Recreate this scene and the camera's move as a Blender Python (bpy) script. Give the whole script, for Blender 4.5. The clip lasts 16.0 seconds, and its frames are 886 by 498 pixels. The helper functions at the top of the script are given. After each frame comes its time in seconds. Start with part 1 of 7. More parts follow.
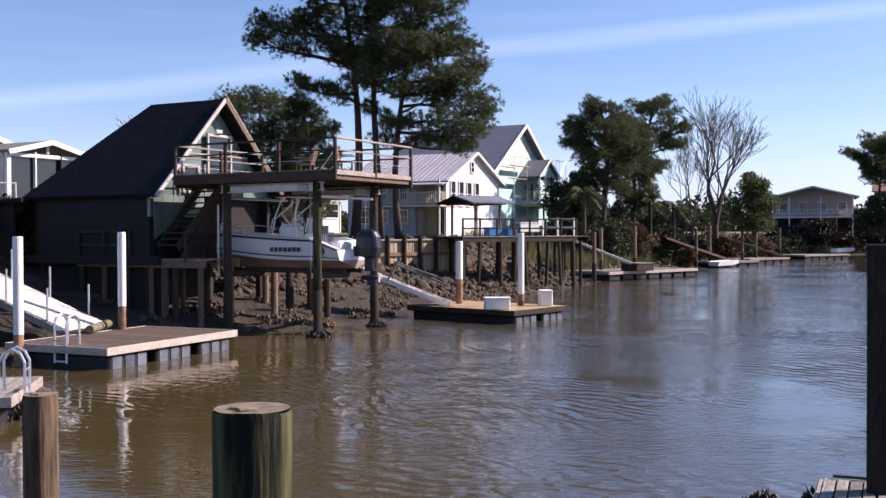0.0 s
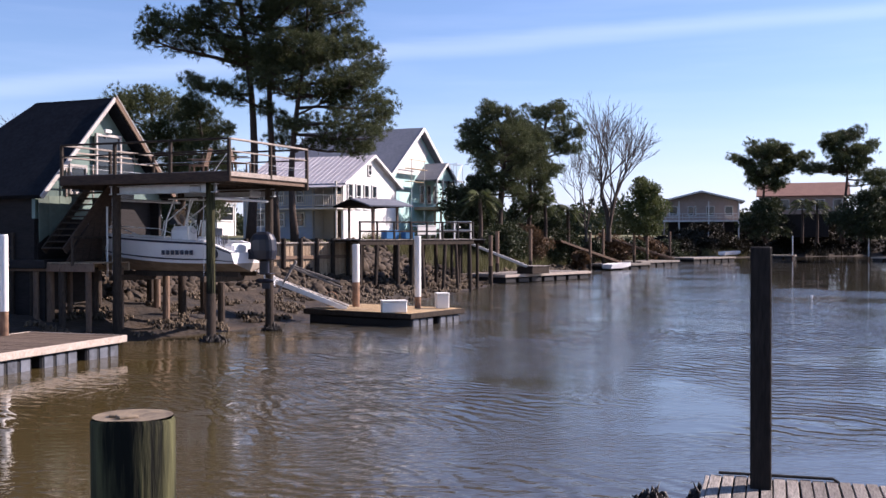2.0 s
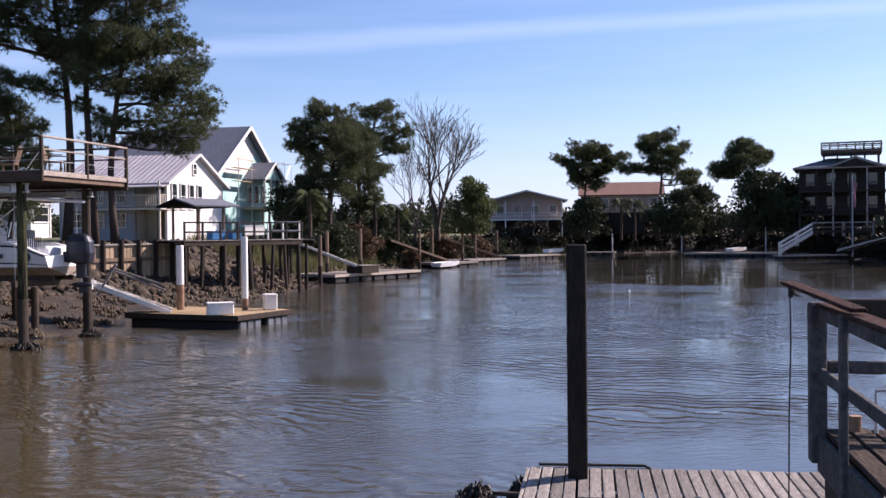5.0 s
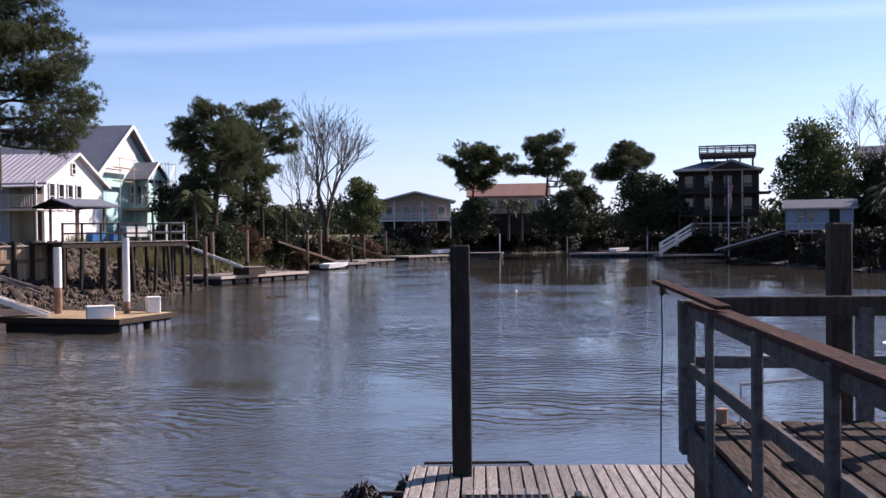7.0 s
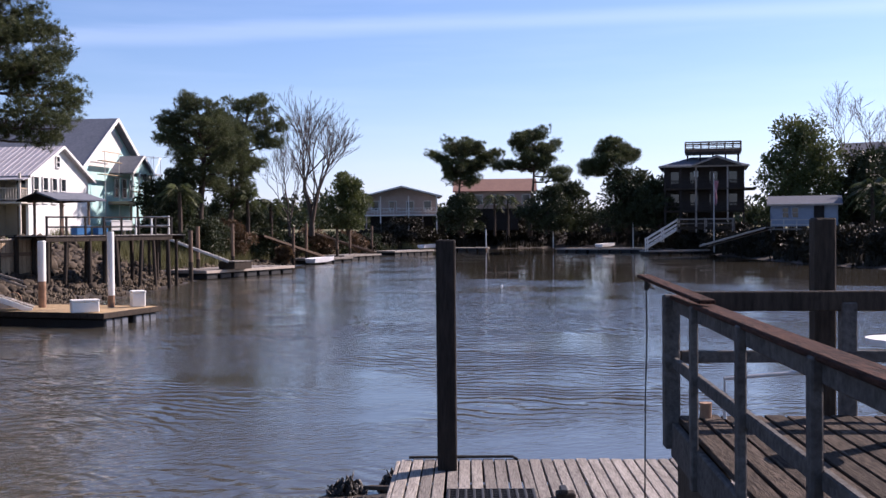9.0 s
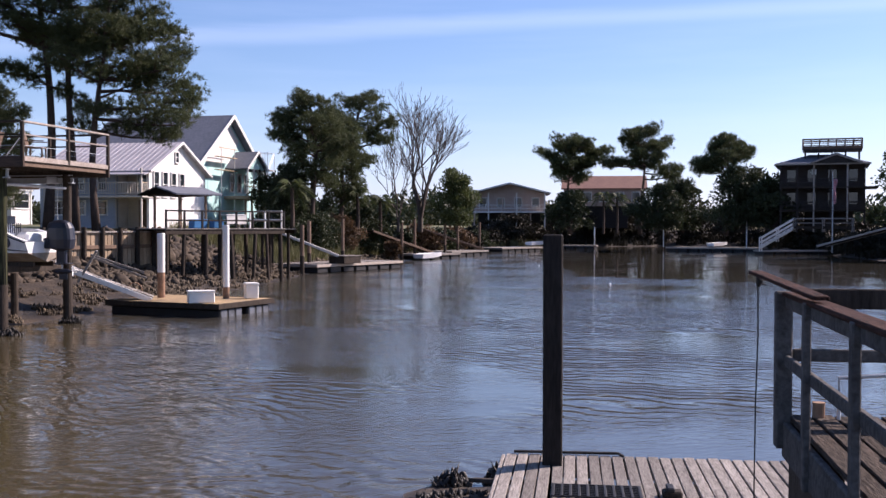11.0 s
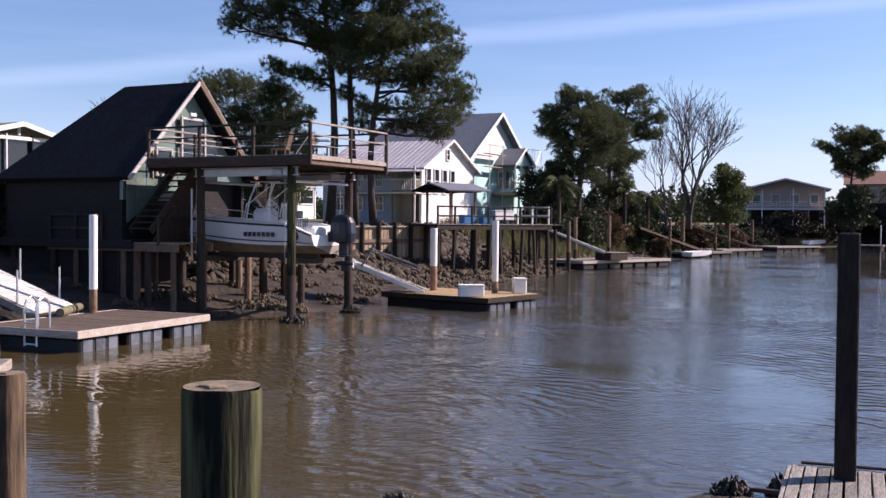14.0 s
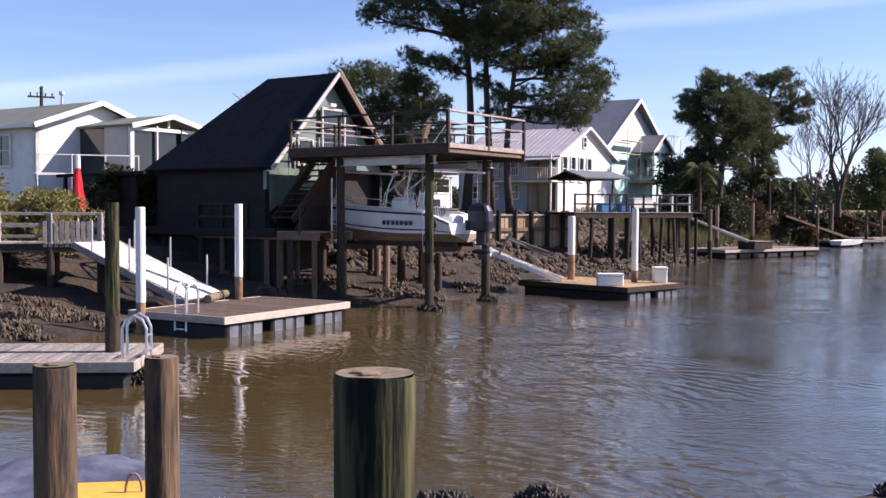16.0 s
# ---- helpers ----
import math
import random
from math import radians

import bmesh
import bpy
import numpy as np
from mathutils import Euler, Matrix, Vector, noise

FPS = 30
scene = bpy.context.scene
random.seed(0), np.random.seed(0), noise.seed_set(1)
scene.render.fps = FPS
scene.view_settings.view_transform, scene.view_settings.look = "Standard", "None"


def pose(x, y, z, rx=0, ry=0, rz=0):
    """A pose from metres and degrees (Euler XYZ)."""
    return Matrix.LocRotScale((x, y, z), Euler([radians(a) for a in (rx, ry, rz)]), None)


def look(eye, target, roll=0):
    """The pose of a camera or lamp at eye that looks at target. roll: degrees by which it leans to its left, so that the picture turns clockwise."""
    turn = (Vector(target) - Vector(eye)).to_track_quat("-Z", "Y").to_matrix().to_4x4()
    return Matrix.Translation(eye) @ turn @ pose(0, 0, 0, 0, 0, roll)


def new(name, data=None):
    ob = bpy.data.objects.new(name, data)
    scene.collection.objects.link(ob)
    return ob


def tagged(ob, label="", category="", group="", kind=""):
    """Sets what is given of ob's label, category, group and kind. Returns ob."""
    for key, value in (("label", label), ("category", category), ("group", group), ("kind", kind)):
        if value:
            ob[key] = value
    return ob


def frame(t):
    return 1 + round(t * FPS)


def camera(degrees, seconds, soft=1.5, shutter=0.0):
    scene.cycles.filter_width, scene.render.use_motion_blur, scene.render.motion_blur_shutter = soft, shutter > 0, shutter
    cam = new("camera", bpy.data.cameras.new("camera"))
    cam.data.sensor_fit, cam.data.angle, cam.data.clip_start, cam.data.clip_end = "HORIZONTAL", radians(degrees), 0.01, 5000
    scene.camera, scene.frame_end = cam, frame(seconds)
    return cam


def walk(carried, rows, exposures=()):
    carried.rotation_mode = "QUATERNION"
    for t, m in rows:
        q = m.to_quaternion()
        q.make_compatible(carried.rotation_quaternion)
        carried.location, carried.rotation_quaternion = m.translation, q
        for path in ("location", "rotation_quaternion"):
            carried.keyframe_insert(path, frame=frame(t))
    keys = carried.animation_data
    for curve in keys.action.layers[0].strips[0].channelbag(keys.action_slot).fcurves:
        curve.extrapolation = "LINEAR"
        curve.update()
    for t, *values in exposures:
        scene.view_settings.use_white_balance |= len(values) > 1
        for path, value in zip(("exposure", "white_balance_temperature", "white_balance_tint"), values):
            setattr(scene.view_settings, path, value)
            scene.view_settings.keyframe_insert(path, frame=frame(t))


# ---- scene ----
# camera: a slow pan from a spot on the near bank, 3.4 m above the low water
cam = camera(46.14, 16.0)
EYE = 3.4
ROWS = [
    (0.0, 0.0, 0.0, 0.0, -0.0, -0.902, -0.2),
    (0.5, 0.011, 0.013, 0.0001, -1.419, -0.874, -0.144),
    (1.0, 0.023, 0.0148, -0.0042, -2.798, -0.817, -0.08),
    (1.5, 0.0334, 0.0342, -0.0052, -4.158, -0.77, -0.103),
    (2.0, 0.0419, 0.0482, -0.0071, -5.622, -0.748, -0.133),
    (2.5, 0.0529, 0.0642, -0.0051, -7.168, -0.751, -0.191),
    (3.0, 0.0695, 0.0708, -0.0076, -8.721, -0.745, -0.254),
    (3.5, 0.0962, 0.0812, -0.0087, -10.244, -0.772, -0.383),
    (4.0, 0.1157, 0.0809, -0.0091, -11.754, -0.796, -0.488),
    (4.5, 0.1159, 0.0622, -0.0065, -13.314, -0.813, -0.574),
    (5.0, 0.1285, 0.0278, -0.0009, -14.92, -0.835, -0.593),
    (7.5, 0.1636, -0.0504, 0.0002, -21.986, -0.94, -0.619),
    (8.0, 0.1663, -0.0441, 0.0018, -22.437, -1.025, -0.532),
    (10.5, 0.163, -0.0822, -0.034, -17.923, -1.306, -0.148),
    (11.0, 0.1466, -0.1023, -0.0379, -15.857, -1.288, 0.075),
    (11.5, 0.1285, -0.1107, -0.0352, -13.756, -1.288, 0.299),
    (12.0, 0.1222, -0.0962, -0.0308, -11.504, -1.297, 0.439),
    (12.5, 0.096, -0.0804, -0.0326, -9.042, -1.324, 0.592),
    (13.0, 0.0625, -0.0391, -0.0381, -6.496, -1.365, 0.627),
    (13.5, 0.0353, -0.0077, -0.0396, -3.875, -1.435, 0.534),
    (14.0, 0.0096, 0.0235, -0.0434, -1.386, -1.559, 0.475),
    (14.5, -0.0043, 0.0658, -0.0496, 0.839, -1.732, 0.399),
    (15.0, -0.0465, 0.149, -0.0633, 2.776, -1.891, 0.385),
    (15.5, -0.0793, 0.2105, -0.0735, 4.497, -2.067, 0.366),
    (16.0, -0.1047, 0.2496, -0.0798, 6.006, -2.204, 0.245),
]
walk(cam, [(t, pose(x, y, EYE + z, 90 + pitch, 0, yaw) @ pose(0, 0, 0, 0, 0, roll)) for t, x, y, z, yaw, pitch, roll in ROWS], [(0.0, 0.94, 5750, 26), (2.0, 1.00, 5750, 26), (3.0, 1.03, 5750, 26), (4.2, 0.80, 5750, 26), (5.0, 0.87, 5750, 26), (10.5, 0.88, 5750, 26), (12.0, 0.83, 5750, 26), (13.5, 0.75, 5750, 26), (14.5, 0.91, 5750, 26), (16.0, 1.05, 5750, 26)])

# ---- light: clear late-winter sky, sun ahead and to the right ----
SUN_AZ, SUN_EL = radians(80.0), radians(35.0)   # azimuth clockwise from +y
world = bpy.data.worlds.new("sky")
scene.world = world
world.use_nodes = True
wn, wl = world.node_tree.nodes, world.node_tree.links
wn.clear()
sky = wn.new("ShaderNodeTexSky")
sky.sky_type = "NISHITA"
sky.sun_disc = False
sky.sun_elevation, sky.sun_rotation = SUN_EL, SUN_AZ
sky.air_density, sky.dust_density, sky.ozone_density = 1.0, 0.35, 3.0
tc = wn.new("ShaderNodeTexCoord")
# one long thin cirrus streak along a great circle, broken up by stretched noise, and a faint veil
streak_n = Vector((math.sin(0.019) * math.cos(0.171), math.cos(0.019) * math.cos(0.171), math.sin(0.171))).cross(
    Vector((math.sin(0.454) * math.cos(0.196), math.cos(0.454) * math.cos(0.196), math.sin(0.196)))).normalized()
dot = wn.new("ShaderNodeVectorMath")
dot.operation = "DOT_PRODUCT"
dot.inputs[1].default_value = streak_n
mp = wn.new("ShaderNodeMapping")
mp.inputs["Scale"].default_value = (2.0, 2.0, 22.0)
cir = wn.new("ShaderNodeTexNoise")
cir.inputs["Scale"].default_value, cir.inputs["Detail"].default_value, cir.inputs["Roughness"].default_value = 1.6, 5.0, 0.55
wob = wn.new("ShaderNodeMath")
wob.operation, wob.inputs[1].default_value, wob.inputs[2].default_value = "MULTIPLY_ADD", 0.016, -0.008
addw = wn.new("ShaderNodeMath")
absd = wn.new("ShaderNodeMath")
absd.operation = "ABSOLUTE"
core = wn.new("ShaderNodeMapRange")
core.interpolation_type = "SMOOTHSTEP"
core.inputs["From Min"].default_value, core.inputs["From Max"].default_value = 0.0, 0.013
core.inputs["To Min"].default_value, core.inputs["To Max"].default_value = 0.12, 0.0
veil = wn.new("ShaderNodeMapRange")
veil.inputs["From Min"].default_value, veil.inputs["From Max"].default_value = 0.48, 0.75
veil.inputs["To Min"].default_value, veil.inputs["To Max"].default_value = 0.0, 0.05
tot = wn.new("ShaderNodeMath")
mixc = wn.new("ShaderNodeMixRGB")
mixc.inputs["Color2"].default_value = (11.0, 11.4, 12.5, 1)
# pale haze low over the horizon
sepz = wn.new("ShaderNodeSeparateXYZ")
low = wn.new("ShaderNodeMapRange")
low.interpolation_type = "SMOOTHSTEP"
low.inputs["From Min"].default_value, low.inputs["From Max"].default_value = 0.0, 0.15
low.inputs["To Min"].default_value, low.inputs["To Max"].default_value = 0.34, 0.0
haze = wn.new("ShaderNodeMixRGB")
haze.inputs["Color2"].default_value = (7.3, 8.0, 10.3, 1)
bg = wn.new("ShaderNodeBackground")
bg.inputs["Strength"].default_value = 0.072
wo = wn.new("ShaderNodeOutputWorld")
wl.new(tc.outputs["Generated"], dot.inputs[0])
wl.new(tc.outputs["Generated"], mp.inputs["Vector"])
wl.new(mp.outputs["Vector"], cir.inputs["Vector"])
wl.new(cir.outputs["Fac"], wob.inputs[0])
wl.new(dot.outputs["Value"], addw.inputs[0])
wl.new(wob.outputs[0], addw.inputs[1])
wl.new(addw.outputs[0], absd.inputs[0])
wl.new(absd.outputs[0], core.inputs["Value"])
wl.new(cir.outputs["Fac"], veil.inputs["Value"])
wl.new(core.outputs[0], tot.inputs[0])
wl.new(veil.outputs[0], tot.inputs[1])
wl.new(tot.outputs[0], mixc.inputs["Fac"])
wl.new(sky.outputs["Color"], mixc.inputs["Color1"])
wl.new(tc.outputs["Generated"], sepz.inputs[0])
wl.new(sepz.outputs["Z"], low.inputs["Value"])
wl.new(low.outputs[0], haze.inputs["Fac"])
wl.new(mixc.outputs["Color"], haze.inputs["Color1"])
wl.new(haze.outputs["Color"], bg.inputs["Color"])
wl.new(bg.outputs["Background"], wo.inputs["Surface"])
sun = new("sun", bpy.data.lights.new("sun", "SUN"))
sun.data.energy, sun.data.angle, sun.data.color = 5.0, radians(0.5), (1.0, 0.84, 0.65)
sun_dir = Vector((math.sin(SUN_AZ) * math.cos(SUN_EL), math.cos(SUN_AZ) * math.cos(SUN_EL), math.sin(SUN_EL)))
sun.matrix_basis = look(sun_dir * 200, (0, 0, 0))


# ---- materials ----
def mat(name, c1, c2=None, scale=4.0, rough=0.8, bump=0.2, stretch=(1, 1, 1), metal=0.0, vary=0.15, spec=0.35, coarse=0.35, ends=(0.36, 0.64)):
    """A weathered surface: two scales of noise between two colours, a bump, and a shade that varies from piece to piece."""
    m = bpy.data.materials.new(name)
    m.use_nodes = True
    n, l = m.node_tree.nodes, m.node_tree.links
    b = n["Principled BSDF"]
    c2 = c2 or tuple(v * 0.7 for v in c1)
    co = n.new("ShaderNodeTexCoord")
    mpp = n.new("ShaderNodeMapping")
    mpp.inputs["Scale"].default_value = stretch
    info = n.new("ShaderNodeObjectInfo")
    off = n.new("ShaderNodeVectorMath")
    off.operation = "MULTIPLY_ADD"
    off.inputs[1].default_value = (1, 1, 1)
    l.new(co.outputs["Object"], mpp.inputs["Vector"])
    l.new(mpp.outputs["Vector"], off.inputs[0])
    cmb = n.new("ShaderNodeCombineXYZ")
    mul = n.new("ShaderNodeMath")
    mul.operation, mul.inputs[1].default_value = "MULTIPLY", 37.0
    l.new(info.outputs["Random"], mul.inputs[0])
    for k in range(3):
        l.new(mul.outputs[0], cmb.inputs[k])
    l.new(cmb.outputs[0], off.inputs[2])
    fine, big = n.new("ShaderNodeTexNoise"), n.new("ShaderNodeTexNoise")
    for nd, s in ((fine, scale), (big, scale * 0.17)):
        nd.inputs["Scale"].default_value, nd.inputs["Detail"].default_value, nd.inputs["Roughness"].default_value = s, 5.0, 0.62
        l.new(off.outputs[0], nd.inputs["Vector"])
    fac = n.new("ShaderNodeMix")
    fac.inputs[0].default_value = coarse
    l.new(fine.outputs["Fac"], fac.inputs[2])
    l.new(big.outputs["Fac"], fac.inputs[3])
    ramp = n.new("ShaderNodeValToRGB")
    ramp.color_ramp.elements[0].position, ramp.color_ramp.elements[1].position = ends
    ramp.color_ramp.elements[0].color, ramp.color_ramp.elements[1].color = (*c2, 1), (*c1, 1)
    l.new(fac.outputs[0], ramp.inputs["Fac"])
    hsv = n.new("ShaderNodeHueSaturation")
    rng = n.new("ShaderNodeMapRange")
    rng.inputs["To Min"].default_value, rng.inputs["To Max"].default_value = 1 - vary, 1 + vary
    l.new(info.outputs["Random"], rng.inputs["Value"])
    l.new(rng.outputs[0], hsv.inputs["Value"])
    l.new(ramp.outputs["Color"], hsv.inputs["Color"])
    l.new(hsv.outputs["Color"], b.inputs["Base Color"])
    b.inputs["Roughness"].default_value, b.inputs["Metallic"].default_value = rough, metal
    b.inputs["Specular IOR Level"].default_value = spec
    if bump:
        bp = n.new("ShaderNodeBump")
        bp.inputs["Strength"].default_value, bp.inputs["Distance"].default_value = bump, 0.02
        l.new(fine.outputs["Fac"], bp.inputs["Height"])
        l.new(bp.outputs["Normal"], b.inputs["Normal"])
    return m


WOOD_GREY = mat("weathered_grey_wood", (0.34, 0.31, 0.275), (0.11, 0.097, 0.085), 7, 0.9, 0.7, (9, 1, 9), vary=0.3, spec=0.15, ends=(0.34, 0.62))
WOOD_DARK = mat("dark_wet_and_shaded_wood", (0.068, 0.052, 0.04), (0.022, 0.018, 0.014), 5, 0.8, 0.6, (5, 5, 1), spec=0.15)
POST_BACKLIT = mat("backlit_black_timber", (0.034, 0.028, 0.024), (0.010, 0.009, 0.008), 5, 0.8, 0.7, (6, 6, 0.8), spec=0.15)
WOOD_BROWN = mat("brown_wood", (0.20, 0.135, 0.09), (0.10, 0.065, 0.045), 5, 0.8, 0.4, (4, 4, 1))
WOOD_PALE = mat("pale_new_wood", (0.46, 0.37, 0.26), (0.33, 0.25, 0.165), 6, 0.8, 0.3, (8, 1, 8))
WOOD_TAN = mat("tan_sheet_wood", (0.42, 0.32, 0.21), (0.24, 0.17, 0.11), 4, 0.85, 0.4, (6, 6, 1))
WOOD_OLD = mat("dark_weathered_deck_wood", (0.095, 0.073, 0.056), (0.018, 0.014, 0.011), 7, 0.9, 0.8, (9, 1, 9), vary=0.35, spec=0.12, ends=(0.38, 0.62))
RAIL_GREY = mat("grey_painted_rail", (0.125, 0.117, 0.108), (0.045, 0.04, 0.037), 9, 0.85, 0.6, (2, 2, 2), spec=0.2)
RAIL_CAP = mat("red_brown_rail_cap", (0.075, 0.036, 0.025), (0.018, 0.011, 0.009), 8, 0.9, 0.8, (8, 1, 8), spec=0.1, ends=(0.38, 0.62))
PILE = mat("green_treated_pile", (0.112, 0.112, 0.052), (0.010, 0.011, 0.008), 7, 0.85, 0.9, (3.2, 3.2, 0.25), coarse=0.55, ends=(0.46, 0.66), spec=0.12)
PILE_BROWN = mat("brown_weathered_pile", (0.23, 0.155, 0.088), (0.04, 0.034, 0.029), 5, 0.9, 0.8, (4, 4, 0.5), coarse=0.6, ends=(0.40, 0.62), spec=0.15)
PILE_END = mat("pile_end_grain", (0.24, 0.19, 0.125), (0.07, 0.056, 0.042), 14, 0.9, 0.6)
WHITE = mat("white_paint", (0.74, 0.73, 0.70), (0.63, 0.62, 0.59), 2.5, 0.6, 0.08, vary=0.03)
WHITE_PVC = mat("white_sleeve", (0.78, 0.78, 0.76), (0.66, 0.65, 0.61), 3, 0.5, 0.05, (3, 3, 0.6), vary=0.04)
RUST = mat("stained_lower_sleeve", (0.33, 0.20, 0.12), (0.15, 0.09, 0.06), 5, 0.85, 0.3)
CREAM = mat("cream_siding", (0.56, 0.52, 0.45), (0.47, 0.43, 0.37), 2, 0.8, 0.1, vary=0.04)
TEAL = mat("teal_siding", (0.44, 0.66, 0.64), (0.34, 0.56, 0.55), 1.5, 0.7, 0.1, vary=0.05)
SHEETING = mat("dull_green_sheeting", (0.13, 0.17, 0.135), (0.035, 0.048, 0.042), 1.6, 0.55, 0.2, coarse=0.6)
GREENGLASS = mat("pale_green_boarding", (0.20, 0.29, 0.25), (0.075, 0.11, 0.10), 1.2, 0.5, 0.1, coarse=0.7)
SHINGLE_BLACK = mat("black_shingles", (0.016, 0.018, 0.022), (0.009, 0.010, 0.013), 6, 0.95, 0.4, spec=0.08)
SHINGLE_GREY = mat("grey_shingles", (0.16, 0.17, 0.20), (0.11, 0.12, 0.14), 5, 0.9, 0.3, spec=0.2)
SHINGLE_GREEN = mat("grey_green_shingles", (0.17, 0.18, 0.15), (0.11, 0.12, 0.10), 5, 0.9, 0.3, spec=0.2)
TIN = mat("pale_lilac_sheet_roof", (0.46, 0.44, 0.46), (0.36, 0.34, 0.36), 1.5, 0.55, 0.05, metal=0.1)
REDROOF = mat("red_tile_roof", (0.25, 0.145, 0.105), (0.18, 0.10, 0.08), 4, 0.85, 0.3)
HOUSEBOARD = mat("dark_brown_shingle_wall", (0.060, 0.048, 0.042), (0.028, 0.023, 0.021), 3, 0.85, 0.3, (1, 1, 6))
DARKWALL = mat("dark_and_shade_boards", (0.024, 0.020, 0.019), (0.011, 0.010, 0.010), 3, 0.85, 0.3, (1, 1, 6))
BEIGE = mat("pinkish_beige_wall", (0.44, 0.35, 0.30), (0.36, 0.28, 0.24), 2, 0.85, 0.1)
BLUEWALL = mat("pale_blue_and_shaded_boards", (0.33, 0.38, 0.46), (0.26, 0.30, 0.37), 2, 0.85, 0.2, (1, 1, 8))
BLACK = mat("black_float", (0.02, 0.02, 0.022), (0.012, 0.012, 0.013), 4, 0.6, 0.1)
FLOATFACE = mat("blue_grey_float_face", (0.155, 0.17, 0.20), (0.05, 0.055, 0.065), 3, 0.6, 0.1)
DECKBOARD = mat("brown_composite_board", (0.15, 0.115, 0.088), (0.085, 0.064, 0.05), 5, 0.9, 0.3, (8, 1, 8), spec=0.15)
FASCIA = mat("weathered_white_board", (0.52, 0.49, 0.45), (0.36, 0.33, 0.30), 5, 0.8, 0.2)
STAIRBOARD = mat("dark_brown_boarding", (0.075, 0.048, 0.033), (0.030, 0.020, 0.015), 5, 0.9, 0.4, (1, 1, 6))
# paler tone that stands for direct sun on the lookout's rails
RAIL_SUNLIT = mat("sunlit_side_rail_wood", (0.36, 0.31, 0.265), (0.18, 0.15, 0.125), 6, 0.85, 0.3, (3, 3, 3))
BLEACH = mat("sun_bleached_tan_board", (0.52, 0.38, 0.21), (0.36, 0.25, 0.13), 5, 0.8, 0.25, (8, 1, 8), vary=0.2)
EDGE = mat("scuffed_pale_edge_board", (0.44, 0.39, 0.34), (0.27, 0.22, 0.175), 4, 0.85, 0.3, (6, 1, 6), spec=0.2)
FOAM = mat("white_foam_box", (0.80, 0.79, 0.74), (0.72, 0.70, 0.64), 5, 0.7, 0.1, vary=0.03)
HULL = mat("white_gelcoat", (0.78, 0.78, 0.78), (0.70, 0.70, 0.71), 1.5, 0.18, 0.0, vary=0.02, spec=0.5)
HULLDARK = mat("stained_bottom_paint", (0.33, 0.28, 0.22), (0.17, 0.14, 0.11), 3, 0.6, 0.1)
NAVY = mat("navy_stripe", (0.015, 0.02, 0.05), (0.01, 0.012, 0.03), 3, 0.4, 0.0)
ENGINE = mat("dark_blue_cowling", (0.012, 0.014, 0.028), (0.008, 0.009, 0.016), 3, 0.42, 0.0, spec=0.5)
STEEL = mat("galvanised_steel", (0.55, 0.56, 0.57), (0.42, 0.43, 0.44), 6, 0.45, 0.05, metal=0.6)
ALU = mat("bright_tube", (0.75, 0.76, 0.77), (0.65, 0.66, 0.67), 6, 0.3, 0.0, metal=0.85)
REEDTAN = mat("yellowed_rubber", (0.22, 0.19, 0.11), (0.12, 0.10, 0.06), 5, 0.7, 0.2)
ROPE = mat("dark_rope", (0.04, 0.035, 0.03), (0.02, 0.02, 0.018), 40, 0.9, 0.4)
GLASS_DARK = mat("dark_window_glass", (0.02, 0.025, 0.03), (0.015, 0.018, 0.022), 2, 0.08, 0.0, spec=0.6, vary=0.05)
REDCLOTH = mat("red_cloth", (0.55, 0.02, 0.025), (0.38, 0.012, 0.018), 6, 0.8, 0.3)
YELLOW = mat("yellow_board", (0.62, 0.42, 0.06), (0.48, 0.30, 0.04), 6, 0.7, 0.2)
TARPBLUE = mat("faded_blue_tarp", (0.12, 0.13, 0.17), (0.05, 0.055, 0.085), 6, 0.55, 0.3)
BLUECAN = mat("blue_plastic", (0.05, 0.20, 0.42), (0.04, 0.14, 0.32), 5, 0.5, 0.05)
ROCK = mat("grey_brown_rock", (0.105, 0.078, 0.052), (0.02, 0.015, 0.011), 4, 0.9, 0.7, vary=0.3)
SHELL = mat("muddy_oyster_shell", (0.15, 0.115, 0.075), (0.022, 0.017, 0.012), 9, 0.9, 0.7)
WETSHELL = mat("black_wet_shell", (0.040, 0.034, 0.028), (0.008, 0.007, 0.006), 12, 0.55, 0.7)
BARK = mat("pine_bark", (0.085, 0.06, 0.045), (0.035, 0.027, 0.022), 3, 0.95, 0.8, (4, 4, 1))
BARKDARK = mat("grey_brown_bark", (0.115, 0.092, 0.078), (0.055, 0.044, 0.038), 4, 0.95, 0.5, (4, 4, 1))
RAMPBOARD = mat("chalky_ramp_board", (0.60, 0.585, 0.55), (0.38, 0.36, 0.33), 6, 0.85, 0.3, (2, 9, 2), vary=0.12)
FLAGRED = mat("red_striped_cloth", (0.42, 0.05, 0.06), (0.33, 0.30, 0.33), 5, 0.8, 0.0, (0.4, 0.4, 6))


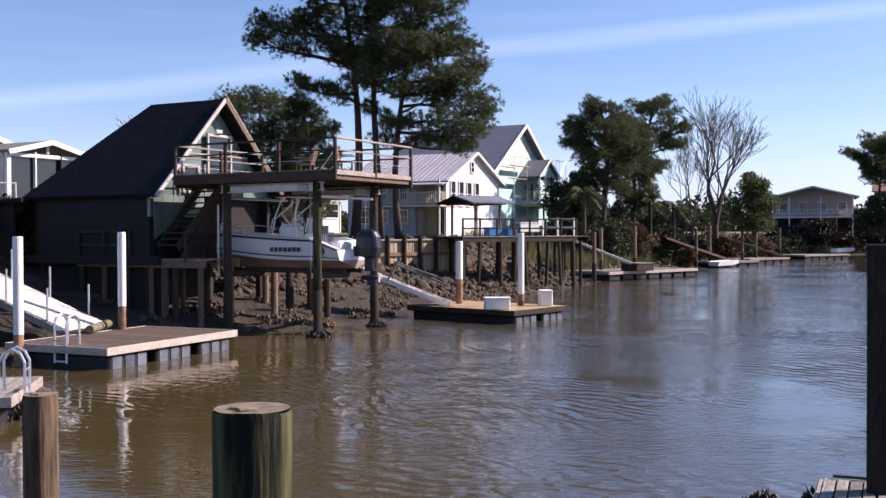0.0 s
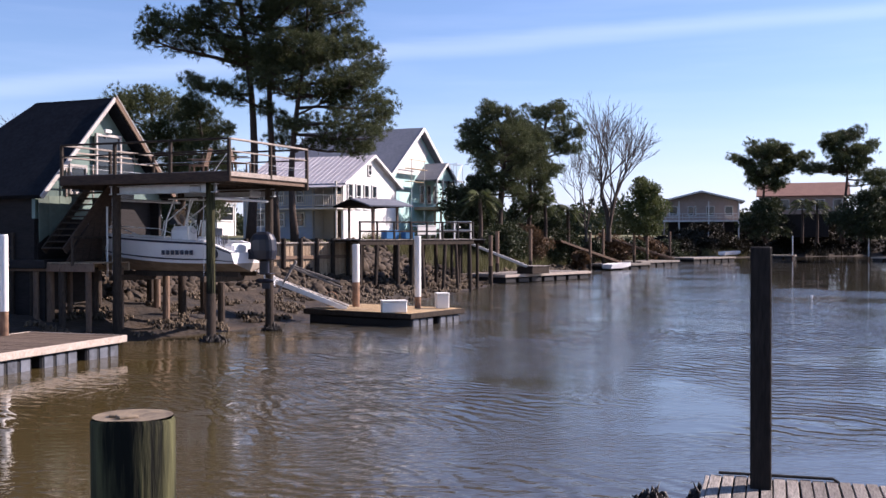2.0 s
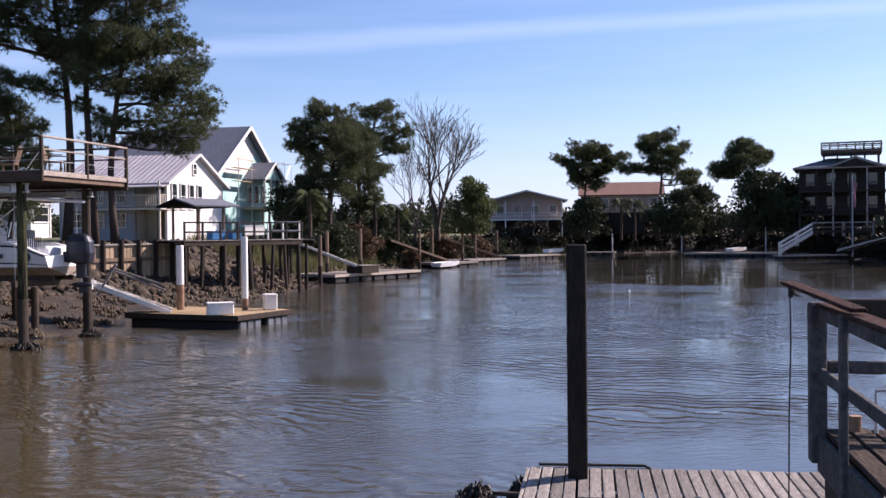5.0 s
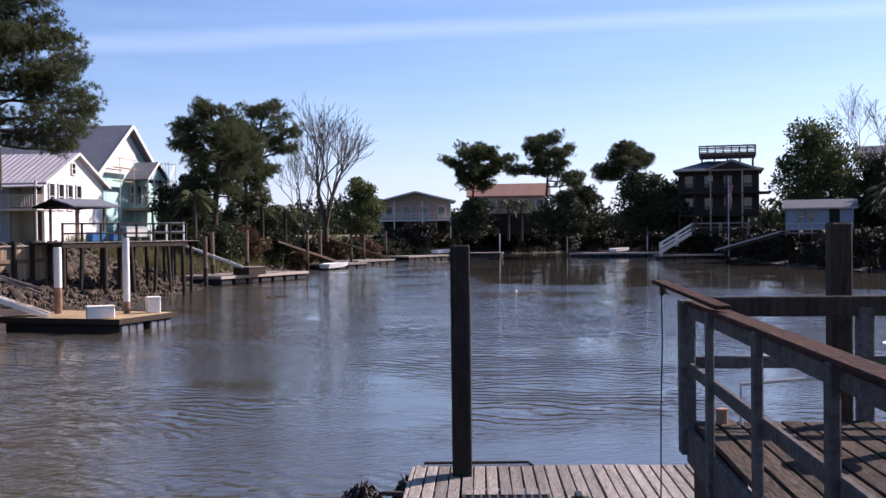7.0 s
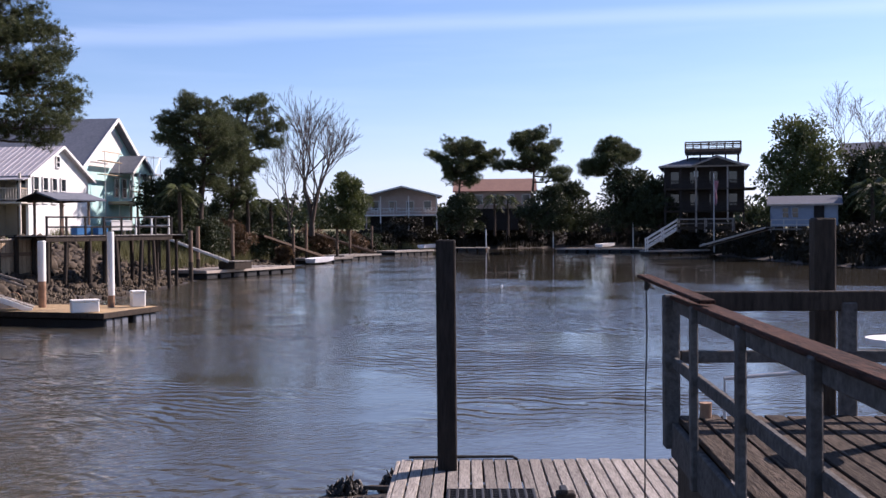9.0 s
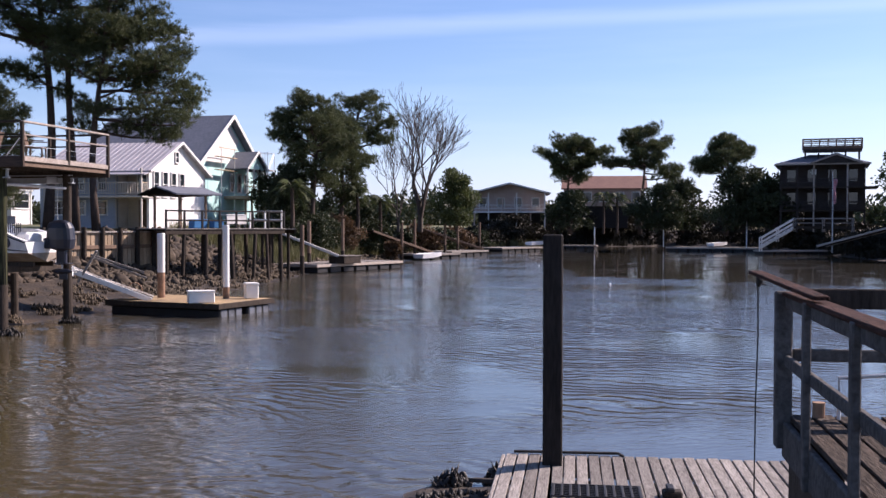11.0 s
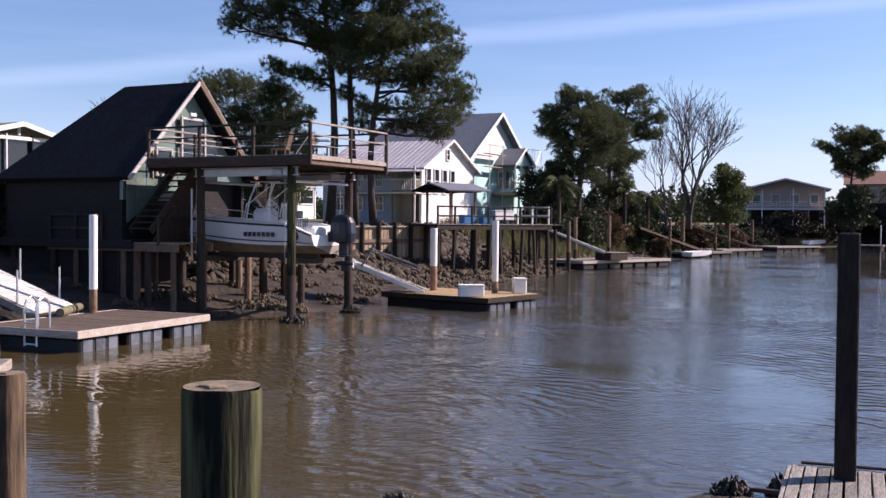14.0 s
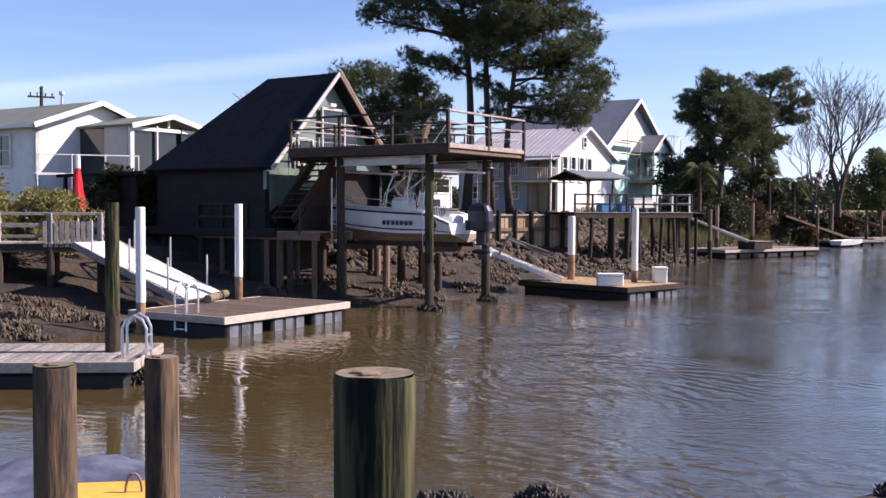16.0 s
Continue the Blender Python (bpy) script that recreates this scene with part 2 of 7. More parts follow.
def leaf_mat(name, c1, c2, trans=0.25):
    m = bpy.data.materials.new(name)
    m.use_nodes = True
    n, l = m.node_tree.nodes, m.node_tree.links
    b = n["Principled BSDF"]
    geo = n.new("ShaderNodeNewGeometry")
    ramp = n.new("ShaderNodeValToRGB")
    ramp.color_ramp.elements[0].color, ramp.color_ramp.elements[1].color = (*c2, 1), (*c1, 1)
    ns = n.new("ShaderNodeTexNoise")
    co = n.new("ShaderNodeTexCoord")
    ns.inputs["Scale"].default_value = 0.6
    l.new(co.outputs["Object"], ns.inputs["Vector"])
    mx = n.new("ShaderNodeMix")
    mx.inputs[0].default_value = 0.5
    l.new(geo.outputs["Random Per Island"], mx.inputs[2])
    l.new(ns.outputs["Fac"], mx.inputs[3])
    l.new(mx.outputs[0], ramp.inputs["Fac"])
    l.new(ramp.outputs["Color"], b.inputs["Base Color"])
    b.inputs["Roughness"].default_value = 0.6
    b.inputs["Specular IOR Level"].default_value = 0.25
    tr = n.new("ShaderNodeBsdfTranslucent")
    l.new(ramp.outputs["Color"], tr.inputs["Color"])
    ms = n.new("ShaderNodeMixShader")
    ms.inputs[0].default_value = trans
    l.new(b.outputs[0], ms.inputs[1])
    l.new(tr.outputs[0], ms.inputs[2])
    l.new(ms.outputs[0], n["Material Output"].inputs["Surface"])
    return m


NEEDLE = leaf_mat("pine_needles", (0.102, 0.116, 0.046), (0.036, 0.050, 0.024), 0.34)
LEAF = leaf_mat("dark_evergreen_leaves", (0.060, 0.072, 0.030), (0.020, 0.028, 0.014), 0.16)
LEAF_LIGHT = leaf_mat("light_green_leaves", (0.115, 0.135, 0.046), (0.042, 0.058, 0.022), 0.3)
LEAF_YELLOW = leaf_mat("yellow_green_leaves", (0.26, 0.24, 0.08), (0.13, 0.13, 0.045), 0.3)
REED = leaf_mat("dry_marsh_grass", (0.17, 0.16, 0.07), (0.07, 0.075, 0.03), 0.3)
# near black: the far bank's backlit shade is put into the leaf colour
SCRUB = leaf_mat("backlit_dark_scrub", (0.035, 0.030, 0.016), (0.012, 0.011, 0.007), 0.1)
TWIG = leaf_mat("dry_brown_leaves", (0.17, 0.11, 0.06), (0.08, 0.05, 0.03))


def ground_material():
    m = bpy.data.materials.new("mud_and_lawn")
    m.use_nodes = True
    n, l = m.node_tree.nodes, m.node_tree.links
    b = n["Principled BSDF"]
    geo = n.new("ShaderNodeNewGeometry")
    sep = n.new("ShaderNodeSeparateXYZ")
    l.new(geo.outputs["Position"], sep.inputs[0])
    n1, n2 = n.new("ShaderNodeTexNoise"), n.new("ShaderNodeTexNoise")
    n1.inputs["Scale"].default_value, n1.inputs["Detail"].default_value = 0.9, 8
    n2.inputs["Scale"].default_value, n2.inputs["Detail"].default_value = 6.0, 8
    l.new(geo.outputs["Position"], n1.inputs["Vector"])
    l.new(geo.outputs["Position"], n2.inputs["Vector"])
    mud, grass = n.new("ShaderNodeValToRGB"), n.new("ShaderNodeValToRGB")
    mud.color_ramp.elements[0].position, mud.color_ramp.elements[1].position = 0.35, 0.7
    mud.color_ramp.elements[0].color, mud.color_ramp.elements[1].color = (0.011, 0.008, 0.005, 1), (0.058, 0.039, 0.022, 1)
    grass.color_ramp.elements[0].color, grass.color_ramp.elements[1].color = (0.06, 0.065, 0.022, 1), (0.16, 0.15, 0.06, 1)
    l.new(n1.outputs["Fac"], mud.inputs["Fac"])
    l.new(n2.outputs["Fac"], grass.inputs["Fac"])
    ad = n.new("ShaderNodeMath")
    ad.operation = "MULTIPLY_ADD"
    ad.inputs[1].default_value = 1.2
    l.new(n1.outputs["Fac"], ad.inputs[0])
    l.new(sep.outputs["Z"], ad.inputs[2])
    st = n.new("ShaderNodeMapRange")
    st.inputs["From Min"].default_value, st.inputs["From Max"].default_value = 2.9, 3.5
    l.new(ad.outputs[0], st.inputs["Value"])
    mx = n.new("ShaderNodeMixRGB")
    l.new(st.outputs[0], mx.inputs["Fac"])
    l.new(mud.outputs["Color"], mx.inputs["Color1"])
    l.new(grass.outputs["Color"], mx.inputs["Color2"])
    l.new(mx.outputs["Color"], b.inputs["Base Color"])
    rr = n.new("ShaderNodeMapRange")
    rr.inputs["From Min"].default_value, rr.inputs["From Max"].default_value = 0.2, 1.2
    rr.inputs["To Min"].default_value, rr.inputs["To Max"].default_value = 0.45, 0.95
    l.new(ad.outputs[0], rr.inputs["Value"])
    l.new(rr.outputs[0], b.inputs["Roughness"])
    bp = n.new("ShaderNodeBump")
    bp.inputs["Strength"].default_value, bp.inputs["Distance"].default_value = 0.9, 0.12
    l.new(n2.outputs["Fac"], bp.inputs["Height"])
    l.new(bp.outputs["Normal"], b.inputs["Normal"])
    return m


def water_material():
    """Silty tidal water: murky brown body, a mirror-like surface with short wind ripples."""
    m = bpy.data.materials.new("murky_creek_water")
    m.use_nodes = True
    n, l = m.node_tree.nodes, m.node_tree.links
    b = n["Principled BSDF"]
    geo = n.new("ShaderNodeNewGeometry")
    mp1 = n.new("ShaderNodeMapping")
    mp1.inputs["Rotation"].default_value = (0, 0, radians(25))
    mp1.inputs["Scale"].default_value = (0.9, 2.0, 1)
    l.new(geo.outputs["Position"], mp1.inputs["Vector"])
    a, c, d = n.new("ShaderNodeTexNoise"), n.new("ShaderNodeTexNoise"), n.new("ShaderNodeTexNoise")
    a.inputs["Scale"].default_value, a.inputs["Detail"].default_value, a.inputs["Distortion"].default_value = 3.6, 3.0, 0.6
    c.inputs["Scale"].default_value, c.inputs["Detail"].default_value = 0.12, 2.0
    d.inputs["Scale"].default_value, d.inputs["Detail"].default_value = 0.16, 2.0
    l.new(mp1.outputs["Vector"], a.inputs["Vector"])
    l.new(mp1.outputs["Vector"], c.inputs["Vector"])
    l.new(geo.outputs["Position"], d.inputs["Vector"])
    mr = n.new("ShaderNodeMapRange")
    mr.inputs["From Min"].default_value, mr.inputs["From Max"].default_value = 0.35, 0.65
    mr.inputs["To Min"].default_value, mr.inputs["To Max"].default_value = 0.08, 1.0
    l.new(c.outputs["Fac"], mr.inputs["Value"])

    def calc(op, p, q, r=None):
        k = n.new("ShaderNodeMath")
        k.operation = op
        for i, val in enumerate((p, q, r)):
            if val is None:
                continue
            if isinstance(val, float):
                k.inputs[i].default_value = val
            else:
                l.new(val, k.inputs[i])
        return k.outputs[0]

    def ramp01(val, lo, hi):
        k = n.new("ShaderNodeMapRange")
        k.interpolation_type = "SMOOTHSTEP"
        k.inputs["From Min"].default_value, k.inputs["From Max"].default_value = lo, hi
        l.new(val, k.inputs["Value"])
        return k.outputs[0]

    # the breeze roughens the open reach; the far basin and the strip under the lawn bank lie calm
    xyz = n.new("ShaderNodeSeparateXYZ")
    l.new(geo.outputs["Position"], xyz.inputs[0])
    px_, py_ = xyz.outputs[0], xyz.outputs[1]
    across = calc("MULTIPLY_ADD", px_, 0.747, calc("MULTIPLY", py_, 0.665))
    along = calc("MULTIPLY_ADD", px_, 0.665, calc("MULTIPLY", py_, -0.747))
    lee = calc("MULTIPLY", calc("MAXIMUM", calc("SUBTRACT", -29.0, along), 0.0), 1.6)
    wob = calc("MULTIPLY", d.outputs["Fac"], 3.0)
    basin = ramp01(calc("ADD", calc("SUBTRACT", across, lee), wob), 66.5, 62.5)
    bankside = ramp01(calc("ADD", calc("MULTIPLY_ADD", py_, 0.07, px_), calc("MULTIPLY", d.outputs["Fac"], 5.0)), 0.5, 6.5)
    wind = calc("MULTIPLY", basin, bankside)
    # short regular wavelets that run in patches, and a long soft swell that bends reflections near the bank
    def wavelets(turn, scale, bend, detail):
        mp2 = n.new("ShaderNodeMapping")
        mp2.inputs["Rotation"].default_value = (0, 0, radians(turn))
        l.new(geo.outputs["Position"], mp2.inputs["Vector"])
        wv = n.new("ShaderNodeTexWave")
        wv.inputs["Scale"].default_value, wv.inputs["Distortion"].default_value = scale, bend
        wv.inputs["Detail"].default_value, wv.inputs["Detail Scale"].default_value = detail, 0.6
        l.new(mp2.outputs["Vector"], wv.inputs["Vector"])
        return wv.outputs["Fac"]

    def patches(scale, lo, hi, shift):
        mp3 = n.new("ShaderNodeMapping")
        mp3.inputs["Location"].default_value = shift
        l.new(geo.outputs["Position"], mp3.inputs["Vector"])
        nz = n.new("ShaderNodeTexNoise")
        nz.inputs["Scale"].default_value, nz.inputs["Detail"].default_value = scale, 1.5
        l.new(mp3.outputs["Vector"], nz.inputs["Vector"])
        return ramp01(nz.outputs["Fac"], lo, hi)

    swell = n.new("ShaderNodeTexNoise")
    swell.inputs["Scale"].default_value, swell.inputs["Detail"].default_value = 0.9, 1.0
    l.new(mp1.outputs["Vector"], swell.inputs["Vector"])
    rough_by = calc("MULTIPLY", calc("MULTIPLY_ADD", basin, 0.85, 0.15), calc("MULTIPLY_ADD", bankside, 0.70, 0.45))
    set_a = calc("MULTIPLY", wavelets(-58, 0.62, 19.0, 3.0), calc("MULTIPLY", patches(0.13, 0.46, 0.62, (0, 0, 0)), 0.85))
    set_b = calc("MULTIPLY", wavelets(-30, 0.7, 20.0, 3.0), calc("MULTIPLY", patches(0.11, 0.50, 0.66, (31, 17, 0)), 0.75))
    chop = calc("MULTIPLY", a.outputs["Fac"], calc("MULTIPLY", mr.outputs[0], 1.1))
    short = calc("MULTIPLY", calc("ADD", calc("ADD", set_a, set_b), chop), rough_by)
    total = calc("MULTIPLY_ADD", swell.outputs["Fac"], 0.22, short)
    bp = n.new("ShaderNodeBump")
    bp.inputs["Strength"].default_value, bp.inputs["Distance"].default_value = 1.0, 0.020
    l.new(total, bp.inputs["Height"])
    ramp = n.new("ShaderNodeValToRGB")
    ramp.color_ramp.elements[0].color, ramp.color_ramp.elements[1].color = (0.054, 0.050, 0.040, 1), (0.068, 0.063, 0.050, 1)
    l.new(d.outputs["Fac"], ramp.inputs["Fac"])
    # base colour runs from olive brown on the left to greyer in the channel
    olive_mix = n.new("ShaderNodeMixRGB")
    olive_mix.inputs["Color1"].default_value = (0.066, 0.049, 0.018, 1)
    l.new(ramp01(calc("ADD", calc("MULTIPLY_ADD", py_, 0.12, px_), calc("MULTIPLY", d.outputs["Fac"], 5.0)), -1.0, 9.0), olive_mix.inputs["Fac"])
    l.new(ramp.outputs["Color"], olive_mix.inputs["Color2"])
    l.new(olive_mix.outputs["Color"], b.inputs["Base Color"])
    l.new(calc("MULTIPLY_ADD", wind, 0.07, 0.02), b.inputs["Roughness"])
    b.inputs["IOR"].default_value = 1.56
    l.new(bp.outputs["Normal"], b.inputs["Normal"])
    return m


# ---- mesh helpers ----
class Shape:
    """Collects vertices and faces of one mesh."""

    def __init__(self):
        self.v, self.f = [], []

    def add(self, vs, fs):
        k = len(self.v)
        self.v += [tuple(p) for p in vs]
        self.f += [tuple(i + k for i in q) for q in fs]
        return self

    def box(self, c, s, b=0.012, rot=None):
        """A box with chamfered edges: centre, size, chamfer, turn."""
        h = [max(q / 2, 1e-4) for q in s]
        b = min(b, min(h) * 0.45)
        vs, key = [], {}
        for sx in (-1, 1):
            for sy in (-1, 1):
                for sz in (-1, 1):
                    for ax in range(3):
                        p = [sx * (h[0] - b), sy * (h[1] - b), sz * (h[2] - b)]
                        p[ax] += (sx, sy, sz)[ax] * b
                        key[(sx, sy, sz, ax)] = len(vs)
                        vs.append(Vector(p))
        fs = []
        for ax in range(3):
            o1, o2 = [q for q in range(3) if q != ax]
            for s0 in (-1, 1):
                def cor(a, e):
                    g = [0, 0, 0]
                    g[ax], g[o1], g[o2] = s0, a, e
                    return key[(*g, ax)]
                q = [cor(-1, -1), cor(1, -1), cor(1, 1), cor(-1, 1)]
                fs.append(q if (s0 > 0) != (ax == 1) else q[::-1])
            for s1 in (-1, 1):
                for s2 in (-1, 1):
                    def edg(a, ax2):
                        g = [0, 0, 0]
                        g[ax], g[o1], g[o2] = a, s1, s2
                        return key[(*g, ax2)]
                    q = [edg(-1, o1), edg(1, o1), edg(1, o2), edg(-1, o2)]
                    fs.append(q if (s1 * s2 > 0) == (ax != 1) else q[::-1])
        for sx in (-1, 1):
            for sy in (-1, 1):
                for sz in (-1, 1):
                    q = [key[(sx, sy, sz, a)] for a in range(3)]
                    fs.append(q if sx * sy * sz > 0 else q[::-1])
        r = rot or Matrix.Identity(3)
        c = Vector(c)
        return self.add([r @ p + c for p in vs], fs)

    def beam(self, p0, p1, w, h, b=0.01, up=(0, 0, 1)):
        """A bar of section w (sideways) by h (upwards) between two points."""
        p0, p1 = Vector(p0), Vector(p1)
        y = (p1 - p0).normalized()
        x = y.cross(Vector(up))
        if x.length < 1e-3:
            x = y.cross(Vector((1, 0, 0)))
        x.normalize()
        z = x.cross(y)
        rot = Matrix((x, y, z)).transposed()
        return self.box((p0 + p1) / 2, (w, (p1 - p0).length, h), b, rot)

    def tube(self, pts, rad, n=8, cap=True, wob=0.0, rnd=None):
        """A round bar through points with a radius at each."""
        pts = [Vector(p) for p in pts]
        if not hasattr(rad, "__len__"):
            rad = [rad] * len(pts)
        vs, fs = [], []
        ref = Vector((1, 0, 0)) if abs((pts[-1] - pts[0]).normalized().x) < 0.8 else Vector((0, 1, 0))
        for i, p in enumerate(pts):
            d = (pts[min(i + 1, len(pts) - 1)] - pts[max(i - 1, 0)]).normalized()
            a = d.cross(ref).normalized()
            e = d.cross(a)
            for k in range(n):
                t = 2 * math.pi * k / n
                r = rad[i] * (1 + (rnd.uniform(-wob, wob) if rnd else 0))
                vs.append(p + (a * math.cos(t) + e * math.sin(t)) * r)
        for i in range(len(pts) - 1):
            for k in range(n):
                k2 = (k + 1) % n
                fs.append((i * n + k, i * n + k2, (i + 1) * n + k2, (i + 1) * n + k))
        if cap:
            fs.append(tuple(range(n - 1, -1, -1)))
            fs.append(tuple((len(pts) - 1) * n + k for k in range(n)))
        return self.add(vs, [q[::-1] for q in fs])

    def slab(self, poly, thick):
        """A plate under a flat polygon of 3D points (counter-clockwise from above)."""
        poly = [Vector(p) for p in poly]
        nn = (poly[1] - poly[0]).cross(poly[-1] - poly[0]).normalized()
        n = len(poly)
        vs = poly + [p - nn * thick for p in poly]
        fs = [tuple(range(n)), tuple(range(2 * n - 1, n - 1, -1))]
        fs += [(i, n + i, n + (i + 1) % n, (i + 1) % n) for i in range(n)]
        return self.add(vs, fs)

    def mesh(self, name, material=None, smooth=False):
        me = bpy.data.meshes.new(name)
        me.from_pydata(self.v, [], self.f)
        if material:
            me.materials.append(material)
        if smooth:
            me.polygons.foreach_set("use_smooth", [True] * len(me.polygons))
        me.update()
        return me


def part(name, shape, material, parent, label="", smooth=False):
    ob = new(name, shape.mesh(name, material, smooth) if isinstance(shape, Shape) else shape)
    ob.parent = parent
    return tagged(ob, label) if label else ob


def thing(name, m, label, category, group="", kind=""):
    ob = new(name)
    ob.empty_display_size = 0.3
    ob.matrix_basis = m
    return tagged(ob, label, category, group, kind)


def solo(name, shape, material, label, category, group="", kind="", m=None, smooth=False):
    ob = new(name, shape.mesh(name, material, smooth) if isinstance(shape, Shape) else shape)
    if m is not None:
        ob.matrix_basis = m
    return tagged(ob, label, category, group, kind)


def quick_mesh(name, verts, tris, material):
    """A mesh straight from arrays of vertices and triangles."""
    me = bpy.data.meshes.new(name)
    me.vertices.add(len(verts))
    me.vertices.foreach_set("co", np.asarray(verts, np.float32).ravel())
    me.loops.add(len(tris) * 3)
    me.loops.foreach_set("vertex_index", np.asarray(tris, np.int32).ravel())
    me.polygons.add(len(tris))
    me.polygons.foreach_set("loop_start", np.arange(0, len(tris) * 3, 3, dtype=np.int32))
    me.update(calc_edges=True)
    me.materials.append(material)
    return me


# ---- ground and water ----
# shoreline at low water: the far bank on the left, the head of the creek, and back along the right and near banks
FAR_BANK = [(-200, 24), (-40, 22), (-16, 22.5), (-12.5, 24.5), (-11, 29.5), (-7, 34.5), (-3.9, 37.6), (-1.4, 43.0), (2.3, 50), (7.4, 62), (12, 76), (21, 93),
            (31, 112), (45, 133), (62, 152), (84, 158), (92, 146), (86, 125), (76, 103), (64, 74), (60, 56), (62, 40), (80, 24), (200, 10)]
NEAR_BANK = [(-200, 4), (-20, 6), (-9, 8.2), (-5.5, 10.2), (-3.0, 10.2), (-1.5, 11.6), (0.4, 12.0), (2.2, 11.5), (3.4, 12.2), (4.6, 12.8), (5.6, 12.2), (8, 9.5), (14, 6.5), (30, 2), (60, -4), (200, -20)]


def seg_dist(px, py, line):
    best = np.full(px.shape, 1e9)
    for (x0, y0), (x1, y1) in zip(line, line[1:]):
        dx, dy = x1 - x0, y1 - y0
        t = np.clip(((px - x0) * dx + (py - y0) * dy) / (dx * dx + dy * dy), 0, 1)
        best = np.minimum(best, np.hypot(px - x0 - t * dx, py - y0 - t * dy))
    return best


def in_water(px, py):
    poly = FAR_BANK + NEAR_BANK[::-1]
    inside = np.zeros(px.shape, bool)
    for (x0, y0), (x1, y1) in zip(poly, poly[1:] + poly[:1]):
        if y0 == y1:
            continue
        c = ((y0 > py) != (y1 > py)) & (px < (x1 - x0) * (py - y0) / (y1 - y0) + x0)
        inside ^= c
    return inside


def ground_height(px, py):
    px, py = np.asarray(px, float), np.asarray(py, float)
    df, dn = seg_dist(px, py, FAR_BANK), seg_dist(px, py, NEAR_BANK)
    wet = in_water(px, py)
    far = np.interp(df, [0, 2.5, 6, 9, 13, 30, 60], [0, 0.35, 0.95, 1.9, 3.0, 3.15, 3.4])
    near = np.interp(dn, [0, 2, 5, 10, 20], [0, 0.25, 0.7, 1.3, 1.7])
    h = np.where(df < dn, far, near)
    bed = -np.minimum(np.minimum(df, dn) * 0.12, 1.6)
    h = np.where(wet, bed, h)
    lump = 0.10 * np.sin(px * 1.7 + 1.3 * np.sin(py * 0.9)) * np.sin(py * 1.3 + np.sin(px * 0.7)) + 0.06 * np.sin(px * 3.9 + py * 2.3) * np.sin(py * 4.3 - px * 1.1)
    return h + lump * np.interp(np.minimum(df, dn), [0, 1.5, 9, 14], [0.35, 1, 1, 0.3])


def gz(x, y):
    return float(ground_height(np.array([x]), np.array([y]))[0])


gx = np.concatenate([[-3000, -1000, -400, -200, -120], np.arange(-80, -24, 4), np.arange(-24, 30, 0.5), np.arange(30, 110, 2.0), [115, 125, 140, 170, 220, 400, 1000, 3000]])
gy = np.concatenate([[-3000, -600, -150, -60, -30], np.arange(-20, 4, 2.0), np.arange(4, 62, 0.5), np.arange(62, 180, 2.0), [190, 210, 240, 300, 500, 1200, 4000]])
GX, GY = np.meshgrid(gx, gy)
GZ = ground_height(GX, GY)
nx, ny = len(gx), len(gy)
idx = np.arange(nx * ny).reshape(ny, nx)
a, b, c, d = idx[:-1, :-1].ravel(), idx[:-1, 1:].ravel(), idx[1:, 1:].ravel(), idx[1:, :-1].ravel()
ground_me = quick_mesh("ground", np.stack([GX.ravel(), GY.ravel(), GZ.ravel()], -1), np.concatenate([np.stack([a, b, c], -1), np.stack([a, c, d], -1)]), ground_material())
ground_me.polygons.foreach_set("use_smooth", [True] * len(ground_me.polygons))
solo("ground", ground_me, None, "brown tidal mud bank rising to dry lawn", "ground", kind="structure")
wat = Shape().add([(-400, -60, 0), (400, -60, 0), (400, 260, 0), (-400, 260, 0)], [(0, 1, 2, 3)])
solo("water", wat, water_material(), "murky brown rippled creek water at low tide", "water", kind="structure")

# ---- trees and plants ----
def blades(centres, radii, n, length, width, rng, squash=0.75, up=0.35, wide=False):
    """Many small pointed leaves or needle tufts scattered in clumps: vertices and triangles."""
    centres, radii = np.asarray(centres, float), np.asarray(radii, float)
    k = len(centres)
    d = rng.normal(size=(k, n, 3))
    d /= np.linalg.norm(d, axis=-1, keepdims=True)
    r = rng.uniform(0.15, 1.0, (k, n, 1)) ** 0.6
    base = centres[:, None] + d * r * radii[:, None, None] * np.array([1, 1, squash])
    way = d * 0.7 + rng.normal(size=(k, n, 3)) * 0.5 + np.array([0, 0, up])
    way /= np.linalg.norm(way, axis=-1, keepdims=True)
    side = np.cross(way, rng.normal(size=(k, n, 3)))
    side /= np.linalg.norm(side, axis=-1, keepdims=True) + 1e-9
    ln = length * rng.uniform(0.6, 1.3, (k, n, 1))
    w = width * rng.uniform(0.7, 1.3, (k, n, 1))
    if wide:
        vs = np.stack([base, base + way * ln * 0.5 + side * w / 2, base + way * ln, base + way * ln * 0.5 - side * w / 2], 2).reshape(-1, 3)
        q = np.arange(k * n)[:, None] * 4
        return vs, np.concatenate([q + [0, 1, 2], q + [0, 2, 3]])
    vs = np.stack([base - side * w / 2, base + side * w / 2, base + way * ln], 2).reshape(-1, 3)
    return vs, np.arange(k * n * 3).reshape(-1, 3)


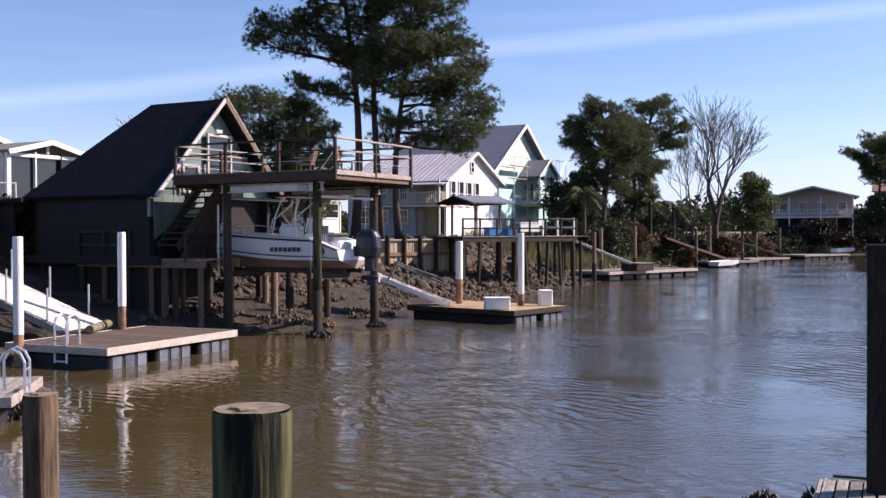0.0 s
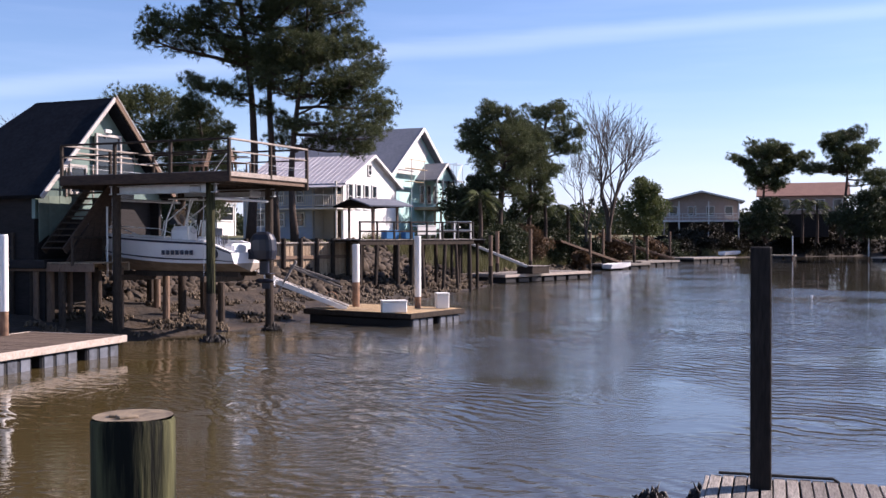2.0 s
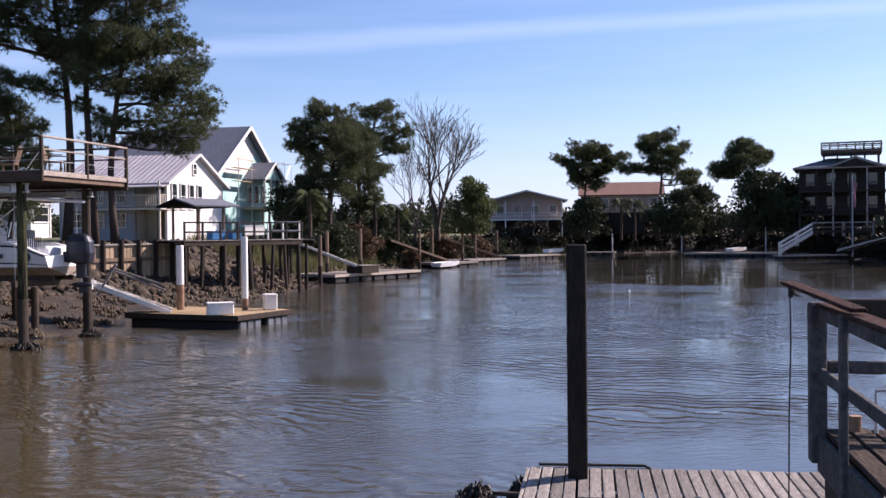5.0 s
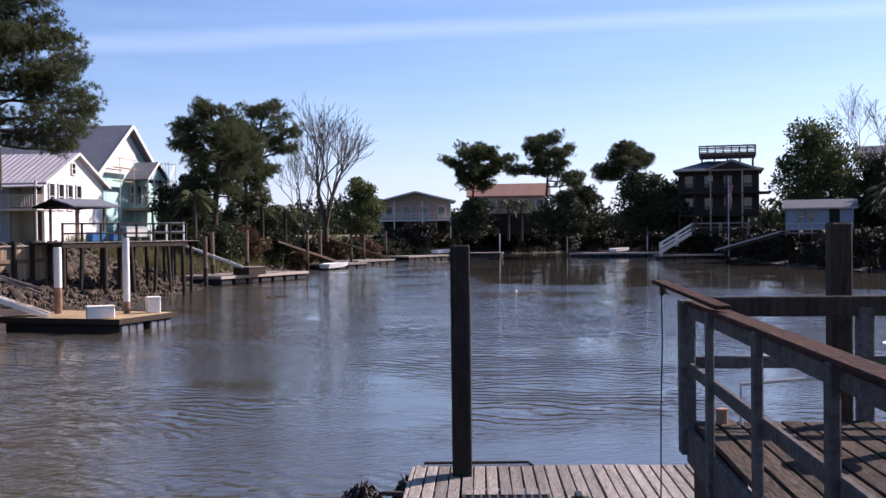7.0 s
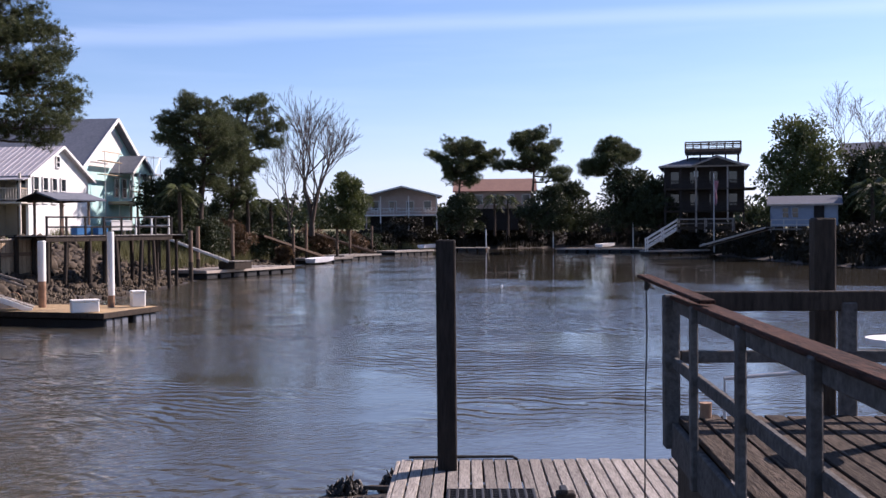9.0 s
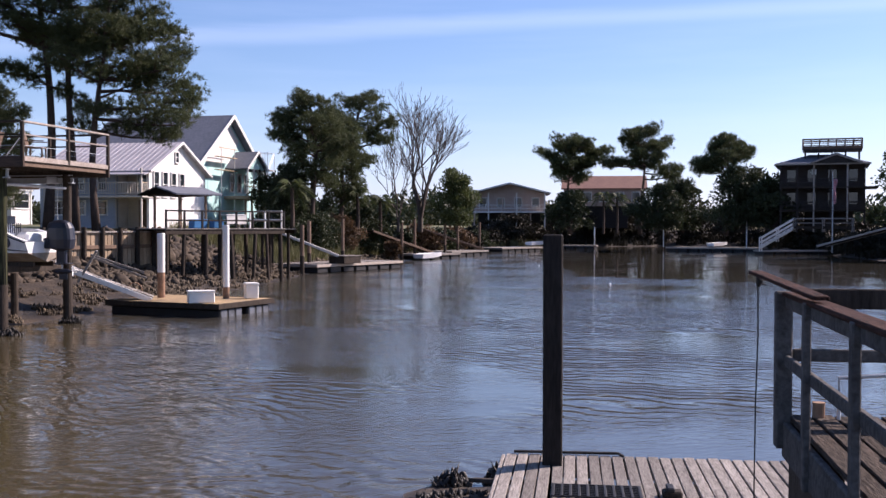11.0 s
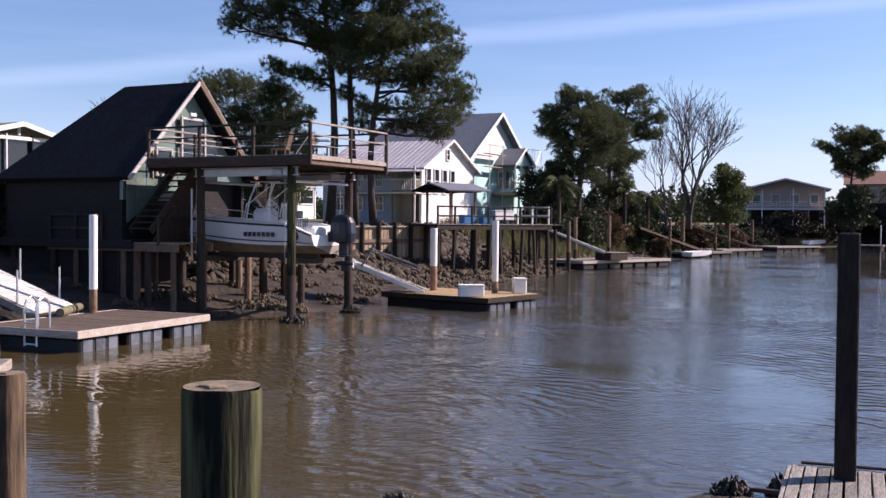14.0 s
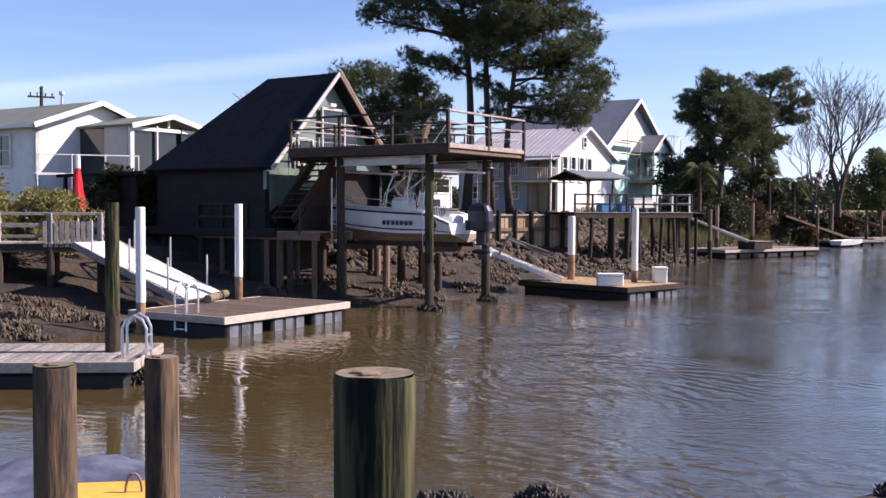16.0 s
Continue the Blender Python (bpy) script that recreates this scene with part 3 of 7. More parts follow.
def pine(x, y, z, height, spread, bare, label, seed, limbs=30, lean=(0, 0), trunk_r=0.28, pad=0.75, tufts=24, blade=0.27, dome=0.55, extra=(), flat=0.85, group="pines"):
    """A pine: one tapered trunk, bare below; crooked limbs fork into branchlets that end in flat pads of needle tufts.
    extra: single limbs as (height share, azimuth, reach, rise)."""
    rng, rnd = np.random.default_rng(seed), random.Random(seed)
    t = thing("pine_tree", pose(x, y, z), label, "tree", group)
    wood = Shape()
    ss = np.linspace(0, 0.97, 9)
    pts = [Vector((lean[0] * q * q + 0.28 * math.sin(6 * q + seed * 1.7), lean[1] * q * q + 0.1 * math.cos(4 * q + seed), height * q - 0.3 * (q == 0))) for q in ss]
    wood.tube(pts, [trunk_r * (1 - 0.8 * q) * (1.25 if q == 0 else 1) for q in ss], 9)
    cen, rad = [], []

    def stem(q):
        q = q * 8 / 0.97
        i = min(int(q), 7)
        return pts[i].lerp(pts[i + 1], q - i)

    def pad_at(p, r):
        cen.append(p)
        rad.append(r)

    todo = []
    for i in range(limbs):
        s = bare + (0.97 - bare) * ((i + rnd.random() * 0.9) / limbs)
        u = (s - bare) / (1 - bare)
        reach = spread * max(0.16, math.cos(math.pi / 2 * max(0, (u - dome) / (1.02 - dome)))) * (0.62 + 0.38 * min(1, u / 0.35)) * rnd.uniform(0.6, 1.1)
        todo.append((s * 0.97, i * 2.4 + rnd.uniform(-0.6, 0.6), reach, rnd.uniform(-0.08, 0.6) + 0.25 * u))
    todo += [(s, radians(az), reach, rise) for s, az, reach, rise in extra]
    for i, (s, az, reach, rise) in enumerate(todo):
        p0 = stem(s)
        out, side = Vector((math.cos(az), math.sin(az), 0)), Vector((-math.sin(az), math.cos(az), 0))
        bend = rnd.uniform(-0.18, 0.18) * reach
        qs = (0, 0.25, 0.5, 0.75, 1)
        lp = [p0 + out * reach * q + side * bend * q * q + Vector((0, 0, reach * rise * q ** 1.5 + 0.10 * math.sin(q * 7 + i))) for q in qs]
        thick = max(0.035, trunk_r * 0.17 * reach ** 0.7)
        wood.tube(lp, [thick * (1 - 0.72 * q) for q in qs], 5, False)
        m = max(3, int(reach * 1.7))
        for j in range(m):
            q = 0.3 + 0.7 * (j + 0.6) / m
            k = min(int(q * 4), 3)
            at = lp[k].lerp(lp[k + 1], q * 4 - k)
            ln = (0.18 + 0.22 * (1 - abs(2 * q - 1.2))) * reach * rnd.uniform(0.5, 1.2) + 0.25
            way = (side * (1 if j % 2 else -1) * rnd.uniform(0.5, 1.0) + out * rnd.uniform(0.2, 0.8) + Vector((0, 0, rnd.uniform(0.05, 0.5)))).normalized()
            tip = at + way * ln
            wood.tube([at, at.lerp(tip, 0.55) + Vector((0, 0, -0.06 * ln)), tip], [thick * 0.38, thick * 0.26, 0.012], 4, False)
            pad_at(tip + Vector((0, 0, 0.08)), pad * rnd.uniform(0.7, 1.2))
            if ln > 0.75:
                pad_at(at.lerp(tip, 0.55) + Vector((rnd.uniform(-0.2, 0.2), rnd.uniform(-0.2, 0.2), 0.15)), pad * rnd.uniform(0.5, 0.85))
        pad_at(lp[-1] + Vector((0, 0, 0.1)), pad * rnd.uniform(0.8, 1.15))
    part("trunk", wood, BARK, t, smooth=True)
    cen, rad = np.array([tuple(c) for c in cen]), np.array(rad)
    d = rng.normal(size=(len(cen), tufts, 3)) + [0, 0, 0.3]
    d /= np.linalg.norm(d, axis=-1, keepdims=True)
    at = cen[:, None] + d * rad[:, None, None] * [1, 1, flat] * rng.uniform(0.35, 1.0, (len(cen), tufts, 1)) ** 0.7
    nb = 15
    way = d[:, :, None] * 0.6 + rng.normal(size=(len(cen), tufts, nb, 3)) * 0.7 + [0, 0, 0.3]
    way /= np.linalg.norm(way, axis=-1, keepdims=True)
    side = np.cross(way, rng.normal(size=way.shape))
    side /= np.linalg.norm(side, axis=-1, keepdims=True) + 1e-9
    base = at[:, :, None] + way * 0.02
    ln = blade * rng.uniform(0.7, 1.25, way.shape[:3] + (1,))
    vs = np.stack([base - side * blade * 0.06, base + side * blade * 0.06, base + way * ln], 3).reshape(-1, 3)
    part("crown", quick_mesh("crown", vs, np.arange(len(vs)).reshape(-1, 3), NEEDLE), None, t)
    return t


def palm(x, y, z, height, label, seed, fronds=26, reach=1.9, trunk_r=0.17):
    """A cabbage palm: a rough trunk under a round head of drooping fan fronds."""
    rnd = random.Random(seed)
    t = thing("palm_tree", pose(x, y, z), label, "tree", "palms")
    part("trunk", Shape().tube([(0, 0, -0.3), (0.05, 0, height * 0.4), (0, 0.04, height)], [trunk_r * 1.2, trunk_r, trunk_r * 0.9], 9, True, 0.08, rnd), BARK, t)
    for i in range(fronds):
        az, tilt = i * 2.4, rnd.uniform(-0.5, 1.25)
        out, side = Vector((math.cos(az), math.sin(az), 0)), Vector((-math.sin(az), math.cos(az), 0))
        fr = Shape()
        spine = [Vector((0, 0, height)) + out * reach * q * math.cos(tilt) + Vector((0, 0, reach * (q * math.sin(tilt) - 0.55 * q * q))) for q in (0, 0.3, 0.55, 0.8, 1.0)]
        fr.tube(spine, [0.03, 0.025, 0.02, 0.012, 0.006], 4, False)
        for k in range(13):
            q = 0.35 + 0.65 * k / 12
            j = min(int(q * 4), 3)
            at = spine[j].lerp(spine[j + 1], q * 4 - j)
            for sg in (-1, 1):
                tip = at + side * sg * reach * 0.34 * math.sin(math.pi * (q * 0.8 + 0.12)) + out * reach * 0.2 + Vector((0, 0, -reach * 0.2))
                fr.add([at - out * 0.045, at + out * 0.045, tip], [(0, 1, 2)])
        part("frond", fr, LEAF_LIGHT if i % 3 else LEAF, t)
    return t


def bushy(name, x, y, z, size, label, seed, leaf=LEAF, clumps=60, n=150, blade=0.26, group="", cat="tree", trunk=0.12, low=0.12):
    """A leafy tree or bush: stems that fork into a lumpy crown of leaf clumps."""
    rng, rnd = np.random.default_rng(seed), random.Random(seed)
    t = thing(name, pose(x, y, z), label, cat, group)
    sx, sy, sz = size
    wood, cen, rad = Shape(), [], []
    for i in range(clumps):
        az, q = rnd.uniform(0, 6.283), rnd.random() ** 0.5
        zz = rnd.random()
        prof = (0.55 + 0.45 * math.sin(math.pi * min(1, zz * 0.95 + 0.12))) * (1 if zz < 0.75 else 1.35 - zz * 0.55) * rnd.uniform(0.8, 1.1)
        p = Vector((math.cos(az) * q * sx / 2 * prof, math.sin(az) * q * sy / 2 * prof, sz * (low + (0.94 - low) * zz)))
        cen.append(p)
        rad.append(rnd.uniform(0.08, 0.17) * (sx + sz) / 2)
        if i % 3 == 0:
            wood.tube([(0, 0, -0.2), (p.x * 0.2, p.y * 0.2, p.z * 0.45), p], [trunk, trunk * 0.6, trunk * 0.15], 5, False)
    part("trunk", wood, BARK, t)
    vs, fs = blades(cen, rad, n, blade, blade * 0.5, rng, 0.85, 0.1, True)
    part("crown", quick_mesh("crown", vs, fs, leaf), None, t)
    return t


def bare_tree(x, y, z, height, label, seed, levels=6, r=0.16, stems=3, material=BARKDARK, splay=0.45):
    """A leafless tree: several stems that fork again and again down to twigs."""
    rnd = random.Random(seed)
    t = thing("bare_tree", pose(x, y, z), label, "tree", "bare trees")
    wood = Shape()

    def grow(p, d, ln, rad, k):
        q1 = p + d * ln * 0.5 + Vector((rnd.uniform(-1, 1), rnd.uniform(-1, 1), 0)) * ln * 0.07
        q2 = p + d * ln
        wood.tube([p, q1, q2], [max(rad, 0.016), max(rad * 0.85, 0.015), max(rad * 0.68, 0.013)], 6 if k > 3 else (4 if k > 1 else 3), False)
        if k == 0:
            return
        for j in range(2 if rnd.random() < 0.45 else 3):
            nd = (d + Vector((rnd.uniform(-1, 1), rnd.uniform(-1, 1), rnd.uniform(-0.3, 0.5))) * splay * 1.3 + Vector((0, 0, 0.06))).normalized()
            grow(q2 if j < 2 else q1, nd, ln * rnd.uniform(0.62, 0.86), rad * rnd.uniform(0.52, 0.68), k - 1)

    wood.tube([(0, 0, -0.3), (0, 0, height * 0.07)], [r * 1.5, r * 1.25], 8, False)
    for i in range(stems):
        az = i * 6.283 / stems + rnd.random() * 0.6
        grow(Vector((0, 0, height * 0.05)), Vector((math.cos(az) * 0.24, math.sin(az) * 0.24, 1)).normalized(), height * 0.265, r * rnd.uniform(0.7, 1.0), levels)
    part("trunk", wood, material, t, smooth=True)
    return t


# tall pines over the lawn
pine(-5.15, 61.4, 3.1, 21.0, 3.4, 0.46, "tall dark green pine with bare lower trunk on the lawn", 11, 24, (-0.9, 0), 0.27, 0.66, 26, 0.27, 0.6,
     ((0.49, 182, 5.6, 0.24), (0.56, 172, 5.0, 0.14), (0.40, 192, 3.2, 0.12)))
pine(-4.0, 61.3, 3.1, 20.5, 3.3, 0.42, "tall dark green pine with several heavy limbs", 12, 26, (0.9, 0), 0.24, 0.66, 26, 0.27, 0.6,
     ((0.44, 330, 3.8, 0.35), (0.52, 10, 4.4, 0.3), (0.60, 350, 4.6, 0.2), (0.38, 200, 2.6, 0.2)))
pine(-2.55, 61.0, 3.1, 16.0, 3.2, 0.32, "leaning pine whose limbs hang towards the white house", 13, 24, (0.7, 0), 0.22, 0.66, 26, 0.27, 0.55,
     ((0.42, 2, 5.2, 0.02), (0.48, 18, 4.9, 0.08), (0.38, 350, 4.7, -0.08), (0.34, 8, 4.0, -0.12), (0.52, 335, 4.2, 0.12), (0.57, 8, 4.2, 0.15), (0.64, 352, 3.6, 0.2)))
pine(-8.3, 64.0, 3.1, 8.8, 2.0, 0.12, "dense narrow pine beside the tall trunks", 14, 26, (0, 0), 0.18, 0.6, 26, 0.26, 0.4)
pine(-11.8, 66, 3.1, 9.2, 3.0, 0.22, "rounded pine behind the steep-roofed house", 24, 28, (0, 0), 0.22, 0.75, 26, 0.26, 0.55)
# grove beyond the white house
pine(14.4, 92, 3.2, 12.0, 3.1, 0.30, "broad dark pine at the edge of the grove", 21, 34, (-0.4, 0), 0.36, 0.72, 20, 0.33, 0.35, ((0.62, 185, 3.6, 0.1), (0.72, 175, 3.2, 0.2)), 0.8)
pine(17.6, 97, 3.2, 10.8, 2.9, 0.20, "dark pine in the middle of the grove", 22, 34, (0.3, 0), 0.25, 0.72, 20, 0.33, 0.3, (), 0.8)
pine(20.0, 103, 3.2, 13.4, 2.7, 0.50, "pine with a flat crown leaning over the bank", 23, 22, (0.7, 0), 0.27, 0.78, 20, 0.33, 0.45, ((0.68, 0, 3.9, 0.3), (0.6, 345, 3.7, 0.15)), 0.75)
# far shore
pine(61.9, 147, 2.4, 14.3, 5.0, 0.52, "lone far pine with a rounded crown", 31, 24, (0, 0), 0.26, 0.85, 19, 0.46, 0.25, (), 0.75)
pine(69.5, 138, 2.4, 15.5, 3.7, 0.58, "far pine with long level limbs", 32, 20, (0.2, 0), 0.28, 0.85, 19, 0.46, 0.3, ((0.62, 160, 5.6, 0.02), (0.55, -10, 4.8, 0.05), (0.5, -30, 4.4, 0.0)), 0.75)
pine(75.0, 124, 2.4, 13.3, 3.0, 0.60, "far pine with an uneven crown", 33, 18, (0.6, 0), 0.24, 0.85, 19, 0.46, 0.35, ((0.66, 165, 4.4, 0.1), (0.6, 150, 3.8, 0.05)), 0.75)
palm(64.8, 141.0, 2.5, 5.2, "far cabbage palm with a round head of fronds", 1)
palm(66.6, 140.2, 2.5, 5.0, "shorter far cabbage palm below the pine", 2)
palm(11.9, 88.0, 3.0, 3.6, "young cabbage palm at the edge of the grove", 3)
palm(21.8, 98.5, 2.6, 3.2, "cabbage palm at the foot of the grove", 4, 24, 1.6)
palm(19.0, 95.5, 2.8, 3.6, "cabbage palm among the grove bushes", 5, 24, 1.6)
palm(75.6, 77.5, 2.9, 4.2, "cabbage palm beside the blue shed", 6, 26, 2.3)
palm(77.2, 75.5, 2.9, 3.4, "drooping cabbage palm by the blue shed", 7, 26, 2.3)
bare_tree(28.3, 108, 3.0, 14.8, "tall leafless tree with many grey-brown stems", 47, 6, 0.22, 4, splay=0.42)
bare_tree(25.4, 106, 3.0, 10.0, "slender leafless tree in thin bud", 42, 5, 0.13, 3)
bare_tree(91, 95, 3.0, 17.5, "leafless tree behind the green crowns", 43, 6, 0.2, 3)
bare_tree(-19.5, 72, 3.0, 9.2, "small leafless tree behind the houses", 44, 5, 0.12, 3)
bushy("evergreen_tree", 31.4, 105, 3.0, (4.6, 4.6, 6.3), "upright light green evergreen on the bank", 51, LEAF_LIGHT, 60, 170, 0.3)
bushy("evergreen_tree", 12.0, 91.0, 3.1, (3.6, 3.4, 5.6), "dark evergreen beside the broad pine", 60, LEAF, 60, 170, 0.26)
bushy("evergreen_tree", 76.3, 122, 2.6, (9, 8, 8.6), "round dark evergreen by the far shore", 52, LEAF, 80, 170, 0.42)
bushy("evergreen_tree", 78.2, 117.5, 2.6, (7, 6, 7.6), "low dark evergreen beside the far house", 53, LEAF, 60, 160, 0.42)
bushy("evergreen_tree", 67.2, 129, 2.6, (8, 7, 6.5), "dark evergreen below the far pine", 54, LEAF, 60, 160, 0.42)
bushy("evergreen_tree", 81.7, 94.7, 2.8, (10.5, 9, 12.5), "large rounded light green tree behind the shed", 55, LEAF_LIGHT, 100, 190, 0.4)
bushy("evergreen_tree", 88, 91, 2.8, (9, 8, 9), "dense green tree behind the shed", 56, LEAF, 80, 170, 0.42)
bushy("evergreen_tree", 84, 81, 2.8, (9, 8, 9.5), "dark overhanging tree on the near side of the shed", 57, LEAF, 80, 170, 0.42)
bushy("evergreen_tree", 72.6, 131.5, 2.6, (7, 6, 7.2), "dark evergreen filling the gap between far pines", 59, LEAF, 60, 160, 0.42)
bushy("evergreen_tree", 60.5, 143, 2.4, (7, 6, 6), "dark shrub mass under the far pine", 58, LEAF, 50, 150, 0.42)
for i, (bx, by, w, h) in enumerate([(15.4, 88.6, 4.0, 3.6), (13.2, 88, 4.6, 3.4), (16.0, 90, 4.8, 3.6), (18.6, 94, 4.4, 4.0), (21.0, 97, 4.2, 4.8), (23.3, 100, 3.6, 3.6), (12.0, 93, 5.0, 6.0), (19.5, 99, 5.0, 6.4)]):
    bx, by = bx - 1.0, by + 2.2
    bushy("bush", bx, by, gz(bx, by) - 0.1, (w, w, h), "dense dark green bush in the grove", 70 + i, TWIG if i == 3 else LEAF, 40, 130, 0.26, "grove bushes", "bush", 0.06)
for i, (bx, by, w, h) in enumerate([(-19.8, 33.6, 3.8, 2.4), (-17.4, 34.6, 3.6, 2.2), (-21.5, 34.0, 3.4, 2.6)]):
    bushy("bush", bx, by, gz(bx, by) - 0.1, (w, w, h), "sunlit yellow-green bush behind the fence", 90 + i, LEAF_YELLOW, 50, 190, 0.14, "garden bushes", "bush", 0.04)
for i, (bx, by, w, h) in enumerate([(-17.6, 40.5, 2.6, 2.2), (-15.6, 40.8, 2.6, 2.0)]):
    bushy("bush", bx, by, gz(bx, by) - 0.1, (w, w, h), "glossy dark green shrub beside the red parasol", 95 + i, LEAF, 40, 160, 0.18, "garden bushes", "bush", 0.04)
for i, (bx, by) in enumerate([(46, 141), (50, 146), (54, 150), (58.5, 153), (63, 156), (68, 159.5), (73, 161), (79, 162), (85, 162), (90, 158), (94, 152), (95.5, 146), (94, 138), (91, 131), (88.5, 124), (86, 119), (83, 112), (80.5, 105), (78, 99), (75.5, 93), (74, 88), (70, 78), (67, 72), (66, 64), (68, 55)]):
    bushy("bush", bx, by, gz(bx, by) - 0.3, (8.0, 6.5, (4.2 if 4 <= i < 14 else 2.6) + (i % 3) * (1.0 if i < 14 else 0.35)), "scrub along the far bank, coloured dark as backlit", 110 + i, SCRUB, 40, 120, 0.42, "far scrub", "bush", 0.06)


for i, (bx, by, w, h) in enumerate([(-15.6, 58.5, 4.4, 4.6), (-13.0, 60.5, 4.2, 4.2), (-10.6, 62.5, 3.6, 3.6)]):
    bushy("bush", bx, by, gz(bx, by) - 0.1, (w, w, h), "dark shrub on the lawn behind the boat lift", 150 + i, LEAF, 50, 150, 0.24, "lawn shrubs", "bush", 0.05)
for i in range(8):
    bx, by = 25.0 + i * 2.4, 108.5 + i * 3.0 + (i % 2) * 1.5
    bushy("bush", bx, by, gz(bx, by) - 0.2, (5.0, 4.2, 2.2 + 0.5 * (i % 3)), "brown and green scrub above the upper docks", 160 + i, (SCRUB, LEAF, TWIG)[i % 3], 34, 110, 0.34, "bank scrub", "bush", 0.05)
bushy("dead_shrub", 22.6, 96.5, gz(22.6, 96.5), (1.6, 1.6, 1.8), "withered orange-brown shrub at the foot of the grove", 140, TWIG, 20, 120, 0.3, "", "bush", 0.05)
rng_w = np.random.default_rng(77)
wc, wr = [], []
for i in range(1000):
    az_, rr_ = rng_w.uniform(-0.75, 1.15), rng_w.uniform(230, 330)
    hh_ = rng_w.uniform(2.5, 9.0) * (0.8 + 0.3 * math.sin(az_ * 9))
    for q in range(2):
        wc.append((rr_ * math.sin(az_) + rng_w.uniform(-2, 2), rr_ * math.cos(az_) + rng_w.uniform(-2, 2), 3 + hh_ * rng_w.uniform(0.2, 0.8)))
        wr.append(rng_w.uniform(2.2, 3.8))
wv_, wf_ = blades(wc, wr, 70, 1.3, 0.7, rng_w, 0.9, 0.1, True)
solo("far_woods", quick_mesh("far_woods", wv_, wf_, LEAF), None, "low dark line of distant woods", "woods", kind="stuff")
for bx, by in ((25.6, 54.5), (31.5, 81.0)):
    bu = thing("buoy", pose(bx, by, 0), "small white float buoy on the water", "buoy", "buoys")
    part("ball", Shape().tube([(0, 0, -0.06), (0, 0, -0.03), (0, 0, 0.025), (0, 0, 0.07), (0, 0, 0.09)], [0.03, 0.06, 0.075, 0.05, 0.015], 12), WHITE_PVC, bu, smooth=True)
    part("eye", Shape().tube([(0, 0, 0.08), (0, 0, 0.12)], 0.012, 6), STEEL, bu)

bushy("yucca", -9.0, 47.0, gz(-9.0, 47.0), (1.8, 1.8, 2.2), "spiky light green plant behind the boat", 141, LEAF_LIGHT, 16, 110, 0.5, "", "plant", 0.05)

# ---- docks ----
U, V = Vector((0.47, 0.883, 0)), Vector((-0.883, 0.47, 0))   # the axes that the waterfront is laid out on
TURN = math.degrees(math.atan2(U.y, U.x))                    # about 62 degrees


def float_dock(x, y, z, turn, lx, ly, label, boards, board_mat, trim_mat, floats, depth=0.5, pitch=0.15, side_lit=True):
    """A floating dock: boards across a frame, an edge board all round and tubs under it. Origin at one corner, at deck level."""
    t = thing("floating_dock", pose(x, y, z, 0, 0, turn), label, "dock", "floating docks")
    if boards:
        n = int(lx / pitch)
        rnd = random.Random(int(x * 10))
        me = Shape().box((0, 0, 0), (pitch - 0.012, ly - 0.08, 0.035), 0.006).mesh("board", board_mat)
        for i in range(n):
            o = part("board", me, None, t)
            o.matrix_basis = pose((i + 0.5) * lx / n, ly / 2 + rnd.uniform(-0.012, 0.012), -0.018 + rnd.uniform(-0.004, 0.004), 0, 0, rnd.uniform(-0.2, 0.2))
    else:
        part("deck_top", Shape().box((lx / 2, ly / 2, -0.02), (lx - 0.02, ly - 0.02, 0.04), 0.01), board_mat, t)
    for nm, c, s in (("edge_board", (lx / 2, -0.02, -0.09), (lx + 0.08, 0.05, 0.2)), ("edge_board", (lx / 2, ly + 0.02, -0.09), (lx + 0.08, 0.05, 0.2)),
                     ("edge_board", (-0.02, ly / 2, -0.09), (0.05, ly, 0.198)), ("edge_board", (lx + 0.02, ly / 2, -0.09), (0.05, ly, 0.198))):
        part(nm, Shape().box(c, s, 0.012), trim_mat, t)
    part("frame", Shape().box((lx / 2, ly / 2, -0.14), (lx - 0.2, ly - 0.2, 0.16), 0.01), WOOD_DARK, t)
    k = max(2, int(lx / 1.35))
    for i in range(k):
        cx = (i + 0.5) * lx / k
        tub = Shape().box((cx, ly / 2, -0.22 - depth / 2), (lx / k * 0.82, ly - 0.16, depth), 0.05)
        fl = part("float", tub, BLACK, t)
        if floats:
            for j in range(3):
                fx = cx + (j - 1) * lx / k * 0.26
                part("float_rib", Shape().box((fx, 0.072, -0.22 - depth / 2), (lx / k * 0.19, 0.03, depth * 0.9), 0.01), FLOATFACE, fl)
    return t


def sleeve_post(x, y, z0, z1, r, label, stain=0.9, lean=(0, 0)):
    t = thing("mooring_post", pose(x, y, 0), label, "post", "white mooring posts")
    rnd = random.Random(int(x * 100))
    mid = z0 + stain
    part("sleeve", Shape().tube([(lean[0] * 0.3, lean[1] * 0.3, mid), (lean[0], lean[1], z1 - 0.03), (lean[0], lean[1], z1)], [r, r, r * 0.9], 18), WHITE_PVC, t, smooth=False)
    part("base", Shape().tube([(0, 0, z0 - 1.5), (0, 0, z0), (lean[0] * 0.3, lean[1] * 0.3, mid)], [r * 0.97] * 3, 16, True, 0.04, rnd), RUST, t, "rust-stained lower sleeve")
    return t


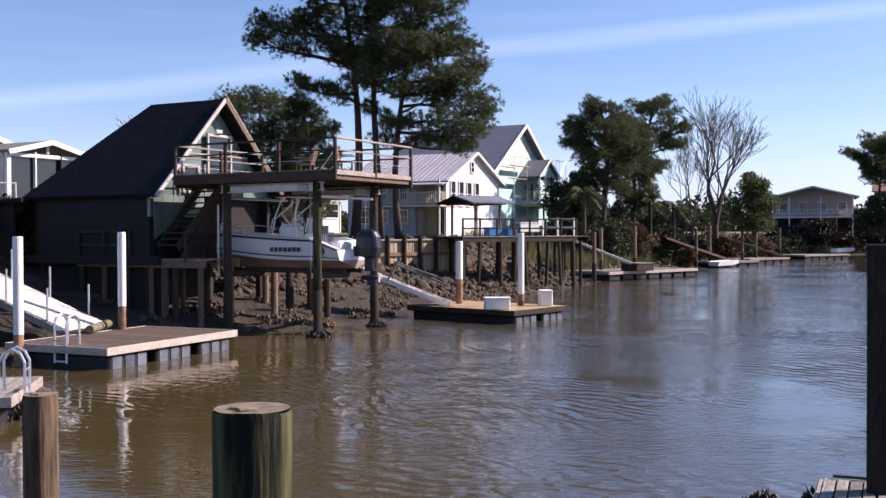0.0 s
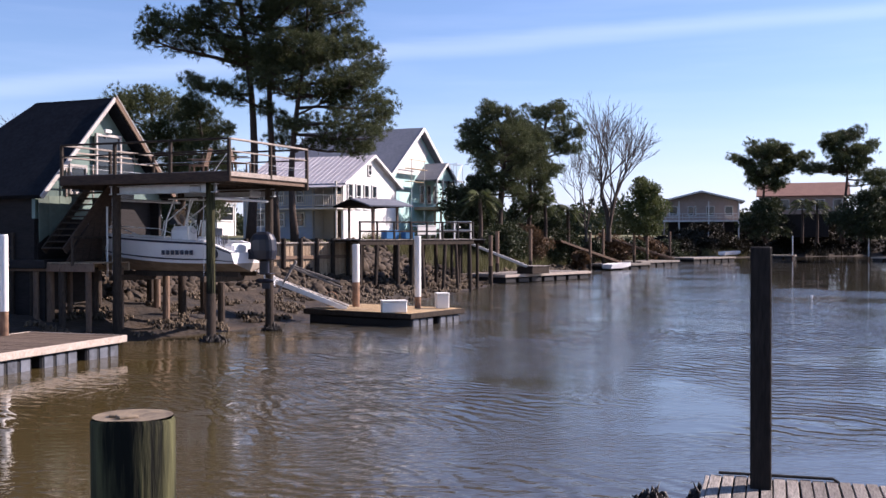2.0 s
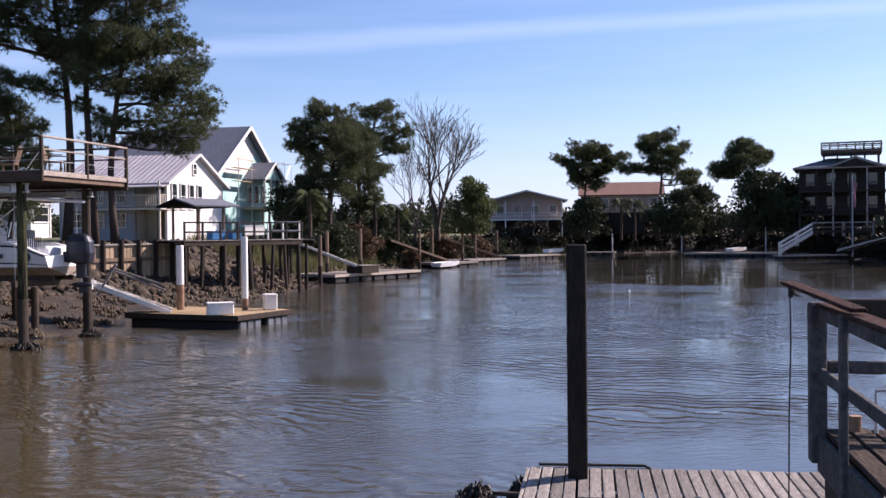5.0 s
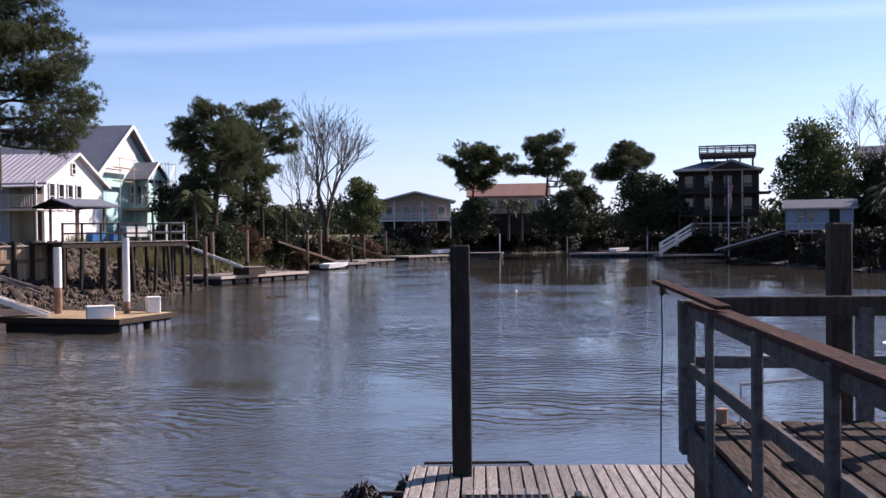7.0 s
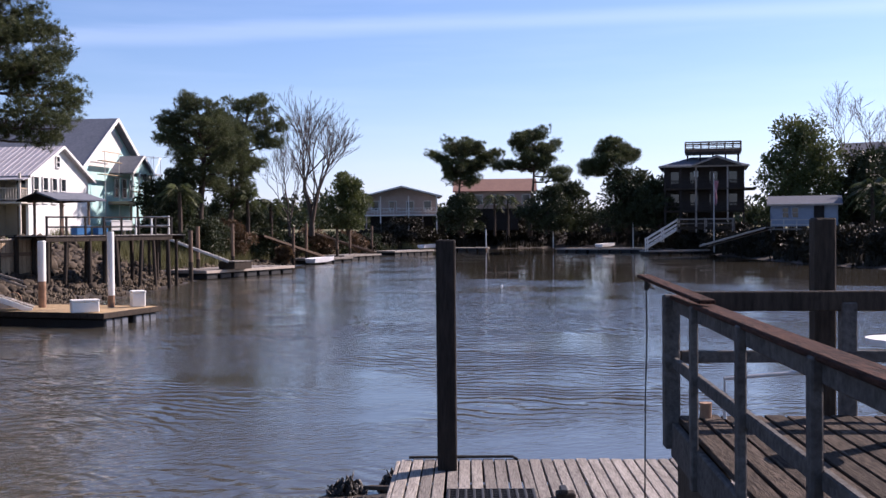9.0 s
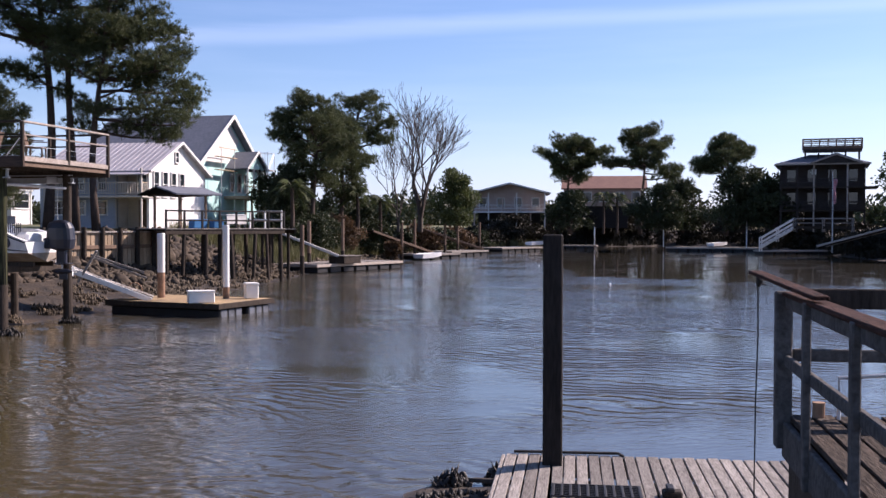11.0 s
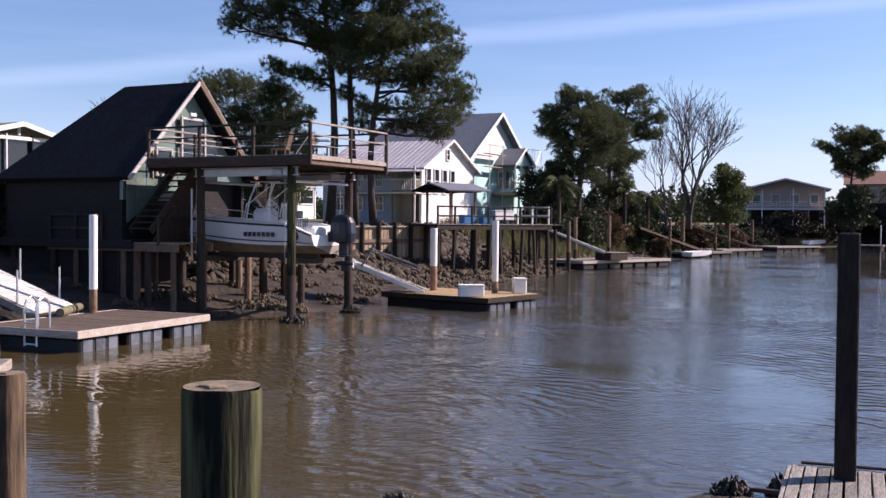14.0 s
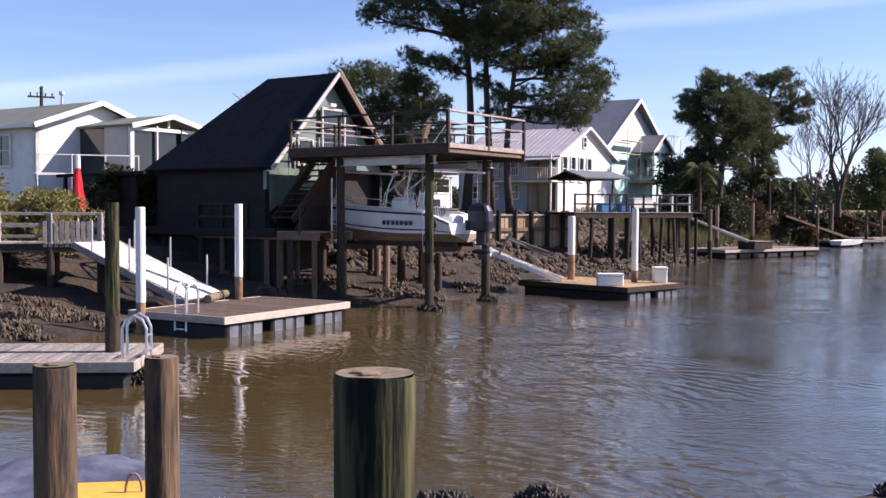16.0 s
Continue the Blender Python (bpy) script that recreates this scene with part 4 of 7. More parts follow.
def pile(x, y, z0, z1, r, material, label, group="piles", lean=(0, 0), name="pile", wet=None, seed=0, n=16):
    t = thing(name, pose(x, y, 0), label, "pile", group)
    rnd = random.Random(seed + int(x * 77))
    hs = np.linspace(z0, z1, 6)
    pts = [(lean[0] * (h - z0), lean[1] * (h - z0), h) for h in hs]
    if wet is not None and z0 < wet < z1:
        q = (wet - z0)
        pw = (lean[0] * q, lean[1] * q, wet)
        part("wet_foot", Shape().tube([pts[0], pw], [r * 1.08, r * 1.06], n, True, 0.06, rnd), WOOD_DARK, t, "dark wet foot crusted with shells")
        part("shaft", Shape().tube([pw] + [p for p in pts if p[2] > wet + 0.1], [r] * (1 + sum(p[2] > wet + 0.1 for p in pts)), n, True, 0.02, rnd), material, t)
    else:
        part("shaft", Shape().tube(pts, [r * (1.03 - 0.05 * i / 5) for i in range(6)], n, True, 0.02, rnd), material, t)
    return t


dockL = float_dock(-8.36, 25.8, 0.55, TURN + 3, 5.3, 3.4, "brown floating dock with pale edge and black tubs", True, DECKBOARD, EDGE, True, 0.38, 0.15)
dockM = float_dock(2.6, 38.3, 0.5, TURN - 12, 3.55, 5.2, "sun-bleached floating dock holding two white boxes", True, BLEACH, WOOD_DARK, True, 0.35, 0.15)
dockF = float_dock(11.5, 72.0, 0.62, 42, 10.5, 4.0, "low floating dock with weathered pale edge", True, WOOD_GREY, EDGE, False, 0.4, 0.2)
sleeve_post(-9.55, 30.9, 0.5, 3.45, 0.12, "white sleeved mooring post behind the brown dock", 0.75)
sleeve_post(-11.0, 26.9, 0.5, 3.34, 0.13, "white sleeved mooring post beside the gangway", 0.3)
sleeve_post(3.1, 41.4, 0.4, 3.38, 0.13, "tall white sleeved post at the bleached dock", 0.55)
sleeve_post(0.66, 42.5, 0.4, 3.05, 0.15, "rust-stained sleeved post at the bleached dock", 1.1)
for bx, by, s in ((2.03, 39.25, (0.95, 0.5, 0.46)), (4.05, 41.2, (0.5, 0.5, 0.62))):
    t = thing("foam_box", pose(bx, by, 0.5, 0, 0, 5), "white foam storage box on the bleached dock", "box", "white boxes")
    part("body", Shape().box((0, 0, s[2] * 0.42), (s[0], s[1], s[2] * 0.84), 0.03), FOAM, t)
    part("lid", Shape().box((0, 0, s[2] * 0.92), (s[0] + 0.03, s[1] + 0.03, s[2] * 0.16), 0.025), FOAM, t)


# ---- houses on the far bank ----
def window(parent, c, w, h, axis, frame_mat=WHITE, out=-1, bars=True, depth=0.1):
    """A window: frame, dark panes, centre bars. axis 'x': lies in the xz plane, 'y': in the yz plane; out: side it faces."""
    wd = Shape()

    def bx(s, a, b, sa, sb, dd):
        cc = (c[0] + a, c[1] + out * dd, c[2] + b) if axis == "x" else (c[0] + out * dd, c[1] + a, c[2] + b)
        ss = (sa, depth, sb) if axis == "x" else (depth, sa, sb)
        s.box(cc, ss, 0.012)

    for a, b, sa, sb in ((-w / 2, 0, 0.09, h + 0.18), (w / 2, 0, 0.09, h + 0.18), (0, h / 2 + 0.03, w, 0.1), (0, -h / 2 - 0.03, w + 0.12, 0.1)):
        bx(wd, a, b, sa, sb, 0.05)
    if bars:
        bx(wd, 0, 0, w, 0.05, 0.03)
    ob = part("window", wd, frame_mat, parent)
    gl = Shape()
    bx(gl, 0, 0, w, h, -0.01)
    part("pane", gl, GLASS_DARK, ob, "dark glass")
    return ob


def wall(parent, poly, thick, material, label=""):
    return part("wall", Shape().slab(poly, thick), material, parent, label)


def steep_house():
    t = thing("boat_house", pose(-8.2, 39.2, 0, 0, 0, 62), "steep black-shingled house on piles with pale green gable", "house")
    e, r, w, lr, le = 4.78, 8.46, 3.65, 3.66, 6.7
    part("roof", Shape().slab([(-w, 0, e), (0, 0, r), (0, lr, r), (-w, le, e)], 0.16), SHINGLE_BLACK, t)
    part("roof", Shape().slab([(0, 0, r), (w, 0, e), (w, le, e), (0, lr, r)], 0.16), SHINGLE_BLACK, t)
    part("roof", Shape().slab([(w, le, e), (-w, le, e), (0, lr, r)], 0.16), SHINGLE_BLACK, t)
    part("fascia", Shape().beam((-w - 0.05, -0.06, e - 0.08), (0, -0.06, r - 0.03), 0.07, 0.15), FASCIA, t, "weathered pale fascia board")
    part("fascia", Shape().beam((w + 0.05, -0.06, e - 0.08), (0, -0.06, r - 0.03), 0.07, 0.18), WOOD_BROWN, t, "red-brown fascia board")
    part("fascia", Shape().beam((w + 0.02, -0.08, e + 0.08), (0.05, -0.08, r + 0.08), 0.05, 0.035), FASCIA, t)
    wall(t, [(-w + 0.2, 0.5, e), (w - 0.2, 0.5, e), (0, 0.5, r - 0.2)], 0.15, GREENGLASS, "pale green weathered gable boarding")
    wall(t, [(-w + 0.25, 0.5, 4.0), (-0.6, 0.5, 4.0), (-0.6, 0.5, e), (-w + 0.25, 0.5, e)], 0.15, GREENGLASS)
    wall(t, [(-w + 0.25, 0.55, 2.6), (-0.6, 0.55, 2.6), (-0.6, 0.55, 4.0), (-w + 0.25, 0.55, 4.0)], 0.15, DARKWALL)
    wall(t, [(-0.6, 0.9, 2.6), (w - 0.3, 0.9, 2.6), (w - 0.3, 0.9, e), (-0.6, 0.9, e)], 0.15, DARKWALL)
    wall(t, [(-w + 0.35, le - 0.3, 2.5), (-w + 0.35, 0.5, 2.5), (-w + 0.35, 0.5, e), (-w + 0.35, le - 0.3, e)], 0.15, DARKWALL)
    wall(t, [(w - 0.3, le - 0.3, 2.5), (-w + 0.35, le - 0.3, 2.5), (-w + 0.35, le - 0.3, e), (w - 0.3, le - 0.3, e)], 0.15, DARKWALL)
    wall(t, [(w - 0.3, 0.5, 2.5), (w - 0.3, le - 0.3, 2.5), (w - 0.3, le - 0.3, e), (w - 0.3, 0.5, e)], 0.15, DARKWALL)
    window(t, (0.1, 0.4, 6.3), 1.3, 1.5, "x", FASCIA)
    window(t, (-1.5, 0.4, 5.4), 0.8, 0.9, "x", FASCIA)
    part("door", Shape().box((1.1, 0.4, 5.7), (0.9, 0.08, 1.9), 0.02), GLASS_DARK, t)
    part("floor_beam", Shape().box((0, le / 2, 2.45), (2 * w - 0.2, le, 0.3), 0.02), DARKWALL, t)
    # near-black panels added in place of the shade among the piles
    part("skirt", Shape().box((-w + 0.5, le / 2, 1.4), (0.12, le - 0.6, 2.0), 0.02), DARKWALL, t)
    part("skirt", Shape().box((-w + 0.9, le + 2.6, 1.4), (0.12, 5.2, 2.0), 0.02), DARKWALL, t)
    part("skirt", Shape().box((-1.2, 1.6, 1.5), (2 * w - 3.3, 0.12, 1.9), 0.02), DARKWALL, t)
    # stairs climbing across the front to the lookout, boarded underneath
    part("stair_stringer", Shape().beam((-3.4, -0.75, 2.9), (-1.0, -0.75, 5.25), 0.07, 0.26), STAIRBOARD, t)
    part("stair_stringer", Shape().beam((-3.4, 0.15, 2.9), (-1.0, 0.15, 5.25), 0.07, 0.26), WOOD_DARK, t)
    for i in range(12):
        q = i / 11
        part("tread", Shape().box((-3.4 + 2.4 * q, -0.3, 3.0 + 2.35 * q), (0.27, 0.85, 0.05), 0.008), WOOD_DARK, t)
    part("stair_boarding", Shape().slab([(-3.35, -0.80, 2.55), (-1.6, -0.80, 2.55), (-0.75, -0.80, 5.0), (-1.15, -0.80, 5.05)], 0.05), STAIRBOARD, t, "dark brown boarding under the stairs")
    for i in range(5):
        part("board_joint", Shape().beam((-3.0 + i * 0.33, -0.83, 2.6), (-2.9 + i * 0.45, -0.83, 2.95 + 0.46 * i), 0.02, 0.03), WOOD_DARK, t)
    # torn green sheeting that hangs below the eave at the corner
    rs = random.Random(9)
    for i in range(5):
        x0, lo = -3.42 + i * 0.5, 3.25 + 0.28 * i
        part("sheeting", Shape().slab([(x0, 0.30 + 0.02 * (i % 2), lo + rs.uniform(-0.2, 0.1)), (x0 + 0.54, 0.33, lo + 0.28 + rs.uniform(-0.15, 0.15)), (x0 + 0.52, 0.35, e), (x0, 0.34, e)], 0.02), SHEETING, t, "torn dull green sheeting")
    for xx in (-2.1, -0.75):
        part("batten", Shape().box((xx, 0.33, e + 0.6), (0.06, 0.05, 1.2), 0.01), EDGE, t)
    part("batten", Shape().box((0, 0.31, e + 1.55), (3.4, 0.05, 0.06), 0.01), EDGE, t)
    gl_ = part("gable_lamp", Shape().box((-0.05, 0.25, e + 2.45), (0.34, 0.12, 0.14), 0.03), WHITE_PVC, t, "white flood lamp under the ridge")
    part("lamp_arm", Shape().beam((-0.05, 0.3, e + 2.35), (-0.05, 0.35, e + 2.2), 0.05, 0.05), STEEL, gl_)
    # clutter on the front landing
    part("landing_rail", Shape().beam((-3.4, -1.1, 3.35), (-0.4, -1.1, 3.35), 0.05, 0.1), WOOD_DARK, t)
    for xx in (-3.4, -1.9, -0.4):
        part("landing_post", Shape().box((xx, -1.1, 2.9), (0.09, 0.09, 1.0), 0.01), WOOD_DARK, t)
    # low lean-to roof beyond the hip
    part("porch_roof", Shape().slab([(-w - 0.2, le - 0.2, e - 0.05), (0.4, le - 0.2, e + 0.25), (0.4, le + 5.2, e + 0.2), (-w - 0.2, le + 5.2, e - 0.1)], 0.14), SHINGLE_BLACK, t)
    wall(t, [(0.2, le, 2.4), (0.2, le + 5, 2.4), (0.2, le + 5, e), (0.2, le, e)], 0.12, DARKWALL)
    for yy in (le + 0.6, le + 2.9, le + 5.0):
        part("porch_post", Shape().box((-w + 0.1, yy, 3.4), (0.14, 0.14, 2.5), 0.01), DARKWALL, t)
    part("porch_floor", Shape().box((-w / 2, le + 2.5, 2.4), (w, 5.2, 0.2), 0.02), DARKWALL, t)
    part("porch_screen", Shape().box((-w + 0.2, le + 1.75, 3.5), (0.05, 2.1, 2.2), 0.01), DARKWALL, t)
    for xx in (-w + 0.5, 0, w - 0.6):
        for yy in (0.8, le - 0.6, le + 4.8):
            part("timber_leg", Shape().tube([(xx, yy, -0.4), (xx, yy, 2.4)], 0.15, 10), WOOD_DARK, t)


def overlook():
    """A raised lookout deck over the boat lift, with timber rails."""
    t = thing("lookout_deck", pose(-3.39, 32.8, 0, 0, 0, 62), "raised timber lookout deck with open railing over the boat lift", "deck")
    X, Y, z = 4.8, 6.6, 5.42
    me = Shape().box((0, 0, 0), (0.145, Y - 0.05, 0.04), 0.006).mesh("deck_board", WOOD_GREY)
    for i in range(32):
        o = part("deck_board", me, None, t)
        o.matrix_basis = pose((i + 0.5) * X / 32, Y / 2, z - 0.02)
    # rim colours carry the light: pale on the sunlit front, dark on shaded sides
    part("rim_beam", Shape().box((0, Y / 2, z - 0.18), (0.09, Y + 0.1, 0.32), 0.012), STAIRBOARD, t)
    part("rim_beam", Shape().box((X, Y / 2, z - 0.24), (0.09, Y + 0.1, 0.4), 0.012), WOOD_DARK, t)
    part("rim_beam", Shape().box((X / 2, 0, z - 0.1), (X, 0.07, 0.14), 0.012), RAIL_SUNLIT, t, "rim board coloured pale for its sunlit side")
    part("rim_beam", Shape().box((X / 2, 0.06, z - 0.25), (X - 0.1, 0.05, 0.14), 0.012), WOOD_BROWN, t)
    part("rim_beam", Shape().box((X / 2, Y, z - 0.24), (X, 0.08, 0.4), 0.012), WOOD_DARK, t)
    for k in range(6):
        part("joist", Shape().box((X / 2, 0.9 + k * 1.0, z - 0.17), (X - 0.1, 0.06, 0.22), 0.01), WOOD_DARK, t)
    spots = [(0, q) for q in (0, 2.2, 4.4, 6.6)] + [(q, 0) for q in (2.4, 4.8)] + [(X, q) for q in (2.2, 4.4, 6.6)] + [(2.4, Y)]
    for a, b in spots:
        part("rail_post", Shape().box((a, b, z + 0.42), (0.1, 0.1, 1.15), 0.012), WOOD_DARK, t)
    # rails likewise: sunlit runs coloured pale, shaded runs coloured dark
    for (p, q, m) in (((0, 0), (0, Y), WOOD_DARK), ((0, 0), (X, 0), RAIL_SUNLIT), ((X, 0), (X, Y), WOOD_DARK), ((0, Y), (X, Y), RAIL_SUNLIT)):
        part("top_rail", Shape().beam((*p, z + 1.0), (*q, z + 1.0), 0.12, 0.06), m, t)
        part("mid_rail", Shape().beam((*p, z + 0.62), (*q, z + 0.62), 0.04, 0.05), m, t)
        part("wire", Shape().beam((*p, z + 0.3), (*q, z + 0.3), 0.012, 0.012, 0.002), STEEL, t)
    # two slatted chairs on the deck
    for cx, cy, rz in ((2.5, 1.2, 20), (2.9, 3.2, 200)):
        ch = thing("deck_chair", pose(-3.39, 32.8, 0, 0, 0, 62) @ pose(cx, cy, z, 0, 0, rz), "brown slatted wooden deck chair on the lookout", "chair", "deck chairs")
        for sx in (-0.26, 0.26):
            for sy in (-0.24, 0.24):
                part("leg", Shape().box((sx, sy, 0.2), (0.05, 0.05, 0.4), 0.006), WOOD_BROWN, ch)
        part("seat", Shape().box((0, 0, 0.42), (0.56, 0.54, 0.04), 0.01), WOOD_BROWN, ch)
        for k in range(5):
            part("back_slat", Shape().beam((-0.22 + k * 0.11, 0.26, 0.44), (-0.22 + k * 0.11, 0.42, 1.0), 0.08, 0.02), WOOD_BROWN, ch)
        for sx in (-0.3, 0.3):
            part("arm", Shape().box((sx, 0, 0.62), (0.08, 0.6, 0.03), 0.006), WOOD_BROWN, ch)


def boat_lift():
    posts = [(-7.45, 35.95, 5.15), (-4.1, 33.95, 5.2), (-2.5, 37.75, 5.1), (-5.85, 39.6, 5.1)]
    for k, (x, y, h) in enumerate(posts):
        pile(x, y, -1.2, h, 0.145, PILE if k == 1 else WOOD_DARK, "tall green-brown lift pile with a dark wet foot", "lift piles", name="lift_pile", wet=1.55, seed=k)
    t = thing("boat_lift", pose(0, 0, 0), "galvanised boat lift beams, cables and cradle", "boat lift")
    for (a, b) in ((posts[0], posts[1]), (posts[3], posts[2])):
        p, q = Vector((a[0], a[1], 4.80)), Vector((b[0], b[1], 4.80))
        d = (q - p).normalized() * 0.25
        s = Shape()
        s.beam(p - d, q + d, 0.2, 0.03)
        s.beam(p - d + Vector((0, 0, 0.26)), q + d + Vector((0, 0, 0.26)), 0.2, 0.03)
        s.beam(p - d + Vector((0, 0, 0.11)), q + d + Vector((0, 0, 0.13)), 0.03, 0.24)
        part("top_beam", s, STEEL, t, "pale galvanised beam")
        part("winch", Shape().box(p.lerp(q, 0.85) + Vector((0, 0, 0.1)), (0.4, 0.3, 0.25), 0.04), STEEL, t)
    for (a, b) in ((posts[0], posts[3]), (posts[1], posts[2])):
        part("drive_pipe", Shape().tube([(a[0], a[1], 4.62), (b[0], b[1], 4.62)], 0.05, 8), STEEL, t)
    p0, u, v = Vector((-2.8, 35.6, 0)), U, V
    for q in (0.9, 4.6):
        c = p0 + v * q
        part("cradle_beam", Shape().beam(c - u * 1.8 + Vector((0, 0, 1.98)), c + u * 1.8 + Vector((0, 0, 1.92)), 0.15, 0.2), WOOD_DARK, t)
        for sgn in (-1.7, 1.7):
            part("cable", Shape().tube([c + u * sgn + Vector((0, 0, 2.0)), c + u * sgn + Vector((0, 0, 4.7))], 0.012, 5), STEEL, t)
    for sgn in (-0.55, 0.55):
        part("bunk", Shape().beam(p0 + u * sgn + v * 0.3 + Vector((0, 0, 2.10)), p0 + u * sgn + v * 5.4 + Vector((0, 0, 2.10)), 0.12, 0.16), WOOD_DARK, t, "carpeted wooden bunk")
    for q, r in ((4.9, -1.6),):
        c = p0 + v * q + u * r
        part("guide_pole", Shape().tube([c + Vector((0, 0, 2.0)), c + Vector((0, 0, 4.4))], 0.035, 8), WHITE_PVC, t)


def boat():
    t = thing("motor_boat", pose(-2.95, 35.65, 2.18, 0, 0, 62), "white centre-console motor boat with navy stripes on a lift", "boat")
    L = 6.9
    side, bottom, stripe, rub, deck, inner = Shape(), Shape(), Shape(), Shape(), Shape(), Shape()
    st = []
    for i in range(19):
        s = i / 18
        hb = 1.22 * (1 - max(0, (s - 0.42) / 0.58) ** 2.3 * 0.96)
        keel = 0.0 + 0.95 * max(0, (s - 0.62) / 0.38) ** 2.6
        chine_b, chine_z = hb * (0.86 - 0.22 * s), max(keel + 0.02, 0.30 + 0.42 * max(0, (s - 0.3) / 0.7) ** 1.6)
        sheer = 1.0 + 0.36 * s ** 1.4
        if s < 0.13:
            sheer -= 0.34 * (1 - s / 0.13) ** 0.8
        st.append((L * s + 0.25 * max(0, s - 0.8), hb, keel, chine_b, chine_z, sheer))

    def strip(sh, pa, pb):
        for k in range(len(st) - 1):
            sh.add([pa[k], pa[k + 1], pb[k + 1], pb[k]], [(0, 1, 2, 3)])

    for sg in (-1, 1):
        ke = [(0, s[0], s[2]) for s in st]
        ch = [(sg * s[3], s[0], s[4]) for s in st]
        sh = [(sg * s[1], s[0], s[5]) for s in st]
        lerp = lambda A, B, f: [tuple(a + (b - a) * f for a, b in zip(p, q)) for p, q in zip(A, B)]
        off = lambda A, d: [(p[0] + sg * d, p[1], p[2]) for p in A]
        strip(bottom, ke if sg > 0 else ch, ch if sg > 0 else ke)
        strip(side, ch if sg > 0 else sh, sh if sg > 0 else ch)
        for f0, f1, tgt in ((0.86, 0.95, rub), (0.14, 0.20, stripe)):
            a, b = off(lerp(ch, sh, f0), 0.012), off(lerp(ch, sh, f1), 0.012)
            strip(tgt, a if sg > 0 else b, b if sg > 0 else a)
        inn = [(sg * max(0.0, s[1] - 0.2), s[0], s[5] + 0.02) for s in st]
        top = [(p[0], p[1], p[2] + 0.02) for p in sh]
        strip(deck, top if sg > 0 else inn, inn if sg > 0 else top)
        low = [(p[0], p[1], 0.55 + 0.3 * i / 18) for i, p in enumerate(inn)]
        strip(inner, inn if sg > 0 else low, low if sg > 0 else inn)
        cen = [(0, p[1], p[2]) for p in low]
        strip(inner, low if sg > 0 else cen, cen if sg > 0 else low)
    s0 = st[0]
    side.add([(-s0[3], 0, s0[4]), (s0[3], 0, s0[4]), (s0[1], 0, s0[5]), (-s0[1], 0, s0[5])], [(0, 1, 2, 3)])
    bottom.add([(0, 0, 0), (s0[3], 0, s0[4]), (-s0[3], 0, s0[4])], [(0, 1, 2)])
    hull = part("hull", side, HULL, t, smooth=False)
    part("bottom", bottom, HULLDARK, hull, "stained tan bottom")
    part("stripe", stripe, NAVY, hull, "navy waterline stripe")
    part("rub_rail", rub, NAVY, hull, "navy rub rail")
    part("gunwale", deck, HULL, t)
    part("cockpit", inner, HULL, t)
    # the maker's name as plain dark blocks, and an oval emblem
    for sg in (-1, 1):
        for k in range(7):
            part("name_block", Shape().box((sg * 1.165, 2.75 - k * 0.19, 0.66), (0.02, 0.13, 0.15), 0.004), NAVY, hull)
        part("emblem", Shape().tube([(sg * 1.12, 0.75, 0.64), (sg * 1.19, 0.75, 0.64)], 0.19, 16), NAVY, hull)
    part("console", Shape().box((0, 2.75, 1.08), (0.8, 0.7, 0.95), 0.14), HULL, t)
    part("windscreen", Shape().beam((0, 3.1, 1.62), (0, 2.85, 2.15), 0.8, 0.03), GLASS_DARK, t)
    part("wheel", Shape().tube([(0.2 * math.cos(a), 2.33, 1.5 + 0.2 * math.sin(a)) for a in np.linspace(0, 6.283, 15)], 0.018, 6), STEEL, t)
    part("helm_seat", Shape().box((0, 1.7, 0.95), (0.9, 0.5, 0.5), 0.08), HULL, t)
    part("seat_back", Shape().box((0, 1.5, 1.35), (0.9, 0.08, 0.26), 0.04), FLOATFACE, t, "grey seat cushion")
    for sx in (-0.55, 0.55):
        fr = Shape()
        fr.tube([(sx, 3.25, 0.75), (sx, 3.05, 1.8), (sx * 0.95, 2.75, 2.48)], 0.028, 8)
        fr.tube([(sx, 2.15, 0.75), (sx, 2.2, 1.8), (sx * 0.95, 2.1, 2.48)], 0.028, 8)
        fr.tube([(sx * 0.95, 3.0, 2.48), (sx * 0.95, 1.8, 2.48)], 0.028, 8)
        fr.tube([(sx, 3.08, 1.7), (sx, 2.2, 2.3)], 0.022, 8)
        part("top_frame", fr, WHITE_PVC, t, "white tube frame")
    part("canvas_top", Shape().box((0, 2.4, 2.52), (1.5, 1.7, 0.05), 0.02), DARKWALL, t, "dark canvas top")
    part("transom_box", Shape().box((0, 0.4, 0.78), (1.6, 0.4, 0.36), 0.08), HULL, t)
    for k in range(7):
        part("bait_rack", Shape().beam((-0.55, 0.62 + k * 0.07, 0.92), (-0.55, 0.60 + k * 0.07, 1.26), 0.02, 0.03), NAVY, t)
    for k, (ax, ay) in enumerate(((0.35, 1.9), (-0.35, 1.9), (0.0, 1.95), (0.5, 3.3), (-0.5, 3.3))):
        part("rod_holder", Shape().tube([(ax, ay, 1.25), (ax, ay - 0.12, 1.75)], 0.022, 6), ALU, t)
    rl = Shape()
    for sg in (-1, 1):
        rl.tube([(sg * max(0.06, s[1] - 0.08), s[0], s[5] + 0.28 * min(1, max(0, (i - 9) / 3))) for i, s in enumerate(st) if i >= 9], 0.016, 6)
    part("bow_rail", rl, ALU, t)
    part("antenna", Shape().tube([(0.5, 2.5, 2.7), (0.5, 1.2, 4.2)], 0.012, 5), WHITE_PVC, t)
    eng = part("outboard", Shape(), ENGINE, t)
    cw = Shape()
